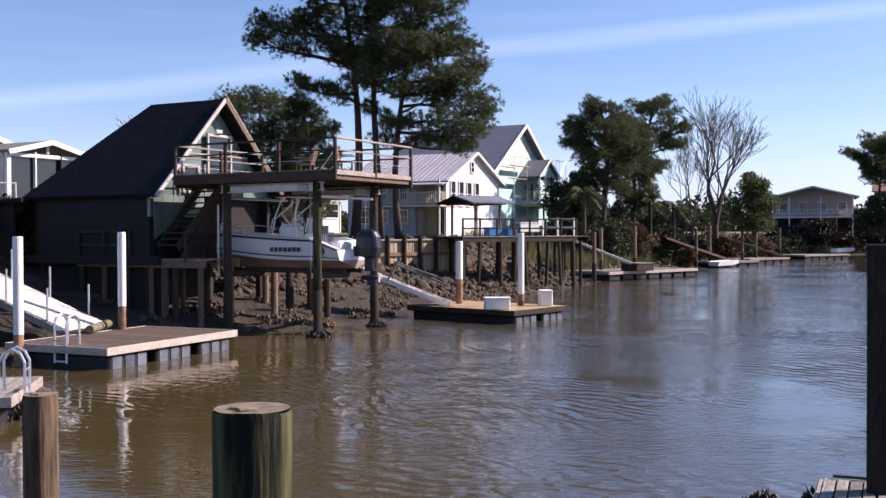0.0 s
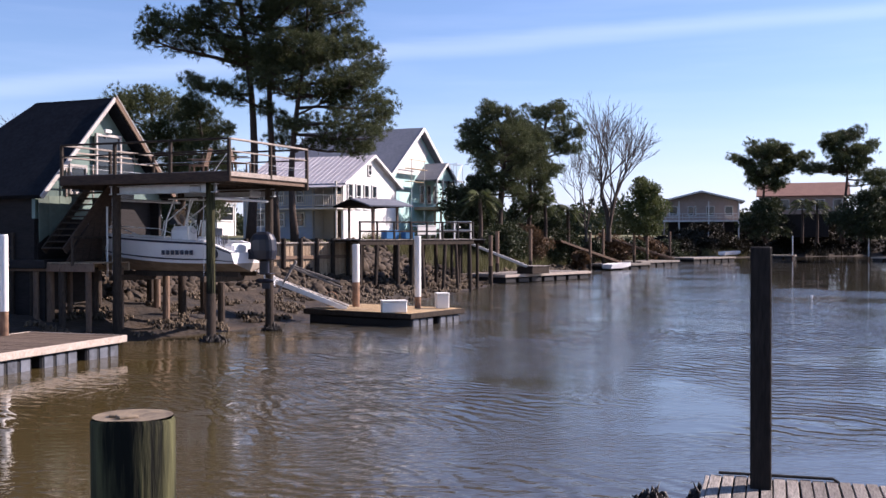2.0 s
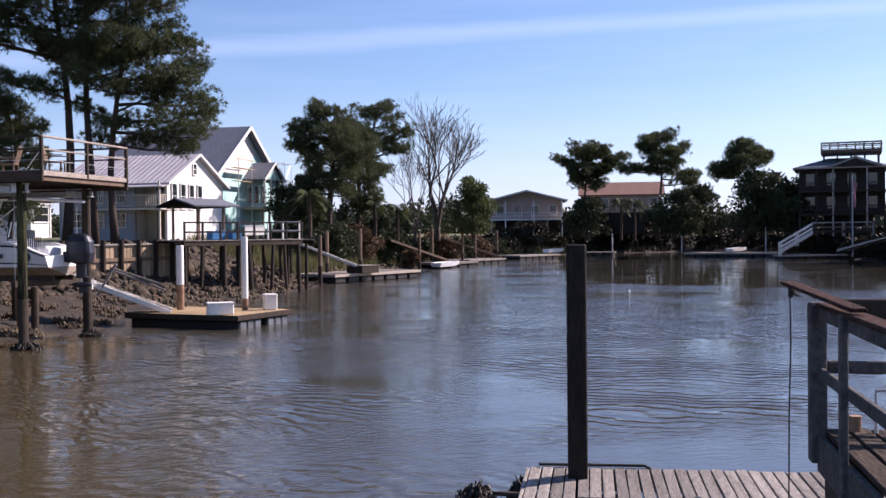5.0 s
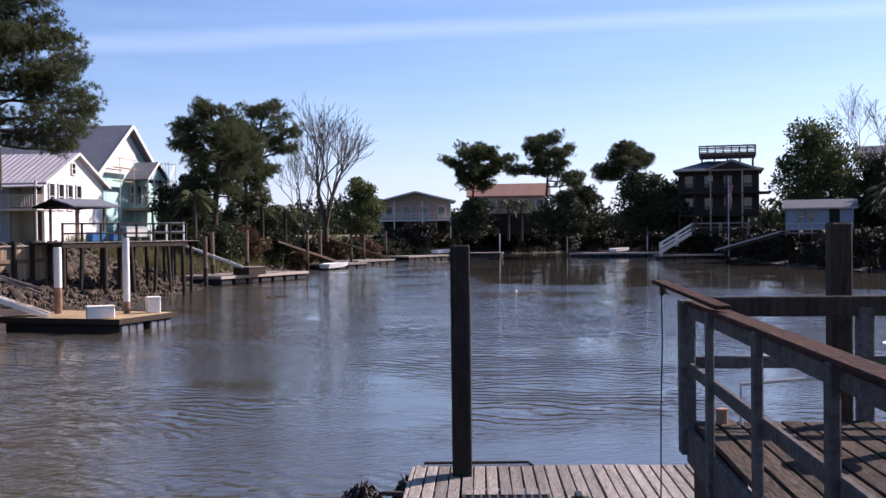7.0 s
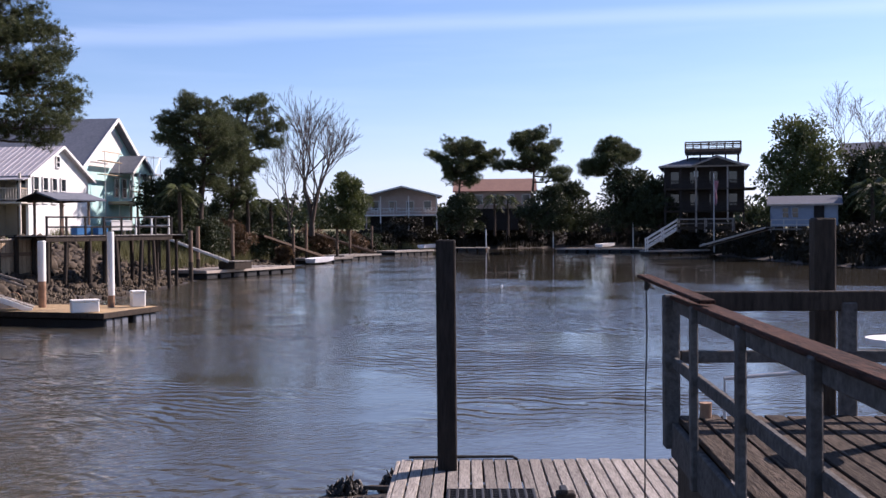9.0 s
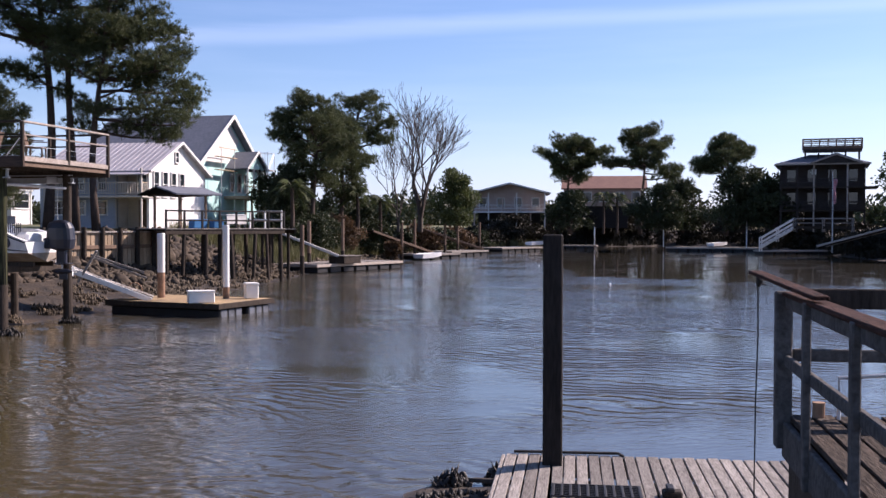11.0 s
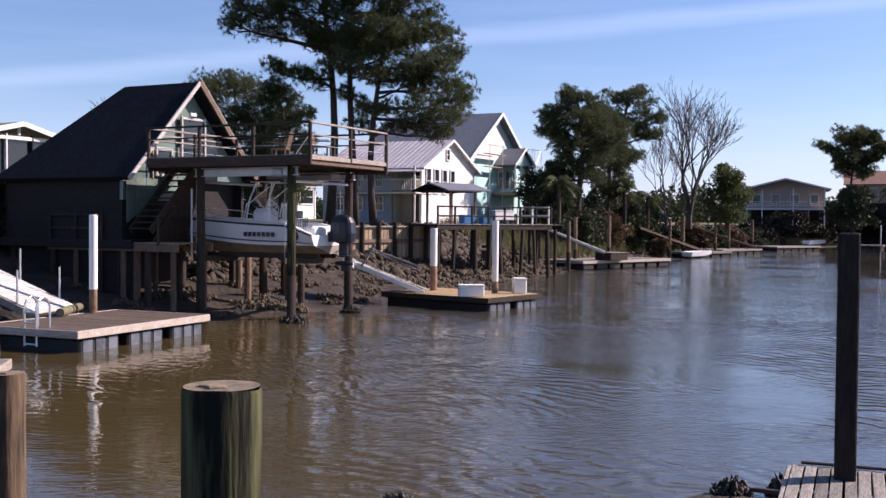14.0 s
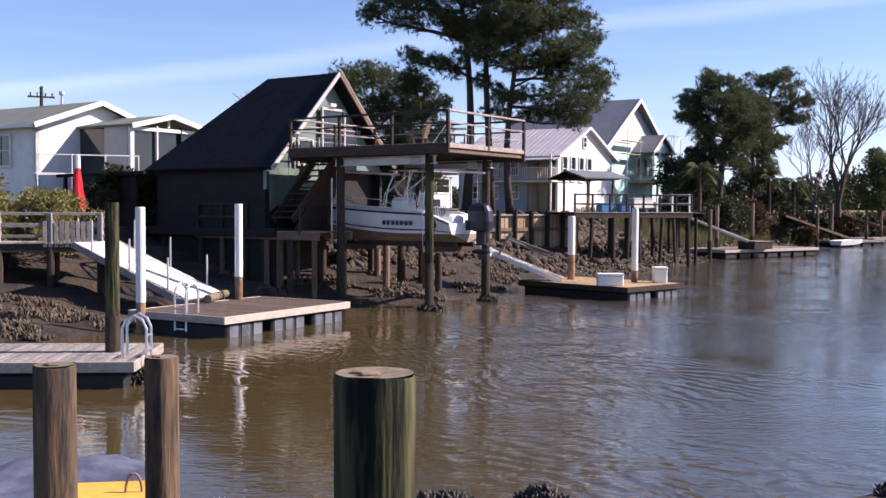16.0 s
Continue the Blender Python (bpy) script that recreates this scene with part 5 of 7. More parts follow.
    prof = [(0.0, 0.10, 0.12), (0.05, 0.25, 0.34), (0.25, 0.28, 0.40), (0.5, 0.27, 0.38), (0.62, 0.22, 0.30), (0.68, 0.10, 0.14)]
    rings = []
    for h, hx, hy in prof:
        rings.append([(hx * math.copysign(abs(math.cos(a)) ** 0.6, math.cos(a)), -0.5 + 1.12 * hy * math.copysign(abs(math.sin(a)) ** 0.6, math.sin(a)) + h * 0.08, 0.36 + h * 1.45) for a in np.linspace(0, 6.283, 17)[:-1]])
    for r0, r1 in zip(rings, rings[1:]):
        for k in range(16):
            cw.add([r0[k], r0[(k + 1) % 16], r1[(k + 1) % 16], r1[k]], [(0, 1, 2, 3)])
    cw.add(rings[-1], [tuple(range(16))])
    part("cowling", cw, ENGINE, eng, smooth=True)
    part("leg", Shape().box((0, -0.5, 0.36), (0.16, 0.34, 0.9), 0.05), ENGINE, eng)
    part("plate", Shape().box((0, -0.55, -0.05), (0.34, 0.5, 0.03), 0.01), ENGINE, eng)
    part("gearcase", Shape().tube([(0, -0.15, -0.3), (0, -0.3, -0.3), (0, -0.65, -0.3), (0, -0.85, -0.3)], [0.03, 0.09, 0.08, 0.04], 10), ENGINE, eng, smooth=True)
    part("skeg", Shape().box((0, -0.55, -0.42), (0.03, 0.3, 0.3), 0.01), ENGINE, eng)
    pr = Shape()
    for k in range(3):
        a = k * 2.094
        pr.beam((0, -0.9, -0.3), (0.18 * math.cos(a), -0.93, -0.3 + 0.18 * math.sin(a)), 0.12, 0.02, 0.005, (0, 1, 0.5))
    part("propeller", pr, STEEL, eng)
    part("bracket", Shape().box((0, -0.1, 0.6), (0.4, 0.3, 0.35), 0.03), ENGINE, eng)


def white_house():
    t = thing("white_house", pose(0.27, 80, 3.15, 0, 0, 62), "two-storey white house with pale sheet roof and corner balcony", "house")
    W, ax, e, r, L = 9.6, 4.75, 4.45, 6.7, 9.0
    wall(t, [(0, 0, 0), (W, 0, 0), (W, 0, e), (ax, 0, r), (0, 0, e)], 0.2, WHITE, "white gable wall")
    # blue panels; the deep shade beneath the balcony is put into this colour too
    wall(t, [(0, L, 0), (0, 2.6, 0), (0, 2.6, e), (0, L, e)], 0.2, BLUEWALL, "blue-grey side wall, darkened for the shade under the balcony")
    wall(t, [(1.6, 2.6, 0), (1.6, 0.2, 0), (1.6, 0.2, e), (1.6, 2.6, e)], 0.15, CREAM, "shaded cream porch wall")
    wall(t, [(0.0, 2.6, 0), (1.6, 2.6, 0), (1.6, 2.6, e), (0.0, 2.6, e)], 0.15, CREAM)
    wall(t, [(W, 0, 0), (W, L, 0), (W, L, e), (W, 0, e)], 0.2, WHITE)
    wall(t, [(W, L, 0), (0, L, 0), (0, L, e), (ax, L, r), (W, L, e)], 0.2, WHITE)
    for a, b, za, zb in ((-0.5, ax, e - 0.22, r + 0.02), (ax, W + 0.5, r + 0.02, e - 0.22)):
        part("roof", Shape().slab([(a, -0.4, za), (b, -0.4, zb), (b, L + 0.3, zb), (a, L + 0.3, za)], 0.1), TIN, t)
        part("fascia", Shape().beam((a, -0.43, za - 0.06), (b, -0.43, zb - 0.06), 0.06, 0.2), WHITE, t)
    for k in range(22):
        y = -0.2 + k * (L + 0.4) / 21
        part("seam", Shape().beam((-0.5, y, e - 0.195), (ax, y, r + 0.045), 0.05, 0.05), TIN, t)
    for k in range(4):
        window(t, (1.0 + k * 1.4, -0.02, 3.3), 0.78, 1.85, "x", WHITE, -1, True)
    window(t, (ax - 0.35, -0.02, 5.5), 0.55, 0.8, "x")
    window(t, (1.58, 1.3, 3.3), 0.9, 1.5, "y")
    part("door", Shape().box((1.5, 1.2, 1.1), (0.08, 0.9, 2.1), 0.02), WOOD_BROWN, t, "brown door")
    for yy in (3.8, 5.6, 7.4):
        window(t, (-0.02, yy, 1.5), 0.8, 1.0, "y")
        window(t, (-0.02, yy, 3.4), 0.7, 1.1, "y")
    # the balcony wraps round the corner
    part("balcony_floor", Shape().box((0.2, 4.0, 2.32), (2.8, 8.2, 0.16), 0.02), CREAM, t)
    part("balcony_post", Shape().box((-1.0, 0.1, 2.2), (0.14, 0.14, 4.4), 0.01), CREAM, t)
    part("balcony_post", Shape().box((-1.0, 4.0, 2.2), (0.14, 0.14, 4.4), 0.01), CREAM, t)
    part("balcony_post", Shape().box((-1.0, 8.0, 2.2), (0.14, 0.14, 4.4), 0.01), CREAM, t)
    part("balcony_roof", Shape().slab([(-1.3, -0.3, e - 0.5), (0.1, -0.3, e - 0.18), (0.1, L, e - 0.18), (-1.3, L, e - 0.5)], 0.08), TIN, t)
    for z in (2.55, 3.35):
        part("balcony_rail", Shape().beam((-1.0, 0.1, z), (-1.0, 8.0, z), 0.06, 0.07), CREAM, t)
        part("balcony_rail", Shape().beam((-1.0, 0.1, z), (0.0, 0.1, z), 0.06, 0.07), WOOD_PALE, t)
    me = Shape().box((0, 0, 0), (0.05, 0.05, 0.78), 0.006).mesh("baluster", CREAM)
    for k in range(40):
        o = part("baluster", me, None, t)
        o.matrix_basis = pose(-1.0, 0.2 + k * 0.195, 2.95)
    for k in range(5):
        o = part("baluster", me, None, t)
        o.matrix_basis = pose(-0.85 + k * 0.18, 0.1, 2.95)


def teal_house():
    t = thing("teal_house", pose(7.4, 99.7, 3.2, 0, 0, 62), "tall teal house with grey shingle roof, being re-sided", "house")
    w, e, r, L = 7.3, 5.6, 10.45, 11.5
    wall(t, [(-w, 0, 0), (w, 0, 0), (w, 0, e), (0, 0, r), (-w, 0, e)], 0.25, TEAL, "teal and white unfinished gable")
    wall(t, [(-w, L, 0), (-w, 0, 0), (-w, 0, e), (-w, L, e)], 0.25, TEAL)
    wall(t, [(w, 0, 0), (w, L, 0), (w, L, e), (w, 0, e)], 0.25, TEAL)
    wall(t, [(w, L, 0), (-w, L, 0), (-w, L, e), (0, L, r), (w, L, e)], 0.25, TEAL)
    part("house_wrap", Shape().slab([(-w + 0.4, -0.02, e + 0.25), (0.2, -0.02, e + 0.4), (2.6, -0.02, 8.2), (0, -0.02, r - 0.45)], 0.02), WHITE, t, "white house wrap on the gable")
    for a, b, za, zb in ((-w - 0.5, 0, e - 0.3, r + 0.05), (0, w + 0.5, r + 0.05, e - 0.3)):
        part("roof", Shape().slab([(a, -0.7, za), (b, -0.7, zb), (b, L + 0.4, zb), (a, L + 0.4, za)], 0.18), SHINGLE_GREY, t)
        part("fascia", Shape().beam((a, -0.74, za - 0.12), (b, -0.74, zb - 0.12), 0.07, 0.34), WHITE, t)
    # gabled porch in front, on a raised deck
    px, py0, py1 = 2.0, -2.3, 0.0
    for a, b, za, zb in ((px - 2.6, px, 5.5, 7.2), (px, px + 2.6, 7.2, 5.5)):
        part("porch_roof", Shape().slab([(a, py0, za), (b, py0, zb), (b, py1, zb), (a, py1, za)], 0.14), SHINGLE_GREY, t)
        part("fascia", Shape().beam((a, py0 - 0.04, za - 0.08), (b, py0 - 0.04, zb - 0.08), 0.06, 0.24), WHITE, t)
    wall(t, [(px - 2.2, py0 + 0.3, 5.5), (px + 2.2, py0 + 0.3, 5.5), (px, py0 + 0.3, 6.95)], 0.12, TEAL)
    part("porch_deck", Shape().box((px, -1.3, 2.75), (5.6, 2.7, 0.3), 0.03), WOOD_PALE, t)
    for a in (px - 2.2, px - 0.7, px + 0.8, px + 2.2):
        part("porch_post", Shape().box((a, py0 + 0.2, 4.2), (0.16, 0.16, 2.7), 0.01), WHITE if a < px else DARKWALL, t)
        part("deck_post", Shape().box((a, py0 + 0.4, 1.3), (0.18, 0.18, 2.7), 0.01), WOOD_PALE, t)
    for k in range(3):
        window(t, (0.9 + k * 1.7, -0.03, 4.2), 0.9, 1.7, "x")
    part("deck_rail", Shape().beam((px - 2.7, py0, 3.8), (px + 2.7, py0, 3.8), 0.06, 0.08), WOOD_PALE, t)
    ld = thing("ladder", pose(7.4, 99.7, 3.2, 0, 0, 62) @ pose(px + 0.9, -4.2, 0), "long metal ladder leaning on the teal porch", "ladder")
    for sx in (-0.22, 0.22):
        part("rail", Shape().beam((sx, 0, 0), (sx, 1.5, 5.6), 0.05, 0.08), STEEL, ld)
    for k in range(16):
        part("rung", Shape().tube([(-0.22, 1.5 * (k + 0.5) / 16, 5.6 * (k + 0.5) / 16), (0.22, 1.5 * (k + 0.5) / 16, 5.6 * (k + 0.5) / 16)], 0.018, 6), STEEL, ld)
    sc = thing("scaffold", pose(7.4, 99.7, 3.2, 0, 0, 62) @ pose(7.6, -1.0, 0), "tall metal scaffold tower beside the teal house", "scaffold")
    for sx in (0, 1.8):
        for sy in (0, 1.0):
            part("standard", Shape().tube([(sx, sy, -0.1), (sx, sy, 7.6)], 0.03, 6), STEEL, sc)
    for z in (1.9, 3.8, 5.7, 7.5):
        for p, q in (((0, 0), (1.8, 0)), ((0, 1), (1.8, 1)), ((0, 0), (0, 1)), ((1.8, 0), (1.8, 1))):
            part("ledger", Shape().tube([(*p, z), (*q, z)], 0.025, 6), STEEL, sc)
        part("brace", Shape().tube([(0, 0, z - 1.8), (1.8, 0, z)], 0.02, 6), STEEL, sc)
    part("platform", Shape().box((0.9, 0.5, 5.8), (1.8, 0.9, 0.05), 0.01), WOOD_PALE, sc)
    pl = thing("work_platform", pose(7.4, 99.7, 3.2, 0, 0, 62) @ pose(-2.0, -1.0, 0), "timber work platform against the teal gable", "scaffold")
    for sx in (-1.6, 1.4):
        part("pole", Shape().tube([(sx, 0, 0), (sx, 0, 7.3)], 0.04, 6), STEEL, pl)
    for z in (5.2, 6.4):
        part("plank", Shape().box((-0.1, 0.2, z), (4.2, 0.5, 0.06), 0.01), WOOD_PALE, pl)
    part("guard_rail", Shape().beam((-2.2, -0.05, 7.2), (2.0, -0.05, 7.2), 0.05, 0.08), WOOD_PALE, pl)


def cottage():
    t = thing("white_cottage", pose(-21.56, 47.55, 0, 0, 0, 62), "low white house with grey-green shingle roof and sunroom", "house")
    w, e, r, L, f = 3.55, 7.15, 8.32, 10.0, 3.0
    wall(t, [(-w + 0.3, 0, f), (w, 0, f), (w, 0, e), (0, 0, r - 0.1), (-w + 0.3, 0, e)], 0.2, WHITE, "sunlit white gable wall")
    wall(t, [(-w + 0.3, L, f), (-w + 0.3, 0, f), (-w + 0.3, 0, e), (-w + 0.3, L, e)], 0.2, WHITE)
    wall(t, [(w, 0, f), (w, L, f), (w, L, e), (w, 0, e)], 0.2, WHITE)
    for a, b, za, zb in ((-w - 0.1, 0, e - 0.1, r), (0, w + 0.3, r, e - 0.1)):
        part("roof", Shape().slab([(a, -0.45, za), (b, -0.45, zb), (b, L, zb), (a, L, za)], 0.14), SHINGLE_GREEN, t)
        part("fascia", Shape().beam((a, -0.48, za - 0.1), (b, -0.48, zb - 0.1), 0.06, 0.24), WHITE, t)
    part("gutter", Shape().beam((-w - 0.13, -0.4, e - 0.2), (-w - 0.13, L, e - 0.2), 0.1, 0.16), WHITE, t)
    window(t, (-w + 0.28, 2.2, 5.9), 0.8, 1.4, "y")
    window(t, (-w + 0.28, 4.0, 5.9), 0.8, 1.4, "y")
    part("chimney", Shape().tube([(0.3, 3.0, r - 0.3), (0.3, 3.0, r + 0.5), (0.3, 3.0, r + 0.52), (0.3, 3.0, r + 0.66)], [0.07, 0.07, 0.14, 0.14], 12), STEEL, t, "metal flue with cap")
    part("vent_pipe", Shape().tube([(1.2, 2.0, r - 0.6), (1.2, 2.0, r + 0.05)], 0.05, 8), STEEL, t)
    s = thing("sunroom", pose(-17.8, 46.94, 0, 0, 0, 62), "white-framed sunroom with dark glass and low gable", "sunroom")
    w, e, r, L = 2.15, 7.05, 7.6, 3.6
    for a, b, za, zb in ((-w - 0.2, 0, e, r), (0, w + 0.2, r, e)):
        part("roof", Shape().slab([(a, -0.3, za), (b, -0.3, zb), (b, L, zb), (a, L, za)], 0.12), SHINGLE_GREEN, s)
        part("fascia", Shape().beam((a, -0.33, za - 0.1), (b, -0.33, zb - 0.1), 0.06, 0.22), WHITE, s)
    for a in (-w, -w / 3, w / 3, w):
        part("post", Shape().box((a, 0, 5.0), (0.22 if abs(a) == w else 0.08, 0.16, 4.1), 0.01), WHITE if a < 0 else DARKWALL, s)
    part("header", Shape().box((0, 0.0, e - 0.18), (2 * w, 0.12, 0.16), 0.01), WHITE, s)
    part("king_post", Shape().box((0, 0.0, r - 0.35), (0.12, 0.1, 0.5), 0.01), WHITE, s)
    part("glazing", Shape().box((0, 0.12, 4.9), (2 * w - 0.2, 0.04, 4.0), 0.01), GLASS_DARK, s)
    part("side_wall", Shape().box((-w, 1.0, 5.0), (0.12, 1.6, 4.1), 0.01), CREAM, s)
    part("side_glazing", Shape().box((-w, 2.7, 5.0), (0.06, 1.7, 4.1), 0.01), GLASS_DARK, s)
    tr = thing("terrace_rail", pose(-22.4, 42.6, 0, 0, 0, 30), "white terrace railing in front of the cottage", "railing")
    for k in range(4):
        part("post", Shape().box((0.4 + k * 1.4, 0, 4.4), (0.05, 0.05, 2.5), 0.01), WHITE, tr)
    part("rail", Shape().beam((0.4, 0, 5.6), (4.6, 0, 5.6), 0.04, 0.05), WHITE, tr)
    part("rim", Shape().box((2.5, 0.3, 4.75), (4.6, 0.5, 0.12), 0.02), WHITE, tr)
    um = thing("parasol", pose(-18.05, 38.15, 2.9), "closed red garden parasol with white tip", "parasol")
    part("pole", Shape().tube([(0, 0, -0.2), (0, 0, 2.45)], 0.03, 8), WHITE_PVC, um)
    rnd = random.Random(5)
    part("canopy", Shape().tube([(0, 0, 0.15), (0.02, 0, 0.5), (0, 0, 1.0), (0, 0, 1.5), (0, 0, 1.95)], [0.2, 0.26, 0.2, 0.17, 0.07], 12, True, 0.22, rnd), REDCLOTH, um, "folded red cloth")
    part("finial", Shape().tube([(0, 0, 1.9), (0, 0, 2.4)], [0.11, 0.1], 10), WHITE, um)
    pp = thing("utility_pole", pose(-34.2, 67, 3.0), "wooden utility pole with crossarm", "utility pole")
    part("pole", Shape().tube([(0, 0, -0.3), (0, 0, 8.4)], [0.16, 0.11], 10), BARK, pp)
    part("crossarm", Shape().beam((-0.7, -0.5, 7.7), (0.7, 0.5, 7.7), 0.1, 0.12), BARK, pp)
    for q in (-0.8, -0.3, 0.3, 0.8):
        part("insulator", Shape().tube([(0.7 * q, 0.5 * q, 7.75), (0.7 * q, 0.5 * q, 7.98)], 0.05, 8), BARK, pp)


def garden_cabin():
    t = thing("garden_cabin", pose(-9.1, 76.3, 3.4, 0, 0, 62), "small white garden cabin with a slatted brown pergola", "cabin")
    for sx in (-1.1, 1.1):
        for sy in (-1.1, 1.1):
            part("post", Shape().box((sx, sy, 1.15), (0.14, 0.14, 2.3), 0.01), WHITE, t)
    part("wall", Shape().box((0, -1.05, 0.5), (2.1, 0.1, 1.0), 0.01), WHITE, t)
    part("wall", Shape().box((-1.05, 0, 0.5), (0.1, 2.1, 1.0), 0.01), WHITE, t)
    part("wall", Shape().box((0, 1.05, 1.1), (2.1, 0.1, 2.2), 0.01), CREAM, t)
    window(t, (-1.08, 0.0, 1.6), 1.7, 1.0, "y")
    window(t, (0.0, -1.08, 1.6), 1.7, 1.0, "x")
    part("header", Shape().box((0, 0, 2.32), (2.5, 2.5, 0.14), 0.01), WHITE, t)
    for k in range(9):
        part("slat", Shape().box((-1.4 + k * 0.35, 0, 2.5), (0.07, 3.2, 0.16), 0.01), WOOD_BROWN, t)


steep_house()
garden_cabin()
overlook()
boat_lift()
boat()
white_house()
teal_house()
cottage()


# ---- waterfront structures ----
def handrail_line(parent, pts, z, height, mat_post, mat_rail, post=0.09, rails=(1.0, 0.5)):
    for p in pts:
        part("post", Shape().box((p[0], p[1], z + height / 2), (post, post, height + 0.1), 0.01), mat_post, parent)
    for p, q in zip(pts, pts[1:]):
        for f in rails:
            part("rail", Shape().beam((p[0], p[1], z + height * f), (q[0], q[1], z + height * f), 0.05, 0.09), mat_rail, parent)


def gangway(p0, p1, width, label, deck_mat, side_mat, posts=0, boards=24, side=0.2, name="gangway"):
    """A sloping ramp of cross boards between two side beams; p0 is the top end."""
    p0, p1 = Vector(p0), Vector(p1)
    t = thing(name, Matrix.Identity(4), label, "gangway", "gangways")
    y = (p1 - p0).normalized()
    x = y.cross(Vector((0, 0, 1))).normalized()
    z = x.cross(y)
    rot = Matrix((x, y, z)).transposed()
    ln = (p1 - p0).length
    me = Shape().box((0, 0, 0), (width, ln / boards - 0.025, 0.04), 0.006).mesh("board", deck_mat)
    for k in range(boards):
        o = part("board", me, None, t)
        o.matrix_basis = Matrix.Translation(p0 + y * ln * (k + 0.5) / boards) @ rot.to_4x4()
    for s in (-1, 1):
        part("side_beam", Shape().beam(p0 + x * s * (width / 2 + 0.03) - z * 0.06, p1 + x * s * (width / 2 + 0.03) - z * (0.03 + side / 2), 0.06, side), side_mat, t)
    part("underside", Shape().beam(p0 - z * 0.08, p1 - z * 0.08, width * 0.9, 0.06), WOOD_DARK, t)
    for k in range(posts):
        for s in (-1, 1):
            q = p0 + y * ln * (k + 0.5) / posts + x * s * (width / 2)
            part("stanchion", Shape().tube([q, q + Vector((0, 0, 0.95))], 0.03, 7), STEEL, t)
    return t


# fence, landing and white ramp beside the steep house
ln_t = thing("landing", Matrix.Identity(4), "weathered timber landing with rail fence above the mud", "deck")
A, B = Vector((-23.0, 28.3, 0)), Vector((-13.9, 31.9, 0))
dirf = (B - A).normalized()
nrm = Vector((-dirf.y, dirf.x, 0))
for k in range(60):
    c = A.lerp(B, (k + 0.5) / 60) + nrm * 1.0
    part("board", Shape().box((c.x, c.y, 2.2), (0.14, 2.2, 0.04), 0.006, pose(0, 0, 0, 0, 0, math.degrees(math.atan2(dirf.y, dirf.x))).to_3x3()), WOOD_GREY, ln_t)
part("rim_beam", Shape().beam(A + Vector((0, 0, 2.06)), B + Vector((0, 0, 2.06)), 0.08, 0.28), WOOD_DARK, ln_t)
part("rim_beam", Shape().beam(A + nrm * 2 + Vector((0, 0, 2.06)), B + nrm * 2 + Vector((0, 0, 2.06)), 0.08, 0.28), WOOD_DARK, ln_t)
for k in range(7):
    c = A.lerp(B, 0.04 + k * 0.153)
    for off in (0.05, 1.9):
        part("timber_leg", Shape().tube([c + nrm * off + Vector((0, 0, -0.2)), c + nrm * off + Vector((0, 0, 2.05))], 0.12, 10), WOOD_DARK, ln_t)
    part("fence_post", Shape().box((c.x, c.y, 2.65), (0.16, 0.16, 1.0), 0.012), WOOD_GREY, ln_t)
for z, h in ((3.12, 0.1), (2.76, 0.14), (2.42, 0.1)):
    part("fence_rail", Shape().beam(A + Vector((0, 0, z)), B + Vector((0, 0, z)), 0.06, h), WOOD_GREY, ln_t)
for k in range(9):
    c = A.lerp(B, 0.79 + k * 0.0165)
    part("slat", Shape().box((c.x - nrm.x * 0.06, c.y - nrm.y * 0.06, 2.48), (0.125, 0.03, 0.8), 0.006, pose(0, 0, 0, 0, 0, math.degrees(math.atan2(dirf.y, dirf.x))).to_3x3()), WOOD_GREY, ln_t)
gangway((-14.2, 31.25, 2.25), (-10.35, 30.35, 0.66), 2.1, "white ramp with wire stanchions down to the brown dock", RAMPBOARD, WOOD_GREY, 3, 26)
rl = thing("bumper_roll", pose(-10.1, 30.5, 0.68), "yellowed round bumper at the foot of the ramp", "bumper")
part("roll", Shape().tube([(0.05, -1.0, 0), (-0.05, 1.0, 0)], 0.12, 12), REEDTAN, rl)
part("strap", Shape().tube([(0.01, -0.05, 0), (0.0, 0.0, 0)], 0.128, 12), BLACK, rl)


def swim_ladder(x, y, z, rz, label):
    t = thing("dock_ladder", pose(x, y, z, 0, 0, rz), label, "ladder", "dock ladders")
    for s in (-0.2, 0.2):
        part("side_rail", Shape().tube([(s, 0.45, 0), (s, 0.45, 0.55), (s, 0.36, 0.72), (s, 0.22, 0.8), (s, 0.08, 0.72), (s, 0.0, 0.55), (s, 0, -0.45)], 0.028, 8), ALU, t)
    for k in range(4):
        part("rung", Shape().tube([(-0.2, 0, -0.4 + k * 0.27), (0.2, 0, -0.4 + k * 0.27)], 0.024, 8), ALU, t)
    return t


swim_ladder(-9.75, 26.45, 0.55, -25, "white tube ladder on the brown dock")
swim_ladder(-7.7, 19.2, 0.5, 100, "white tube ladder at the grey dock's end")
float_dock(-15.6, 17.1, 0.5, 10, 8.0, 2.6, "old grey plank float lying low by the mud", True, WOOD_GREY, EDGE, False, 0.35, 0.16)
pile(-8.65, 19.75, -1.2, 3.42, 0.135, PILE, "green-stained mooring pile with a dark wet foot", wet=1.2)

# walkway from the steep house to the lift
wk = thing("walkway", pose(-7.3, 36.9, 0, 0, 0, 152), "timber walkway on short piles beside the boat lift", "walkway")
for k in range(38):
    part("board", Shape().box((k * 0.16, 0.9, 2.5), (0.147, 1.8, 0.04), 0.006), WOOD_TAN, wk)
for yy in (0.02, 1.78):
    part("rim_beam", Shape().box((2.95, yy, 2.34), (6.1, 0.07, 0.26), 0.01), WOOD_TAN if yy < 1 else WOOD_BROWN, wk)
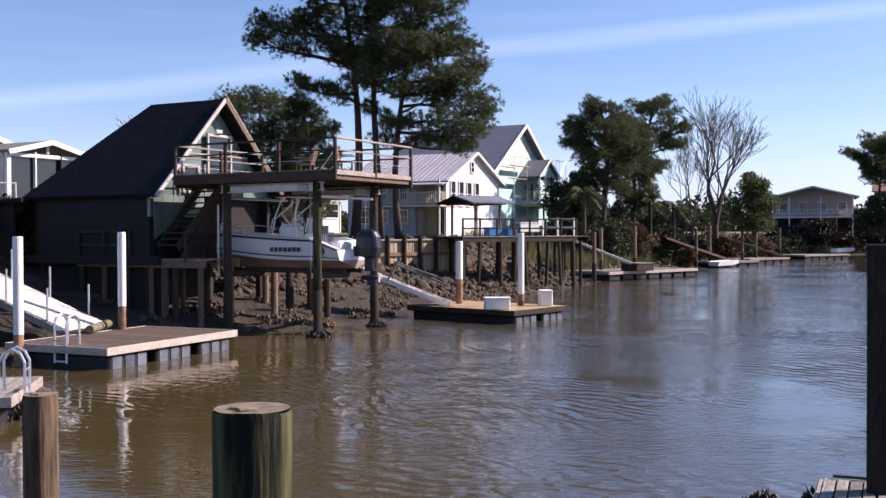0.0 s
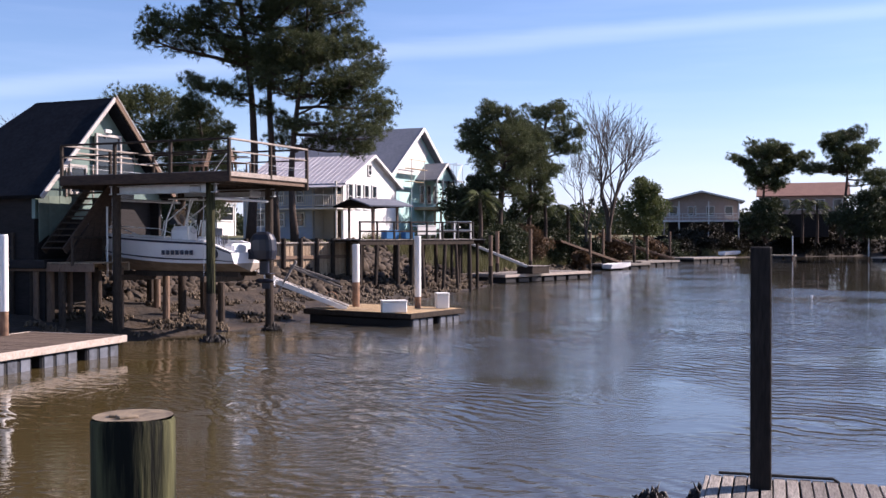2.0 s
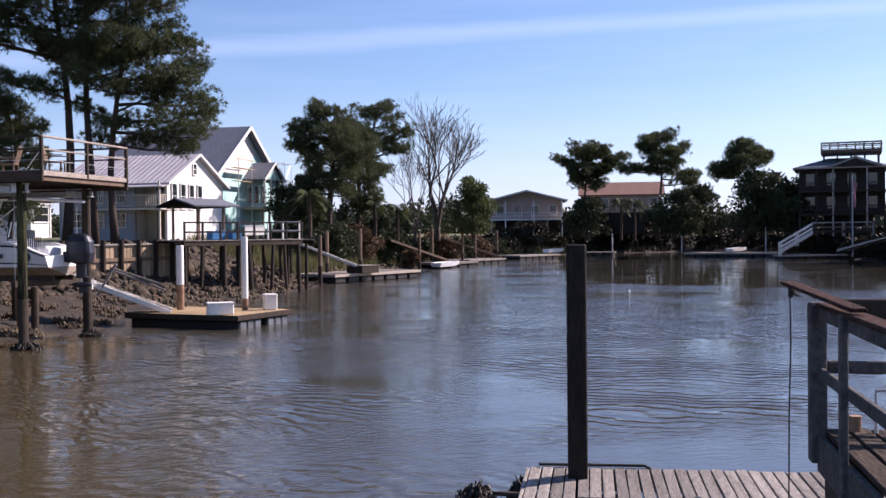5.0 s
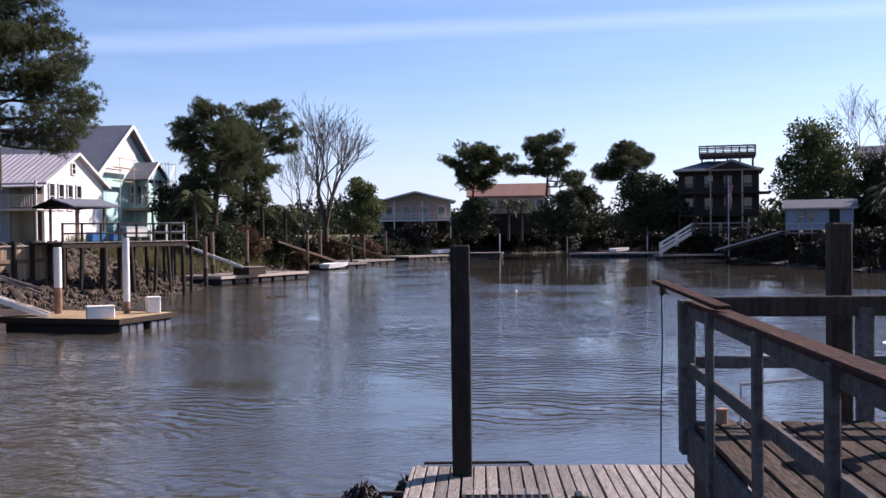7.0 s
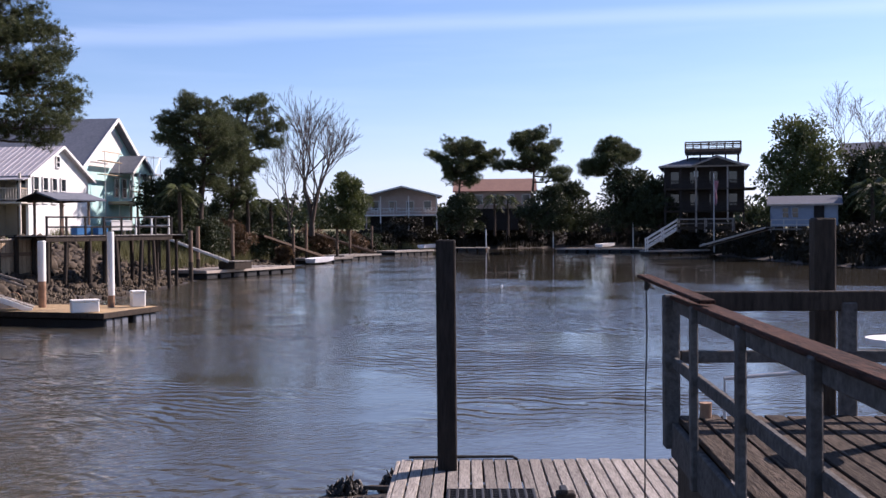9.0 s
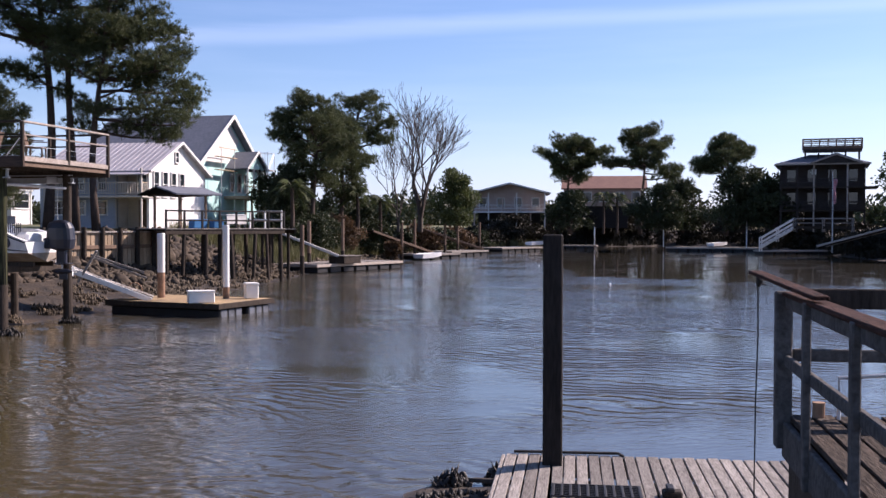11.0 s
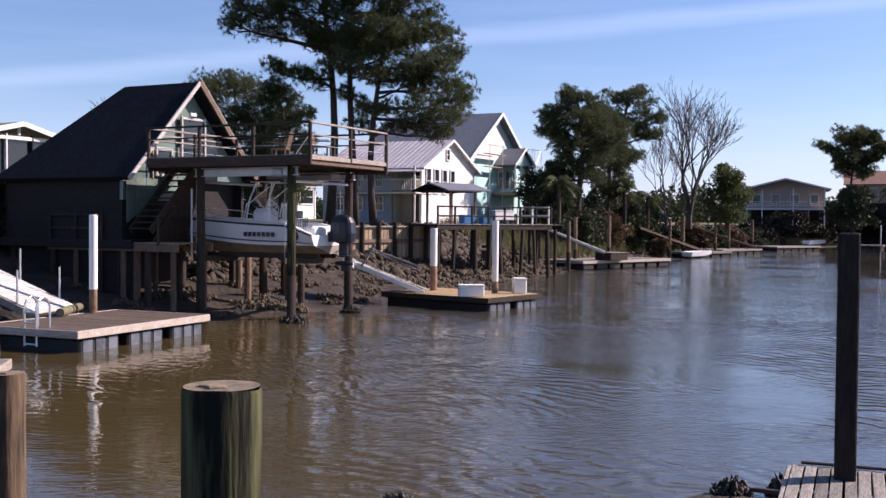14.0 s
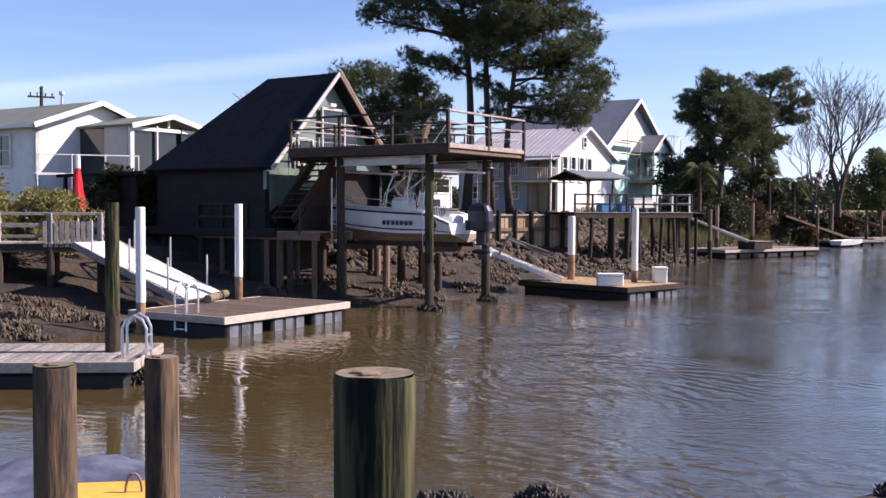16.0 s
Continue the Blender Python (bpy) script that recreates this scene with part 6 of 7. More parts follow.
for k in range(6):
    for yy in (0.1, 1.7):
        part("timber_leg", Shape().tube([(0.2 + k * 1.12, yy, -0.3), (0.2 + k * 1.12, yy, 2.3)], 0.1 + 0.02 * (k % 2), 9), WOOD_DARK if k % 2 else WOOD_BROWN, wk)
handrail_line(wk, [(3.4 + k * 1.25, 1.75) for k in range(3)], 2.52, 0.95, WOOD_DARK, WOOD_DARK)
for k, (x, y, h) in enumerate([(-4.9, 39.6, 1.9), (-4.3, 38.6, 1.7), (-6.2, 38.2, 2.0), (-5.3, 41.4, 1.9), (-7.0, 41.0, 2.2), (-8.6, 37.6, 2.2), (-9.8, 36.6, 2.2)]):
    pile(x, y, -0.6, h, 0.13, WOOD_DARK if k % 2 else WOOD_BROWN, "short cut-off pile standing in the mud", "short piles", seed=k, n=10)
sk = thing("cooler", pose(-9.3, 38.6, 2.52, 0, 0, 62), "pale storage chest on the walkway", "chest")
part("body", Shape().box((0, 0, 0.2), (0.5, 0.9, 0.4), 0.04), FOAM, sk)
part("lid", Shape().box((0, 0, 0.44), (0.53, 0.93, 0.08), 0.03), FOAM, sk)

# old ramp that lies on the rocks, with loose poles
gangway((-3.3, 41.9, 2.0), (0.35, 41.7, 0.6), 0.9, "old pale ramp from the rocks to the bleached dock", WOOD_GREY, WHITE_PVC, 0, 18)
fr = thing("ramp_frame", Matrix.Identity(4), "loose pale frame of poles on the old ramp", "frame")
for p, q in (((-2.4, 41.4, 1.2), (-1.7, 41.3, 2.4)), ((-1.9, 42.4, 2.1), (0.1, 42.1, 1.3)), ((-2.0, 42.8, 2.2), (0.0, 42.5, 1.5))):
    part("pole", Shape().beam(p, q, 0.09, 0.09), WOOD_GREY, fr)
rk = thing("wire_basket", pose(-0.35, 41.75, 0.55), "rusty wire crab trap on the ramp foot", "crab trap")
for k in range(4):
    part("hoop", Shape().tube([(0.28 * math.cos(a), k * 0.12, 0.32 + 0.28 * math.sin(a)) for a in np.linspace(0, 6.283, 13)], 0.012, 5), RUST, rk)

# timber bulkhead
bk = thing("bulkhead", Matrix.Identity(4), "tan timber bulkhead with dark posts below the lawn", "retaining wall")
line = [(-11.5, 50.5), (-4.37, 55.8), (0.9, 61.2)]
rnd = random.Random(8)
for (x0, y0), (x1, y1) in zip(line, line[1:]):
    ln = math.hypot(x1 - x0, y1 - y0)
    n = int(ln / 0.28)
    rz = pose(0, 0, 0, 0, 0, math.degrees(math.atan2(y1 - y0, x1 - x0))).to_3x3()
    for k in range(n):
        f = (k + 0.5) / n
        part("board", Shape().box((x0 + (x1 - x0) * f, y0 + (y1 - y0) * f, 1.95 + rnd.uniform(-0.03, 0.03)), (0.268, 0.06, 2.0), 0.01, rz), WOOD_TAN, bk)
    for k in range(int(ln / 1.12)):
        f = (k + 0.4) / int(ln / 1.12)
        ox, oy = (y1 - y0) / ln * 0.16, -(x1 - x0) / ln * 0.16
        part("post", Shape().tube([(x0 + (x1 - x0) * f + ox, y0 + (y1 - y0) * f + oy, 0.4), (x0 + (x1 - x0) * f + ox, y0 + (y1 - y0) * f + oy, 3.25)], 0.13, 9), WOOD_DARK, bk)
    part("cap", Shape().beam((x0, y0, 3.0), (x1, y1, 3.0), 0.3, 0.09), WOOD_GREY, bk)
    part("wale", Shape().beam((x0 + 0.06, y0 - 0.06, 2.2), (x1 + 0.06, y1 - 0.06, 2.2), 0.1, 0.2), WOOD_BROWN, bk)

# pier with a flat canopy
pr = thing("pier", pose(1.1, 57.4, 0, 0, 0, 34), "dark timber pier on many piles with open railing", "pier")
for k in range(56):
    part("board", Shape().box((k * 0.15, 1.6, 3.16), (0.14, 3.4, 0.05), 0.006), WOOD_GREY, pr)
for yy in (0, 3.2):
    part("rim_beam", Shape().box((4.1, yy, 3.0), (8.4, 0.1, 0.28), 0.01), WOOD_DARK, pr)
rnd = random.Random(3)
for k in range(8):
    for yy in (0.05, 3.1):
        x = 0.2 + k * 1.12 + rnd.uniform(-0.3, 0.3)
        part("timber_leg", Shape().tube([(x, yy, -0.4), (x + rnd.uniform(-0.25, 0.25), yy, 3.0)], 0.09 + rnd.uniform(0, 0.05), 9), WOOD_DARK, pr)
handrail_line(pr, [(k * 1.18, 0) for k in range(8)], 3.2, 0.95, DARKWALL, DARKWALL, 0.1, (1.0, 0.45))
cn = thing("canopy", pose(1.9, 60.3, 3.1, 0, 0, 34), "low dark canopy roof on posts over the pier", "canopy")
for sx, sy in ((0.2, 0.3), (2.0, 0.3), (0.2, 2.7), (2.0, 2.7)):
    part("post", Shape().box((sx, sy, 1.0), (0.12, 0.12, 2.1), 0.01), WOOD_BROWN, cn)
part("roof", Shape().slab([(-0.5, -0.4, 2.05), (2.7, -0.4, 2.05), (2.7, 1.5, 2.5), (-0.5, 1.5, 2.5)], 0.08), SHINGLE_GREY, cn)
part("roof", Shape().slab([(-0.5, 1.5, 2.5), (2.7, 1.5, 2.5), (2.7, 3.4, 2.05), (-0.5, 3.4, 2.05)], 0.08), SHINGLE_BLACK, cn)
for s in (0.2, 2.0):
    part("rafter", Shape().beam((s, -0.3, 2.0), (s, 3.3, 2.0), 0.07, 0.14), WOOD_DARK, cn)
for x, y, s in ((2.9, 60.6, (0.9, 0.6, 0.5)), (4.0, 61.6, (0.7, 0.5, 0.45))):
    b_ = thing("plastic_tub", pose(x, y, 3.18, 0, 0, 30), "blue plastic tub under the canopy", "tub", "blue tubs")
    part("body", Shape().box((0, 0, s[2] / 2), s, 0.05), BLUECAN, b_)
    part("rim", Shape().box((0, 0, s[2]), (s[0] + 0.05, s[1] + 0.05, 0.06), 0.02), BLUECAN, b_)
tb = thing("work_table", pose(4.9, 60.9, 3.18, 0, 0, 34), "white-topped work table on the pier", "table")
part("top", Shape().box((0, 0, 0.78), (1.5, 0.7, 0.06), 0.01), WHITE, tb)
part("panel", Shape().box((0, -0.3, 0.5), (1.4, 0.04, 0.5), 0.01), WHITE, tb)
for sx in (-0.65, 0.65):
    for sy in (-0.25, 0.25):
        part("leg", Shape().box((sx, sy, 0.38), (0.07, 0.07, 0.76), 0.008), WOOD_GREY, tb)
cw_ = thing("catwalk", Matrix.Identity(4), "narrow dark timber catwalk on piles from pier to ramp", "walkway")
for k in range(44):
    part("board", Shape().box((8.1 - 0.002 * k, 62.2 + k * 0.285, 3.14), (1.3, 0.265, 0.05), 0.006), WOOD_GREY, cw_)
for sx in (7.5, 8.65):
    part("rim_beam", Shape().beam((sx, 62.1, 3.0), (sx, 74.9, 3.0), 0.08, 0.22), WOOD_DARK, cw_)
    for k in range(3):
        part("timber_leg", Shape().tube([(sx, 65.4 + k * 4.4, -0.3), (sx, 65.4 + k * 4.4, 2.95)], 0.10, 9), WOOD_DARK, cw_)
gangway((8.6, 74.7, 3.17), (13.4, 74.0, 1.25), 1.1, "long grey ramp from the pier to the low dock", RAMPBOARD, RAMPBOARD, 0, 34, 0.16)
lb = thing("landing_block", pose(13.9, 74.3, 0.62, 0, 0, 42), "dark timber landing step on the low dock", "platform")
for k in range(8):
    part("board", Shape().box((-0.9 + k * 0.26, 0, 0.56), (0.245, 1.5, 0.05), 0.006), WOOD_GREY, lb)
part("frame", Shape().box((0.0, 0, 0.27), (2.0, 1.4, 0.5), 0.02), WOOD_DARK, lb)
handrail_line(pr, [(8.25, 0.2), (8.25, 1.7), (8.25, 3.1)], 3.2, 1.0, WHITE_PVC, WHITE_PVC)
for x, y, h in ((11.7, 77.0, 3.7), (15.5, 84.0, 3.9), (10.2, 70.2, 3.4), (23.5, 96.5, 3.6), (25.6, 99.8, 4.0), (30.5, 106, 3.8), (34.0, 113, 3.6), (39.5, 122, 3.8)):
    pile(x, y, -0.8, h, 0.14, WOOD_BROWN, "tall brown mooring pile along the bank", "bank piles", wet=1.3, n=10)

# smaller docks further up the creek
for x, y, rz, lx, ly, lab in ((26.0, 98.5, 38, 6.5, 3.0, "low grey float with pale skiff beside it"), (32.0, 108.5, 42, 8.0, 3.5, "grey floating dock up the creek"), (43.5, 125, 35, 9.0, 4.0, "grey floating dock with clutter up the creek")):
    float_dock(x, y, 0.55, rz, lx, ly, lab, False, WOOD_GREY, WOOD_GREY, False, 0.4)
gangway((20.6, 97.5, 2.9), (27.5, 101.0, 0.75), 1.0, "brown ramp through the marsh grass to a float", WOOD_BROWN, WOOD_BROWN, 0, 20)
gangway((30.0, 113.5, 3.0), (37.5, 114.8, 0.75), 1.0, "brown ramp to the grey floating dock", WOOD_BROWN, WOOD_BROWN, 0, 20)


def skiff(x, y, z, rz, ln, label, material=HULL):
    t = thing("skiff", pose(x, y, z, 0, 0, rz), label, "boat", "skiffs")
    hull, ins = Shape(), Shape()
    st = [(ln * k / 8, 0.62 * (1 - max(0, (k / 8 - 0.5) / 0.5) ** 2.2 * 0.97), 0.05 + 0.25 * (k / 8) ** 3) for k in range(9)]
    for sg in (-1, 1):
        for a, b in zip(st, st[1:]):
            q = [(0, a[0], a[2]), (0, b[0], b[2]), (sg * b[1] * 0.8, b[0], b[2] + 0.1), (sg * a[1] * 0.8, a[0], a[2] + 0.1)]
            hull.add(q if sg < 0 else q[::-1], [(0, 1, 2, 3)])
            q = [(sg * a[1] * 0.8, a[0], a[2] + 0.1), (sg * b[1] * 0.8, b[0], b[2] + 0.1), (sg * b[1], b[0], 0.55 + 0.12 * b[0] / ln), (sg * a[1], a[0], 0.55 + 0.12 * a[0] / ln)]
            hull.add(q if sg < 0 else q[::-1], [(0, 1, 2, 3)])
            q = [(sg * a[1], a[0], 0.56 + 0.12 * a[0] / ln), (sg * b[1], b[0], 0.56 + 0.12 * b[0] / ln), (sg * b[1] * 0.8, b[0], 0.3), (sg * a[1] * 0.8, a[0], 0.3)]
            ins.add(q if sg < 0 else q[::-1], [(0, 1, 2, 3)])
            q = [(sg * a[1] * 0.8, a[0], 0.3), (sg * b[1] * 0.8, b[0], 0.3), (0, b[0], 0.3), (0, a[0], 0.3)]
            ins.add(q if sg < 0 else q[::-1], [(0, 1, 2, 3)])
    hull.add([(-0.5, 0, 0.15), (0.5, 0, 0.15), (0.62, 0, 0.55), (-0.62, 0, 0.55)], [(0, 1, 2, 3)])
    part("hull", hull, material, t)
    part("inside", ins, material, t)
    for f in (0.3, 0.65):
        part("thwart", Shape().box((0, ln * f, 0.46), (1.1, 0.25, 0.04), 0.01), material, t)
    return t


skiff(25.3, 97.2, 0.05, -48, 4.2, "small white skiff moored by a float")
skiff(49.5, 131.5, 0.6, -60, 3.8, "white skiff pulled onto the far float")


# ---- far shore houses ----
def stilt_house(name, x, y, z, rz, w, d, floors, label, wall_mat, roof_mat, porch=True, roof_h=1.8, base_h=2.6, storey=2.8, wins=4, trim=WHITE):
    """A house raised on posts with a front gallery; origin at the middle of the front."""
    t = thing(name, pose(x, y, z, 0, 0, rz), label, "house", "far houses")
    top = base_h + floors * storey
    wall(t, [(-w / 2, 0, base_h), (w / 2, 0, base_h), (w / 2, 0, top), (-w / 2, 0, top)], 0.2, wall_mat)
    wall(t, [(w / 2, 0, base_h), (w / 2, d, base_h), (w / 2, d, top), (w / 2, 0, top)], 0.2, wall_mat)
    wall(t, [(-w / 2, d, base_h), (-w / 2, 0, base_h), (-w / 2, 0, top), (-w / 2, d, top)], 0.2, wall_mat)
    wall(t, [(w / 2, d, base_h), (-w / 2, d, base_h), (-w / 2, d, top), (w / 2, d, top)], 0.2, wall_mat)
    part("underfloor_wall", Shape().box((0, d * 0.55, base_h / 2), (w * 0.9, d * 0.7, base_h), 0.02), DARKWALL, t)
    o = 0.9 if porch else 0.5
    part("roof", Shape().slab([(-w / 2 - o, -2.2 if porch else -o, top), (0, -2.2 if porch else -o, top + roof_h), (0, d + 0.4, top + roof_h), (-w / 2 - o, d + 0.4, top)], 0.2), roof_mat, t)
    part("roof", Shape().slab([(0, -2.2 if porch else -o, top + roof_h), (w / 2 + o, -2.2 if porch else -o, top), (w / 2 + o, d + 0.4, top), (0, d + 0.4, top + roof_h)], 0.2), roof_mat, t)
    wall(t, [(-w / 2, -0.05, top), (w / 2, -0.05, top), (0, -0.05, top + roof_h - 0.2)], 0.1, wall_mat)
    for a, b in ((-w / 2 - o, 0), (w / 2 + o, 0)):
        part("fascia", Shape().beam((a, -2.25 if porch else -o - 0.05, top - 0.08), (b, -2.25 if porch else -o - 0.05, top + roof_h - 0.08), 0.06, 0.24), WHITE, t)
    for f in range(floors):
        zz = base_h + f * storey
        for k in range(wins):
            window(t, (-w / 2 + (k + 0.5) * w / wins, -0.03, zz + 1.45), w / wins * 0.42, 1.35, "x", trim, bars=False)
        if porch:
            part("gallery_floor", Shape().box((0, -1.05, zz - 0.1), (w + 0.4, 2.1, 0.2), 0.02), trim if f == 0 else wall_mat, t)
            for z in (0.45, 1.0):
                part("gallery_rail", Shape().beam((-w / 2, -2.0, zz + z), (w / 2, -2.0, zz + z), 0.06, 0.08), trim, t)
            for k in range(int(w / 0.5)):
                part("baluster", Shape().box((-w / 2 + 0.25 + k * 0.5, -2.0, zz + 0.5), (0.05, 0.05, 1.0), 0.005), trim, t)
    if porch:
        for k in range(6):
            part("post", Shape().box((-w / 2 + k * w / 5, -2.0, top / 2), (0.18, 0.18, top), 0.01), trim if k % 2 else wall_mat, t)
    return t


stilt_house("stilt_house", 55.3, 155.6, 2.6, -19, 11.0, 8, 1, "beige stilt house with white gallery on the far shore", BEIGE, SHINGLE_GREY, True, 1.6, 3.0, 2.9)
rh = stilt_house("red_roofed_house", 79.6, 157.6, 3.0, 65, 8.0, 13, 1, "beige house with red tile roof behind far pines", BEIGE, REDROOF, False, 2.2, 3.6, 2.9)
for k in range(5):
    window(rh, (-4.03, 1.3 + k * 2.6, 5.1), 1.3, 1.5, "y", WHITE, bars=False)
def tower_house():
    """Tall dark house: two galleried storeys on posts, a hip roof with a small front gable, a railed lookout on legs above it."""
    t = thing("tower_house", pose(82.2, 113.4, 2.6, 0, 0, -36), "tall dark shingled house with roof-top lookout", "house", "far houses")
    w, d, base, mid, e, r = 9.8, 9.0, 2.8, 5.7, 8.6, 10.0
    for z0, z1 in ((base, mid), (mid, e)):
        wall(t, [(-w / 2, 0, z0), (w / 2, 0, z0), (w / 2, 0, z1), (-w / 2, 0, z1)], 0.2, HOUSEBOARD)
    wall(t, [(w / 2, 0, base), (w / 2, d, base), (w / 2, d, e), (w / 2, 0, e)], 0.2, HOUSEBOARD)
    wall(t, [(-w / 2, d, base), (-w / 2, 0, base), (-w / 2, 0, e), (-w / 2, d, e)], 0.2, HOUSEBOARD)
    wall(t, [(w / 2, d, base), (-w / 2, d, base), (-w / 2, d, e), (w / 2, d, e)], 0.2, HOUSEBOARD)
    o, f = 0.75, -2.2
    corners = [(-w / 2 - o, f, e), (w / 2 + o, f, e), (w / 2 + o, d + o, e), (-w / 2 - o, d + o, e)]
    ra, rb = (-1.6, 3.4, r), (1.6, 3.4, r)
    for poly in ([corners[0], corners[1], rb, ra], [corners[1], corners[2], rb], [corners[2], corners[3], ra, rb], [corners[3], corners[0], ra]):
        part("roof", Shape().slab(poly, 0.16), SHINGLE_GREY, t)
    part("fascia", Shape().beam((-w / 2 - o, f - 0.03, e - 0.1), (w / 2 + o, f - 0.03, e - 0.1), 0.06, 0.2), EDGE, t)
    part("fascia", Shape().beam((-w / 2 - o - 0.03, f, e - 0.1), (-w / 2 - o - 0.03, d + o, e - 0.1), 0.06, 0.2), EDGE, t)
    for sg in (-1, 1):
        part("gable_roof", Shape().slab([(1.6 + sg * 3.0, f - 0.4, e + 0.02), (1.6, f - 0.4, e + 1.15), (1.6, 2.6, e + 1.15), (1.6 + sg * 3.0, 2.6, e + 0.02)][::sg], 0.12), SHINGLE_GREY, t)
        part("gable_trim", Shape().beam((1.6 + sg * 3.05, f - 0.44, e - 0.06), (1.6, f - 0.44, e + 1.07), 0.06, 0.18), EDGE, t)
    wall(t, [(-1.1, f - 0.2, e), (4.3, f - 0.2, e), (1.6, f - 0.2, e + 1.0)], 0.1, HOUSEBOARD)
    for z in (base, mid):
        part("gallery_floor", Shape().box((0, -1.05, z - 0.1), (w + 0.4, 2.1, 0.24), 0.02), WOOD_DARK, t)
        for h in (0.5, 1.0):
            part("gallery_rail", Shape().beam((-w / 2, -2.0, z + h), (w / 2, -2.0, z + h), 0.06, 0.09), HOUSEBOARD, t)
        for k in range(20):
            part("baluster", Shape().box((-w / 2 + 0.25 + k * 0.49, -2.0, z + 0.5), (0.05, 0.05, 1.0), 0.005), HOUSEBOARD, t)
        for k in range(4):
            window(t, (-3.7 + k * 2.45, -0.03, z + 1.45), 1.1, 1.5, "x", HOUSEBOARD, bars=False)
    part("side_balcony", Shape().box((w / 2 + 0.8, 1.5, mid - 0.1), (1.6, 6.5, 0.2), 0.02), WOOD_DARK, t)
    for h in (0.5, 1.0):
        part("gallery_rail", Shape().beam((w / 2 + 1.5, -1.6, mid + h), (w / 2 + 1.5, 4.6, mid + h), 0.06, 0.09), HOUSEBOARD, t)
    for k in range(6):
        part("post", Shape().box((-w / 2 + k * w / 5, -2.0, e / 2), (0.2, 0.2, e), 0.01), EDGE if k in (2, 4) else HOUSEBOARD, t)
    part("bright_window", Shape().box((-1.0, -0.12, mid + 1.9), (0.6, 0.06, 0.7), 0.01), WHITE, t, "small white window")
    part("underfloor_wall", Shape().box((0.8, d * 0.6, base / 2), (w * 0.6, d * 0.5, base), 0.02), HOUSEBOARD, t)
    # lookout on legs
    l0, l1, y0, y1, fz = -2.4, 4.7, 0.8, 4.4, r + 0.45
    lk = part("lookout", Shape().box(((l0 + l1) / 2, (y0 + y1) / 2, fz), (l1 - l0, y1 - y0, 0.28), 0.03), HOUSEBOARD, t)
    for k in range(5):
        for yy in (y0 + 0.1, y1 - 0.1):
            part("lookout_leg", Shape().box((l0 + 0.3 + k * 1.62, yy, fz - 0.9), (0.16, 0.16, 1.7), 0.01), HOUSEBOARD, lk)
    for k in range(8):
        for yy in (y0, y1):
            part("lookout_post", Shape().box((l0 + k * (l1 - l0) / 7, yy, fz + 0.7), (0.13, 0.13, 1.4), 0.01), WOOD_BROWN, lk)
    for z, hh in ((0.32, 0.34), (0.85, 0.1), (1.34, 0.2)):
        for p, q in (((l0, y0), (l1, y0)), ((l0, y1), (l1, y1)), ((l0, y0), (l0, y1)), ((l1, y0), (l1, y1))):
            part("lookout_rail", Shape().beam((*p, fz + z), (*q, fz + z), 0.08, hh), WOOD_BROWN, lk)


tower_house()
sh = thing("shed", pose(70.9, 81.5, 2.9, 0, 0, -41), "small pale blue boat shed with a grey roof on the bank", "shed")
for poly in ([(-3.1, 0, 0.4), (3.1, 0, 0.4), (3.1, 0, 2.7), (-3.1, 0, 2.7)], [(-3.1, 4, 0.4), (-3.1, 0, 0.4), (-3.1, 0, 2.7), (-3.1, 4, 2.7)], [(3.1, 0, 0.4), (3.1, 4, 0.4), (3.1, 4, 2.7), (3.1, 0, 2.7)], [(3.1, 4, 0.4), (-3.1, 4, 0.4), (-3.1, 4, 2.7), (3.1, 4, 2.7)]):
    wall(sh, poly, 0.12, BLUEWALL)
part("roof", Shape().slab([(-3.5, -0.5, 2.6), (3.5, -0.5, 2.6), (3.5, 2, 3.45), (-3.5, 2, 3.45)], 0.1), SHINGLE_GREY, sh)
part("roof", Shape().slab([(3.5, 4.5, 2.6), (-3.5, 4.5, 2.6), (-3.5, 2, 3.45), (3.5, 2, 3.45)], 0.1), SHINGLE_GREY, sh)
for sx in (-3.1, 3.1):
    wall(sh, [(sx, 0, 2.68), (sx, 4, 2.68), (sx, 2, 3.3)][::1 if sx > 0 else -1], 0.12, BLUEWALL)
part("fascia", Shape().beam((-3.5, -0.53, 2.52), (3.5, -0.53, 2.52), 0.05, 0.16), EDGE, sh)
for k in (-1.75, -0.85):
    window(sh, (k, -0.02, 1.75), 0.62, 1.0, "x", BLUEWALL)
window(sh, (-3.12, 1.6, 1.7), 0.5, 1.2, "y", BLUEWALL)
part("door", Shape().box((1.35, -0.06, 1.4), (0.95, 0.08, 2.0), 0.01), DARKWALL, sh, "dark plank door")
part("step", Shape().box((1.3, -0.5, 0.25), (1.4, 0.8, 0.14), 0.02), WOOD_GREY, sh)
for zz in (0.55, 1.05):
    part("rail", Shape().beam((-3.1, -0.95, zz), (0.5, -0.95, zz), 0.05, 0.08), FASCIA, sh)
for kx in range(4):
    part("rail_post", Shape().box((-3.1 + kx * 1.2, -0.95, 0.45), (0.08, 0.08, 1.3), 0.01), FASCIA, sh)
part("porch_floor", Shape().box((-0.6, -0.6, 0.12), (5.4, 1.0, 0.14), 0.02), WOOD_GREY, sh)
for sx in (-2.9, 0, 2.9):
    part("footing", Shape().box((sx, 0.2, -0.3), (0.3, 0.3, 1.6), 0.02), DARKWALL, sh)
hp = thing("far_cabin", pose(93, 92, 3.0, 0, 0, -45), "grey roofed house half hidden behind the trees", "house", "far houses")
wall(hp, [(-5, 0, 0), (5, 0, 0), (5, 0, 8.5), (-5, 0, 8.5)], 6.0, DARKWALL)
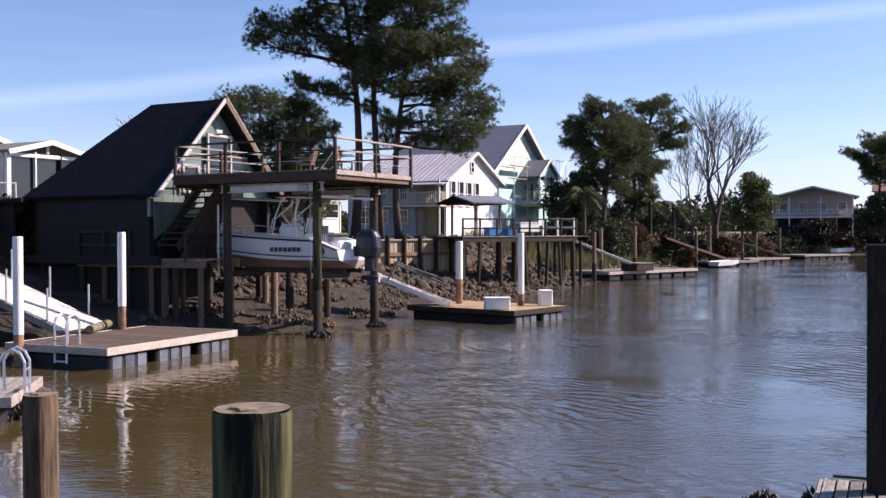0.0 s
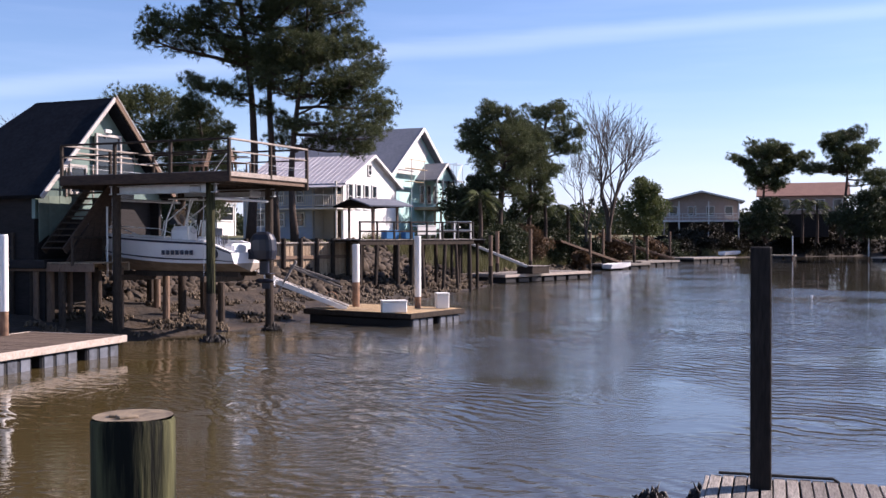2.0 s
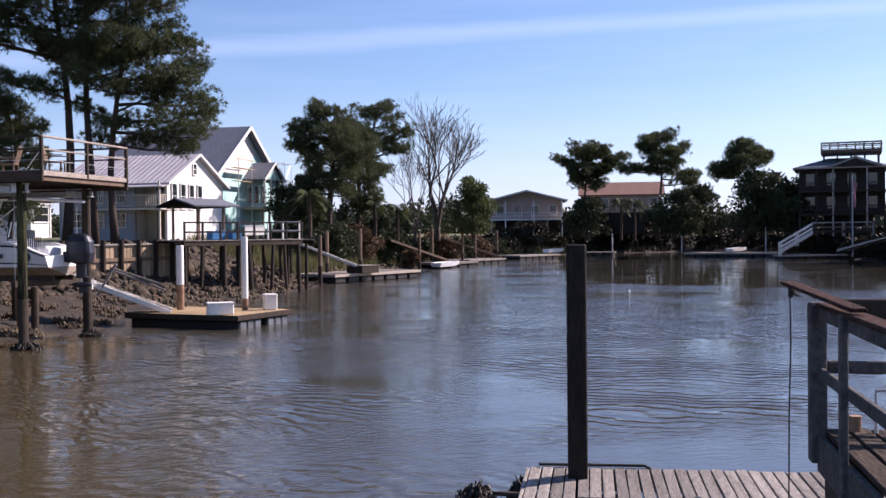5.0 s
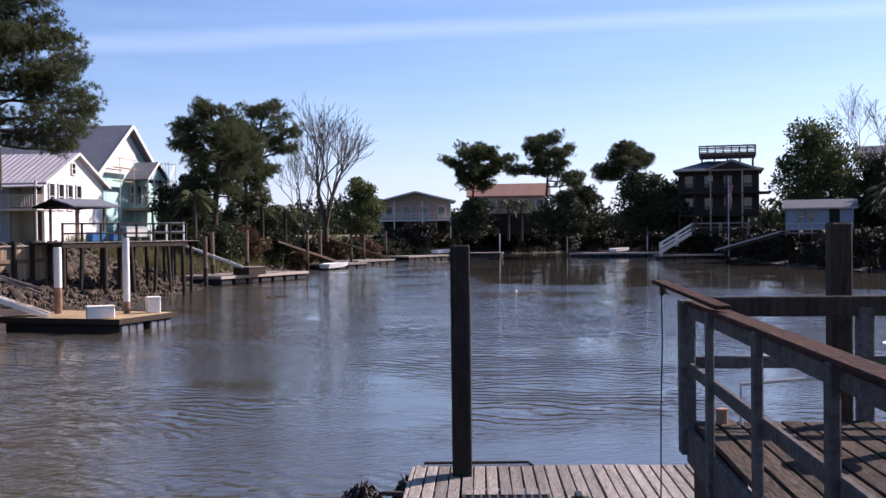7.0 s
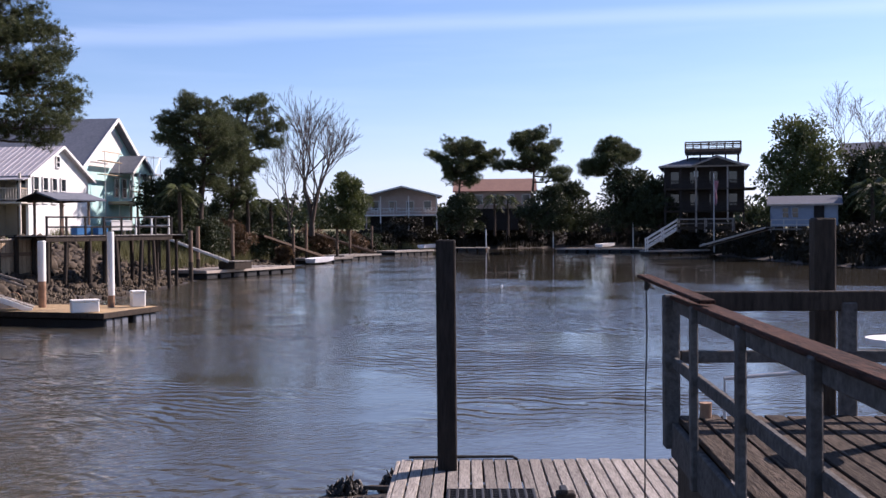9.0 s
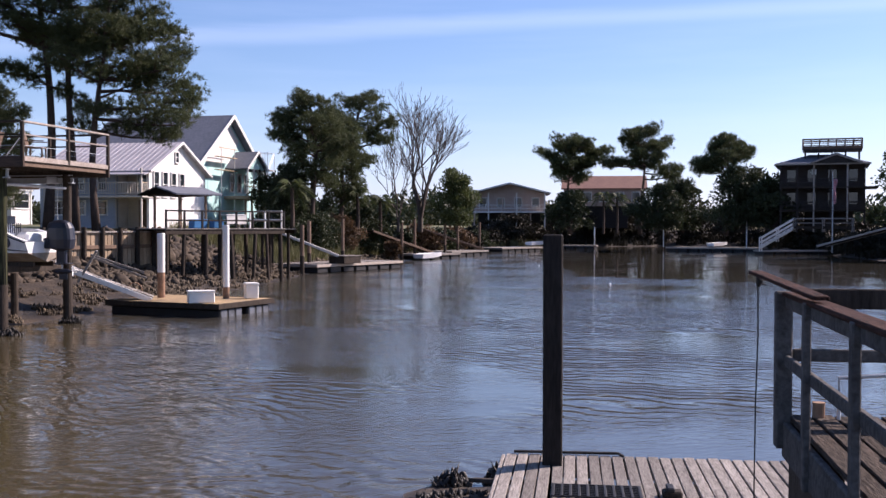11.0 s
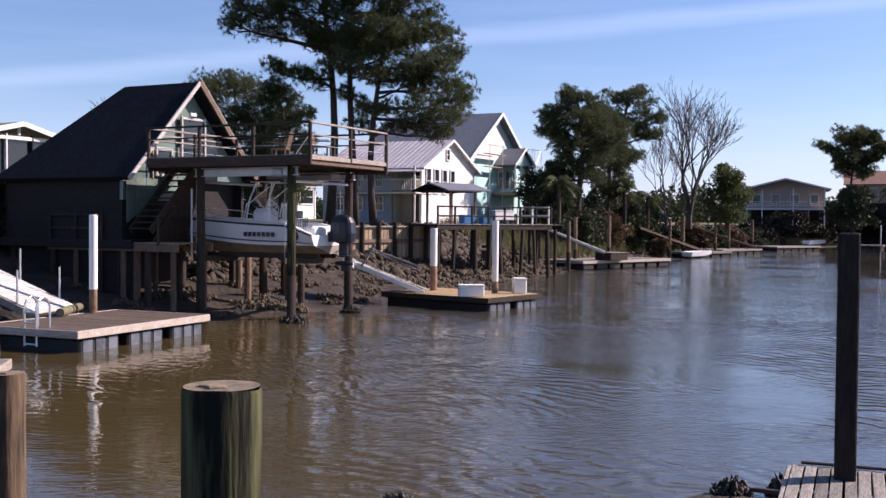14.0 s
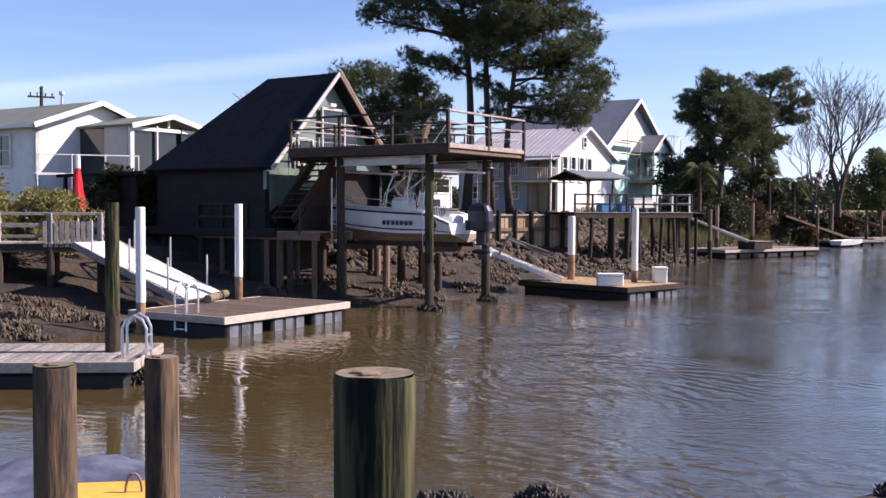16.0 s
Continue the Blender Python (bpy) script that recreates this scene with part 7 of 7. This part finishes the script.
part("roof", Shape().slab([(-6, -1, 8.4), (6, -1, 8.4), (6, 3, 10.2), (-6, 3, 10.2)], 0.2), SHINGLE_GREY, hp)
fp = thing("flagpole", pose(70.2, 95, 0), "white flagpole with a limp striped flag", "flagpole")
part("pole", Shape().tube([(0, 0, 0.5), (0, 0, 9.2)], [0.08, 0.05], 8), STEEL, fp)
fl = Shape()
for k in range(8):
    z0, z1 = 8.4 - k * 0.33, 8.4 - (k + 1) * 0.33
    w0, w1 = 0.55 - 0.03 * k, 0.55 - 0.03 * (k + 1)
    fl.add([(0.05, 0, z0), (w0 * 0.5, 0.14 * math.sin(k), z0), (w0, -0.1 * math.cos(k), z0 - 0.1), (0.05, 0, z1), (w1 * 0.5, 0.14 * math.sin(k + 1), z1), (w1, -0.1 * math.cos(k + 1), z1 - 0.1)], [(0, 3, 4, 1), (1, 4, 5, 2)])
part("flag", fl, FLAGRED, fp, "limp red striped flag")
st = thing("bank_stairs", Matrix.Identity(4), "white railed wooden stairs up the far bank", "stairs")
for off in (0, 1.2):
    o = Vector((0.7, 0.72, 0)) * off
    p, q, r_ = Vector((66.3, 102.6, 1.0)) + o, Vector((69.3, 100.6, 3.2)) + o, Vector((74.2, 97.0, 3.2)) + o
    part("stringer", Shape().beam(p, q, 0.08, 0.3), WHITE, st)
    part("stringer", Shape().beam(q, r_, 0.08, 0.3), WOOD_DARK, st)
    for a in (0.5, 1.0):
        part("handrail", Shape().beam(p + Vector((0, 0, a)), q + Vector((0, 0, a)), 0.07, 0.12), WHITE, st)
        part("handrail", Shape().beam(q + Vector((0, 0, a)), r_ + Vector((0, 0, a)), 0.07, 0.12), WOOD_GREY, st)
    for f in (0, 0.5, 1.0):
        for (a, b) in ((p, q), (q, r_)):
            m = a.lerp(b, f)
            part("post", Shape().box(m + Vector((0, 0, 0.3)), (0.12, 0.12, 1.6), 0.01), WHITE if a is p else WOOD_GREY, st)
for k in range(9):
    m = Vector((66.3, 102.6, 1.0)).lerp(Vector((69.3, 100.6, 3.2)), k / 8) + Vector((0.42, 0.43, 0.1))
    part("tread", Shape().box(m, (0.4, 1.3, 0.05), 0.01, pose(0, 0, 0, 0, 0, -45).to_3x3()), WOOD_GREY, st)
float_dock(67.9, 127.6, 0.5, -43, 12, 4, "long grey float at the head of the creek", False, WOOD_GREY, EDGE, False, 0.35)
float_dock(69.6, 107.0, 0.5, -8, 8.6, 2.6, "dark float below the far stairs", False, WOOD_GREY, WOOD_GREY, False, 0.35)
float_dock(58, 143, 0.5, -30, 6, 3, "small grey float under the far pines", False, WOOD_GREY, WOOD_GREY, False, 0.35)
gangway((67.7, 82.7, 3.25), (68.4, 94.4, 1.35), 1.0, "pale ramp from the shed down the dark bank", RAMPBOARD, EDGE, 0, 24)
skiff(73.2, 125.0, 0.5, -60, 4.5, "white skiff on the long float")
for x, y, h in ((68.6, 129.6, 4.3), (76.2, 121.0, 4.0), (62.5, 139.0, 3.2)):
    sleeve_post(x, y, 0.0, h, 0.08, "thin white mooring post by the far float", 0.5)

# ---- near side: piles, plank landing, railed deck ----
def near_pile(x, y, z0, z1, r, material, label, seed):
    t = thing("pile", pose(x, y, 0), label, "pile", "near piles")
    rnd = random.Random(seed)
    n, v, f = 28, [], []
    hs = list(np.linspace(z0, z1 - 0.025, 9)) + [z1]
    ph = [rnd.uniform(0, 6.28) for _ in range(4)]
    sh_ = Shape()
    for i, h in enumerate(hs):
        for k in range(n):
            a = 2 * math.pi * k / n
            rr = r * (1 + 0.018 * math.sin(3 * a + ph[0] + h) + 0.012 * math.sin(7 * a + ph[1]) + 0.01 * math.sin(13 * a + 2 * h)) * (0.96 if i == len(hs) - 1 else 1)
            sh_.v.append((rr * math.cos(a), rr * math.sin(a), h + (0.008 * math.sin(2 * a + ph[2]) if i == len(hs) - 1 else 0)))
    for i in range(len(hs) - 1):
        for k in range(n):
            k2 = (k + 1) % n
            sh_.f.append((i * n + k, i * n + k2, (i + 1) * n + k2, (i + 1) * n + k))
    part("shaft", sh_, material, t, smooth=True)
    top = Shape()
    ring = [(r * 0.955 * math.cos(2 * math.pi * k / n), r * 0.955 * math.sin(2 * math.pi * k / n), z1 + 0.004) for k in range(n)]
    top.add(ring + [(0.1 * r, 0.05 * r, z1 - 0.004)], [(k, (k + 1) % n, n) for k in range(n)])
    part("end_grain", top, PILE_END, t, "cracked end grain")
    for k in range(2):
        a = rnd.uniform(2.5, 4.5)
        part("splinter", Shape().box((0.3 * r * math.cos(a + k), 0.3 * r * math.sin(a + k), z1 + 0.008), (r * 0.5, r * 0.25, 0.012), 0.004, pose(0, 0, 0, 6, 4, 40 * k).to_3x3()), PILE_END, t)
    return t


near_pile(-0.905, 4.91, 0.2, 2.57, 0.188, PILE, "thick green-stained timber pile with cracked top", 1)
near_pile(-3.37, 6.78, -0.2, 2.28, 0.136, PILE_BROWN, "weathered brown timber pile on the near bank", 2)
near_pile(-2.96, 7.62, -0.2, 2.22, 0.124, PILE_BROWN, "brown timber pile with grey sides on the near bank", 3)

FD = pose(4.37, 11.92, 0.55, 0, 0, -23)
pd = thing("plank_dock", FD, "weathered grey plank float beside the oyster bank", "dock")
rnd = random.Random(4)
me = [Shape().box((0, -1.9, 0), (w, 3.8, 0.045), 0.006).mesh("plank", WOOD_GREY) for w in (0.124, 0.119, 0.127)]
for k in range(32):
    o = part("plank", me[k % 3], None, pd)
    o.matrix_basis = pose(0.07 + k * 0.1415, rnd.uniform(-0.02, 0.02), rnd.uniform(-0.004, 0.004), rnd.uniform(-0.1, 0.1), rnd.uniform(-0.5, 0.5), rnd.uniform(-0.3, 0.3))
for yy in (-0.12, -1.9, -3.6):
    part("joist", Shape().box((2.25, yy, -0.13), (4.5, 0.06, 0.2), 0.01), WOOD_DARK, pd)
part("rim_board", Shape().box((-0.03, -1.9, -0.09), (0.05, 3.75, 0.2), 0.01), WOOD_GREY, pd)
part("rim_board", Shape().box((2.25, 0.06, -0.1), (4.5, 0.05, 0.16), 0.01), WOOD_DARK, pd)
for x in (0.7, 2.2, 3.7):
    part("float", Shape().box((x, -1.9, -0.42), (1.1, 3.4, 0.38), 0.05), BLACK, pd)
part("edge_rod", Shape().tube([(0.1, -0.02, 0.05), (1.36, -0.01, 0.055), (1.42, -0.06, 0.03)], 0.018, 6), ROPE, pd)
gr = thing("rubber_grate", FD @ pose(1.06, -1.80, 0.03), "black perforated rubber mat on the plank float", "mat")
for k in range(11):
    part("bar", Shape().box((k * 0.09 - 0.45, 0, 0.012), (0.03, 0.5, 0.022), 0.004), BLACK, gr)
for k in range(8):
    part("cross_bar", Shape().box((0, k * 0.07 - 0.245, 0.01), (0.94, 0.02, 0.018), 0.004), BLACK, gr)
cl = thing("dock_cleat", FD @ pose(1.83, -1.86, 0.022), "dark cleat block on the plank float", "cleat")
part("base", Shape().box((0, 0, 0.035), (0.2, 0.17, 0.07), 0.02), WOOD_DARK, cl)
part("horn", Shape().box((-0.02, 0, 0.09), (0.08, 0.22, 0.05), 0.02), BLACK, cl)
po = thing("square_post", pose(4.70, 11.22, 0, 0, 0, -24), "tall square dark timber guide post at the plank float", "post")
# near black throughout: the backlit look of the post is in its colour
part("shaft", Shape().box((0, 0, 0.9), (0.225, 0.225, 4.72), 0.015), POST_BACKLIT, po)
pl_ = thing("prop_board", Matrix.Identity(4), "grey board leaning from the oysters to the float", "board")
part("plank", Shape().beam((4.12, 12.5, 0.12), (4.34, 11.3, 0.35), 0.12, 0.05), WOOD_DARK, pl_)

RD = pose(4.39, 6.15, 0, 0, 0, -25.0)
rd = thing("railed_deck", RD, "weathered deck with grey-painted rails and brown cap", "deck")
DZ = 2.06
for k in range(20):
    o = part("plank", Shape().box((0.09 + k * 0.151, -2.7 + rnd.uniform(-0.01, 0.01), DZ - 0.02 + rnd.uniform(-0.003, 0.003)), (0.134, 5.4, 0.04), 0.006), WOOD_OLD, rd)
part("rim_board", Shape().box((0.0, -2.7, DZ - 0.17), (0.05, 5.4, 0.25), 0.01), RAIL_GREY, rd)
part("rim_board", Shape().box((1.6, 0.02, DZ - 0.17), (3.15, 0.05, 0.25), 0.01), RAIL_GREY, rd)
for x in (0.2, 2.8):
    for y in (-0.3, -2.6, -5.0):
        part("timber_leg", Shape().tube([(x, y, -0.6), (x, y, DZ - 0.06)], 0.13, 10), WOOD_DARK, rd)
part("under_board", Shape().box((0.03, -2.7, DZ - 0.52), (0.05, 5.2, 0.42), 0.01), WOOD_DARK, rd)
part("corner_post", Shape().box((-0.02, 0.0, 2.37), (0.11, 0.12, 1.08), 0.012), RAIL_GREY, rd)
for y in (-0.94, -2.2, -3.42, -4.6):
    part("rail_post", Shape().box((-0.035, y, 2.33), (0.045, 0.085, 1.14), 0.008), RAIL_GREY, rd)
part("top_board", Shape().box((0.0, -2.7, 2.84), (0.04, 5.4, 0.085), 0.008), RAIL_GREY, rd)
part("mid_board", Shape().box((0.0, -2.7, 2.435), (0.04, 5.4, 0.08), 0.008), RAIL_GREY, rd)
part("rail_cap", Shape().box((0.02, -2.75, 2.9), (0.13, 5.3, 0.032), 0.008), RAIL_CAP, rd, "red-brown worn cap board")
part("rail_cap", Shape().beam((-0.17, 0.30, 3.03), (0.0, -1.2, 2.945), 0.10, 0.025), RAIL_CAP, rd, "loose cap board that sticks out")
# far top board coloured darker than the rest, for its face turned from the sun
part("top_board", Shape().box((1.6, 0.05, 2.86), (3.1, 0.06, 0.14), 0.008), WOOD_DARK, rd)
part("mid_board", Shape().box((1.6, 0.03, 2.47), (3.1, 0.045, 0.085), 0.008), RAIL_GREY, rd)
part("rail_post", Shape().box((1.22, 0.06, 2.4), (0.11, 0.1, 0.9), 0.01), RAIL_GREY, rd)
rp = thing("hanging_rope", RD @ pose(-0.16, 0.24, 0), "thin dark rope hanging from the loose cap board", "rope")
part("line", Shape().tube([(0, 0, 3.02), (0.004, 0, 2.6), (-0.01, 0, 2.1), (-0.015, 0, 1.5), (-0.02, 0, 0.4)], 0.0055, 6), ROPE, rp)
part("knot", Shape().tube([(0.0, 0, 2.93), (0.014, 0, 2.97), (0.0, 0, 3.02)], [0.014, 0.026, 0.012], 8), ROPE, rp)
part("tail", Shape().tube([(0.0, 0, 2.96), (0.06, 0, 2.94)], 0.007, 6), ROPE, rp)
bp_ = thing("big_post", pose(5.90, 6.36, 0, 0, 0, -24), "thick square dark timber post behind the railed deck", "post")
part("shaft", Shape().box((0, 0, 1.2), (0.165, 0.165, 4.5), 0.015), WOOD_DARK, bp_)
sp = thing("round_table", pose(5.10, 4.80, 2.06), "small round white cutting table on the railed deck", "table")
part("top", Shape().tube([(0, 0, 0.60), (0, 0, 0.64)], 0.2, 28), WHITE, sp)
part("pole", Shape().tube([(0, 0, 0), (0, 0, 0.6)], 0.06, 12), WHITE_PVC, sp)
ar = thing("davit_arm", RD @ pose(0.32, -0.25, DZ), "thin bent pipe rack on the railed deck", "rack")
part("arm", Shape().tube([(0, 0.1, 0.0), (0, 0.1, 0.28), (0.62, 0.05, 0.34)], 0.014, 6), STEEL, ar)
part("leg", Shape().tube([(0.62, 0.05, 0), (0.62, 0.05, 0.36)], 0.018, 6), STEEL, ar)
part("stay", Shape().tube([(0.62, 0.05, 0.36), (0.35, 0, 0.62)], 0.008, 5), ROPE, ar)
tn = thing("paint_tin", RD @ pose(0.2, -0.1, DZ), "small rusty tin on the railed deck", "tin")
part("body", Shape().tube([(0, 0, 0), (0, 0, 0.10)], 0.04, 14), RUST, tn)
part("rim", Shape().tube([(0, 0, 0.095), (0, 0, 0.105)], 0.043, 14), RUST, tn)

# tarp, yellow board and wire mesh on the near float
tp = thing("tarp", pose(-4.95, 9.85, 0.62, 0, 0, 25), "crumpled dark blue tarp over a low float", "tarp")
tsh = Shape()
for i in range(15):
    for j in range(11):
        x, y = (i - 7) * 0.16, (j - 5) * 0.14
        tsh.v.append((x, y, 0.06 * math.sin(3 * x + 2 * y) + 0.03 * math.sin(7 * x - 4 * y) + 0.014 * math.sin(13 * x + 9 * y) + 0.06))
for i in range(14):
    for j in range(10):
        tsh.f.append((i * 11 + j, (i + 1) * 11 + j, (i + 1) * 11 + j + 1, i * 11 + j + 1))
part("sheet", tsh, TARPBLUE, tp, smooth=True)
part("float", Shape().box((0, 0, -0.4), (2.2, 1.3, 0.7), 0.05), WOOD_DARK, tp)
yb = thing("yellow_board", pose(-4.0, 8.98, 0.76, 0, 0, 15), "yellow painted board beside the tarp", "board")
part("panel", Shape().box((0, 0, 0.03), (0.85, 0.7, 0.05), 0.01), YELLOW, yb)
part("hoop", Shape().tube([(0.24 + 0.07 * math.cos(a), -0.05, 0.06 + 0.16 * math.sin(a)) for a in np.linspace(0, math.pi, 10)], 0.012, 6), RUST, yb)
part("support", Shape().box((0, 0, -0.45), (0.8, 0.65, 0.9), 0.02), WOOD_DARK, yb)
ms = thing("wire_mesh", pose(-3.35, 9.35, 0.55, 0, 0, 20), "rusty wire mesh panel at the water's edge", "mesh panel")
for k in range(14):
    part("wire", Shape().tube([(k * 0.05 - 0.35, -0.35, 0), (k * 0.05 - 0.35, 0.35, 0.02)], 0.005, 4), STEEL, ms)
    part("cross_wire", Shape().tube([(-0.35, k * 0.05 - 0.33, 0.006), (0.32, k * 0.05 - 0.33, 0.012)], 0.005, 4), STEEL, ms)
part("leg", Shape().tube([(0, 0, -0.7), (0, 0, 0)], 0.03, 6), WOOD_DARK, ms)

# ---- rocks, shells, marsh grass ----
_b = bmesh.new()
bmesh.ops.create_icosphere(_b, subdivisions=1, radius=1)
ICO_V = np.array([v.co for v in _b.verts])
_b.verts.index_update()
ICO_F = np.array([[v.index for v in f.verts] for f in _b.faces])
_b.free()


def scatter(name, pts, size, flat, material, label, cat, seed):
    """Many angular lumps joined into one mesh."""
    rng = np.random.default_rng(seed)
    vs, fs = [], []
    for i, (x, y, z) in enumerate(pts):
        s = rng.uniform(*size)
        v = ICO_V * rng.uniform(0.45, 1.4, (len(ICO_V), 1)) * s * np.array([rng.uniform(0.7, 1.4), rng.uniform(0.7, 1.3), flat * rng.uniform(0.6, 1.3)])
        r = np.array(Euler(rng.uniform(-1.2, 1.2, 3)).to_matrix())
        vs.append(v @ r.T + [x, y, z])
        fs.append(ICO_F + i * len(ICO_V))
    return solo(name, quick_mesh(name, np.concatenate(vs), np.concatenate(fs), material), None, label, cat, kind="stuff")


def along_bank(n, s0, s1, d0, d1, seed, lift=0.0):
    """Points on the far bank between two stretches of the shoreline, d metres up from the water."""
    rng = np.random.default_rng(seed)
    line = FAR_BANK[3:]
    lens = [math.dist(a_, b_) for a_, b_ in zip(line, line[1:])]
    out = []
    while len(out) < n:
        s = rng.uniform(s0, s1)
        k = 0
        while s > lens[k]:
            s -= lens[k]
            k += 1
        (x0, y0), (x1, y1) = line[k], line[k + 1]
        f = s / lens[k]
        d_ = rng.uniform(d0, d1)
        nx_, ny_ = -(y1 - y0) / lens[k], (x1 - x0) / lens[k]
        x, y = x0 + (x1 - x0) * f + nx_ * d_, y0 + (y1 - y0) * f + ny_ * d_
        out.append((x, y, gz(x, y) + lift))
    return out


scatter("riprap", along_bank(760, 17, 32, 5.5, 9.5, 1), (0.10, 0.36), 0.5, ROCK, "heap of grey-brown rubble rocks on the bank", "rocks", 1)
scatter("riprap", along_bank(900, 30, 60, 2.0, 8.0, 2), (0.10, 0.38), 0.5, ROCK, "rubble rocks and broken stone below the pier", "rocks", 2)
def oyster_field(pts, per, size, label, seed):
    """Clumps of upright thin shells scattered over the mud."""
    rng = np.random.default_rng(seed)
    c = np.repeat(np.array(pts), per, 0)
    k = len(c)
    c[:, :2] += rng.normal(0, 0.11, (k, 2))
    c[:, 2] += rng.uniform(-0.01, 0.09, k)
    v = ICO_V[None] * rng.uniform(0.7, 1.3, (k, len(ICO_V), 1)) * rng.uniform(*size, (k, 1, 1)) * np.array([0.8, 0.3, 1.7])
    a1, a2 = rng.uniform(0, 6.283, (k, 1)), rng.uniform(-0.9, 0.9, (k, 1))
    y1, z1 = v[..., 1] * np.cos(a2) - v[..., 2] * np.sin(a2), v[..., 1] * np.sin(a2) + v[..., 2] * np.cos(a2)
    v = np.stack([v[..., 0] * np.cos(a1) - y1 * np.sin(a1), v[..., 0] * np.sin(a1) + y1 * np.cos(a1), z1], -1) + c[:, None]
    f = (ICO_F[None] + (np.arange(k) * len(ICO_V))[:, None, None]).reshape(-1, 3)
    return solo("oyster_shells", quick_mesh("oyster_shells", v.reshape(-1, 3), f, SHELL), None, label, "oysters", kind="stuff")


oyster_field([p for p in along_bank(1100, 8, 30, 0.2, 6.0, 3) if math.sin(p[0] * 1.9 + 1.3 * math.sin(p[1] * 1.1)) + math.sin(p[1] * 1.7) > 0.25], 10, (0.04, 0.075), "upright oyster clumps on the tidal mud below the lift", 3)
oyster_field(along_bank(420, 28, 62, 0.1, 5.0, 5), 9, (0.06, 0.12), "muddy oyster clumps below the bulkhead and pier", 5)
scatter("oyster_shells", along_bank(1200, 58, 110, 0.1, 3.5, 4, 0.02), (0.06, 0.16), 1.4, SHELL, "muddy oyster clumps along the upper bank", "oysters", 4)
rng_o = np.random.default_rng(31)
left_mud = [(x, y, gz(x, y)) for x, y in zip(rng_o.uniform(-17, -9.5, 900), rng_o.uniform(22.0, 29.0, 900))]
oyster_field([p for p in left_mud if 0.03 < p[2] < 1.1 and math.sin(p[0] * 1.6) + math.sin(p[1] * 2.1 + p[0]) > -0.1], 9, (0.035, 0.07), "dark oyster clumps on the mud beside the grey float", 8)
scatter("riprap", along_bank(420, 34, 58, 6.5, 12.0, 6, 0.05), (0.18, 0.6), 0.55, ROCK, "rubble slope under the pier deck", "rocks", 6)


def oyster_heap(cx, cy, rx, ry, n, label, seed, top=0.22):
    """A heap of upright oyster shells at the near water's edge."""
    rng = np.random.default_rng(seed)
    vs, fs = [], []
    for i in range(n):
        a, q = rng.uniform(0, 6.283), rng.uniform(0, 1) ** 0.5
        x, y = cx + rx * q * math.cos(a), cy + ry * q * math.sin(a)
        z = top * (1 - q * q) * rng.uniform(0.2, 1.0)
        v = ICO_V * rng.uniform(0.7, 1.3, (len(ICO_V), 1)) * rng.uniform(0.03, 0.06) * np.array([0.75, 0.28, 2.1])
        r = np.array(Euler((rng.uniform(-0.7, 0.7), rng.uniform(-0.7, 0.7), rng.uniform(0, 6.28))).to_matrix())
        vs.append(v @ r.T + [x, y, z])
        fs.append(ICO_F + i * len(ICO_V))
    return solo("oyster_clump", quick_mesh("oyster_clump", np.concatenate(vs), np.concatenate(fs), WETSHELL), None, label, "oysters", kind="stuff")


oyster_heap(3.93, 12.75, 0.26, 0.16, 90, "dark upright oyster clump off the plank landing", 1, 0.2)
oyster_heap(4.5, 12.7, 0.15, 0.15, 60, "dark oyster clump beside the plank landing", 2, 0.22)
oyster_heap(3.7, 12.0, 0.5, 0.2, 130, "oyster clump by the landing's foot", 3, 0.08)
oyster_heap(-0.2, 12.0, 0.30, 0.18, 110, "dark oyster clump at the near water's edge", 4, 0.17)
oyster_heap(-1.3, 11.6, 0.5, 0.3, 200, "low oyster clump at the near water's edge", 5, 0.15)
oyster_heap(-8.3, 19.2, 0.8, 0.4, 240, "oyster crust at the foot of the green pile", 6, 0.35)
oyster_heap(-4.0, 33.9, 0.5, 0.3, 160, "oyster crust at the foot of a lift pile", 7, 0.25)
oyster_heap(-2.4, 37.7, 0.4, 0.3, 120, "oyster crust at the foot of the dark lift pile", 8, 0.25)


def grass_stuff(name, pts, h, w, material, label, seed, per=10):
    rng = np.random.default_rng(seed)
    p = np.repeat(np.array(pts), per, 0)
    p[:, :2] += rng.normal(0, 0.35, (len(p), 2))
    way = np.stack([rng.normal(0, 0.25, len(p)), rng.normal(0, 0.25, len(p)), np.ones(len(p))], -1) * (h * rng.uniform(0.5, 1.2, (len(p), 1)))
    side = rng.normal(size=(len(p), 3)) * [1, 1, 0]
    side *= w / np.linalg.norm(side, axis=-1, keepdims=True)
    vs = np.stack([p - side, p + side, p + way], 1).reshape(-1, 3)
    return solo(name, quick_mesh(name, vs, np.arange(len(vs)).reshape(-1, 3), material), None, label, "grass", kind="stuff")


grass_stuff("marsh_grass", along_bank(1600, 58, 100, 3.0, 13.0, 11, -0.05), 1.1, 0.03, REED, "tall dry green-brown marsh grass on the bank", 11, 14)
grass_stuff("marsh_grass", along_bank(900, 100, 150, 1.0, 9.0, 12, -0.05), 1.1, 0.05, REED, "dry marsh grass along the upper creek", 12, 10)
grass_stuff("scrub", along_bank(900, 150, 290, 0.5, 10.0, 13, -0.05), 1.1, 0.08, SCRUB, "low scrub along the far shore, coloured dark as backlit", 13, 14)
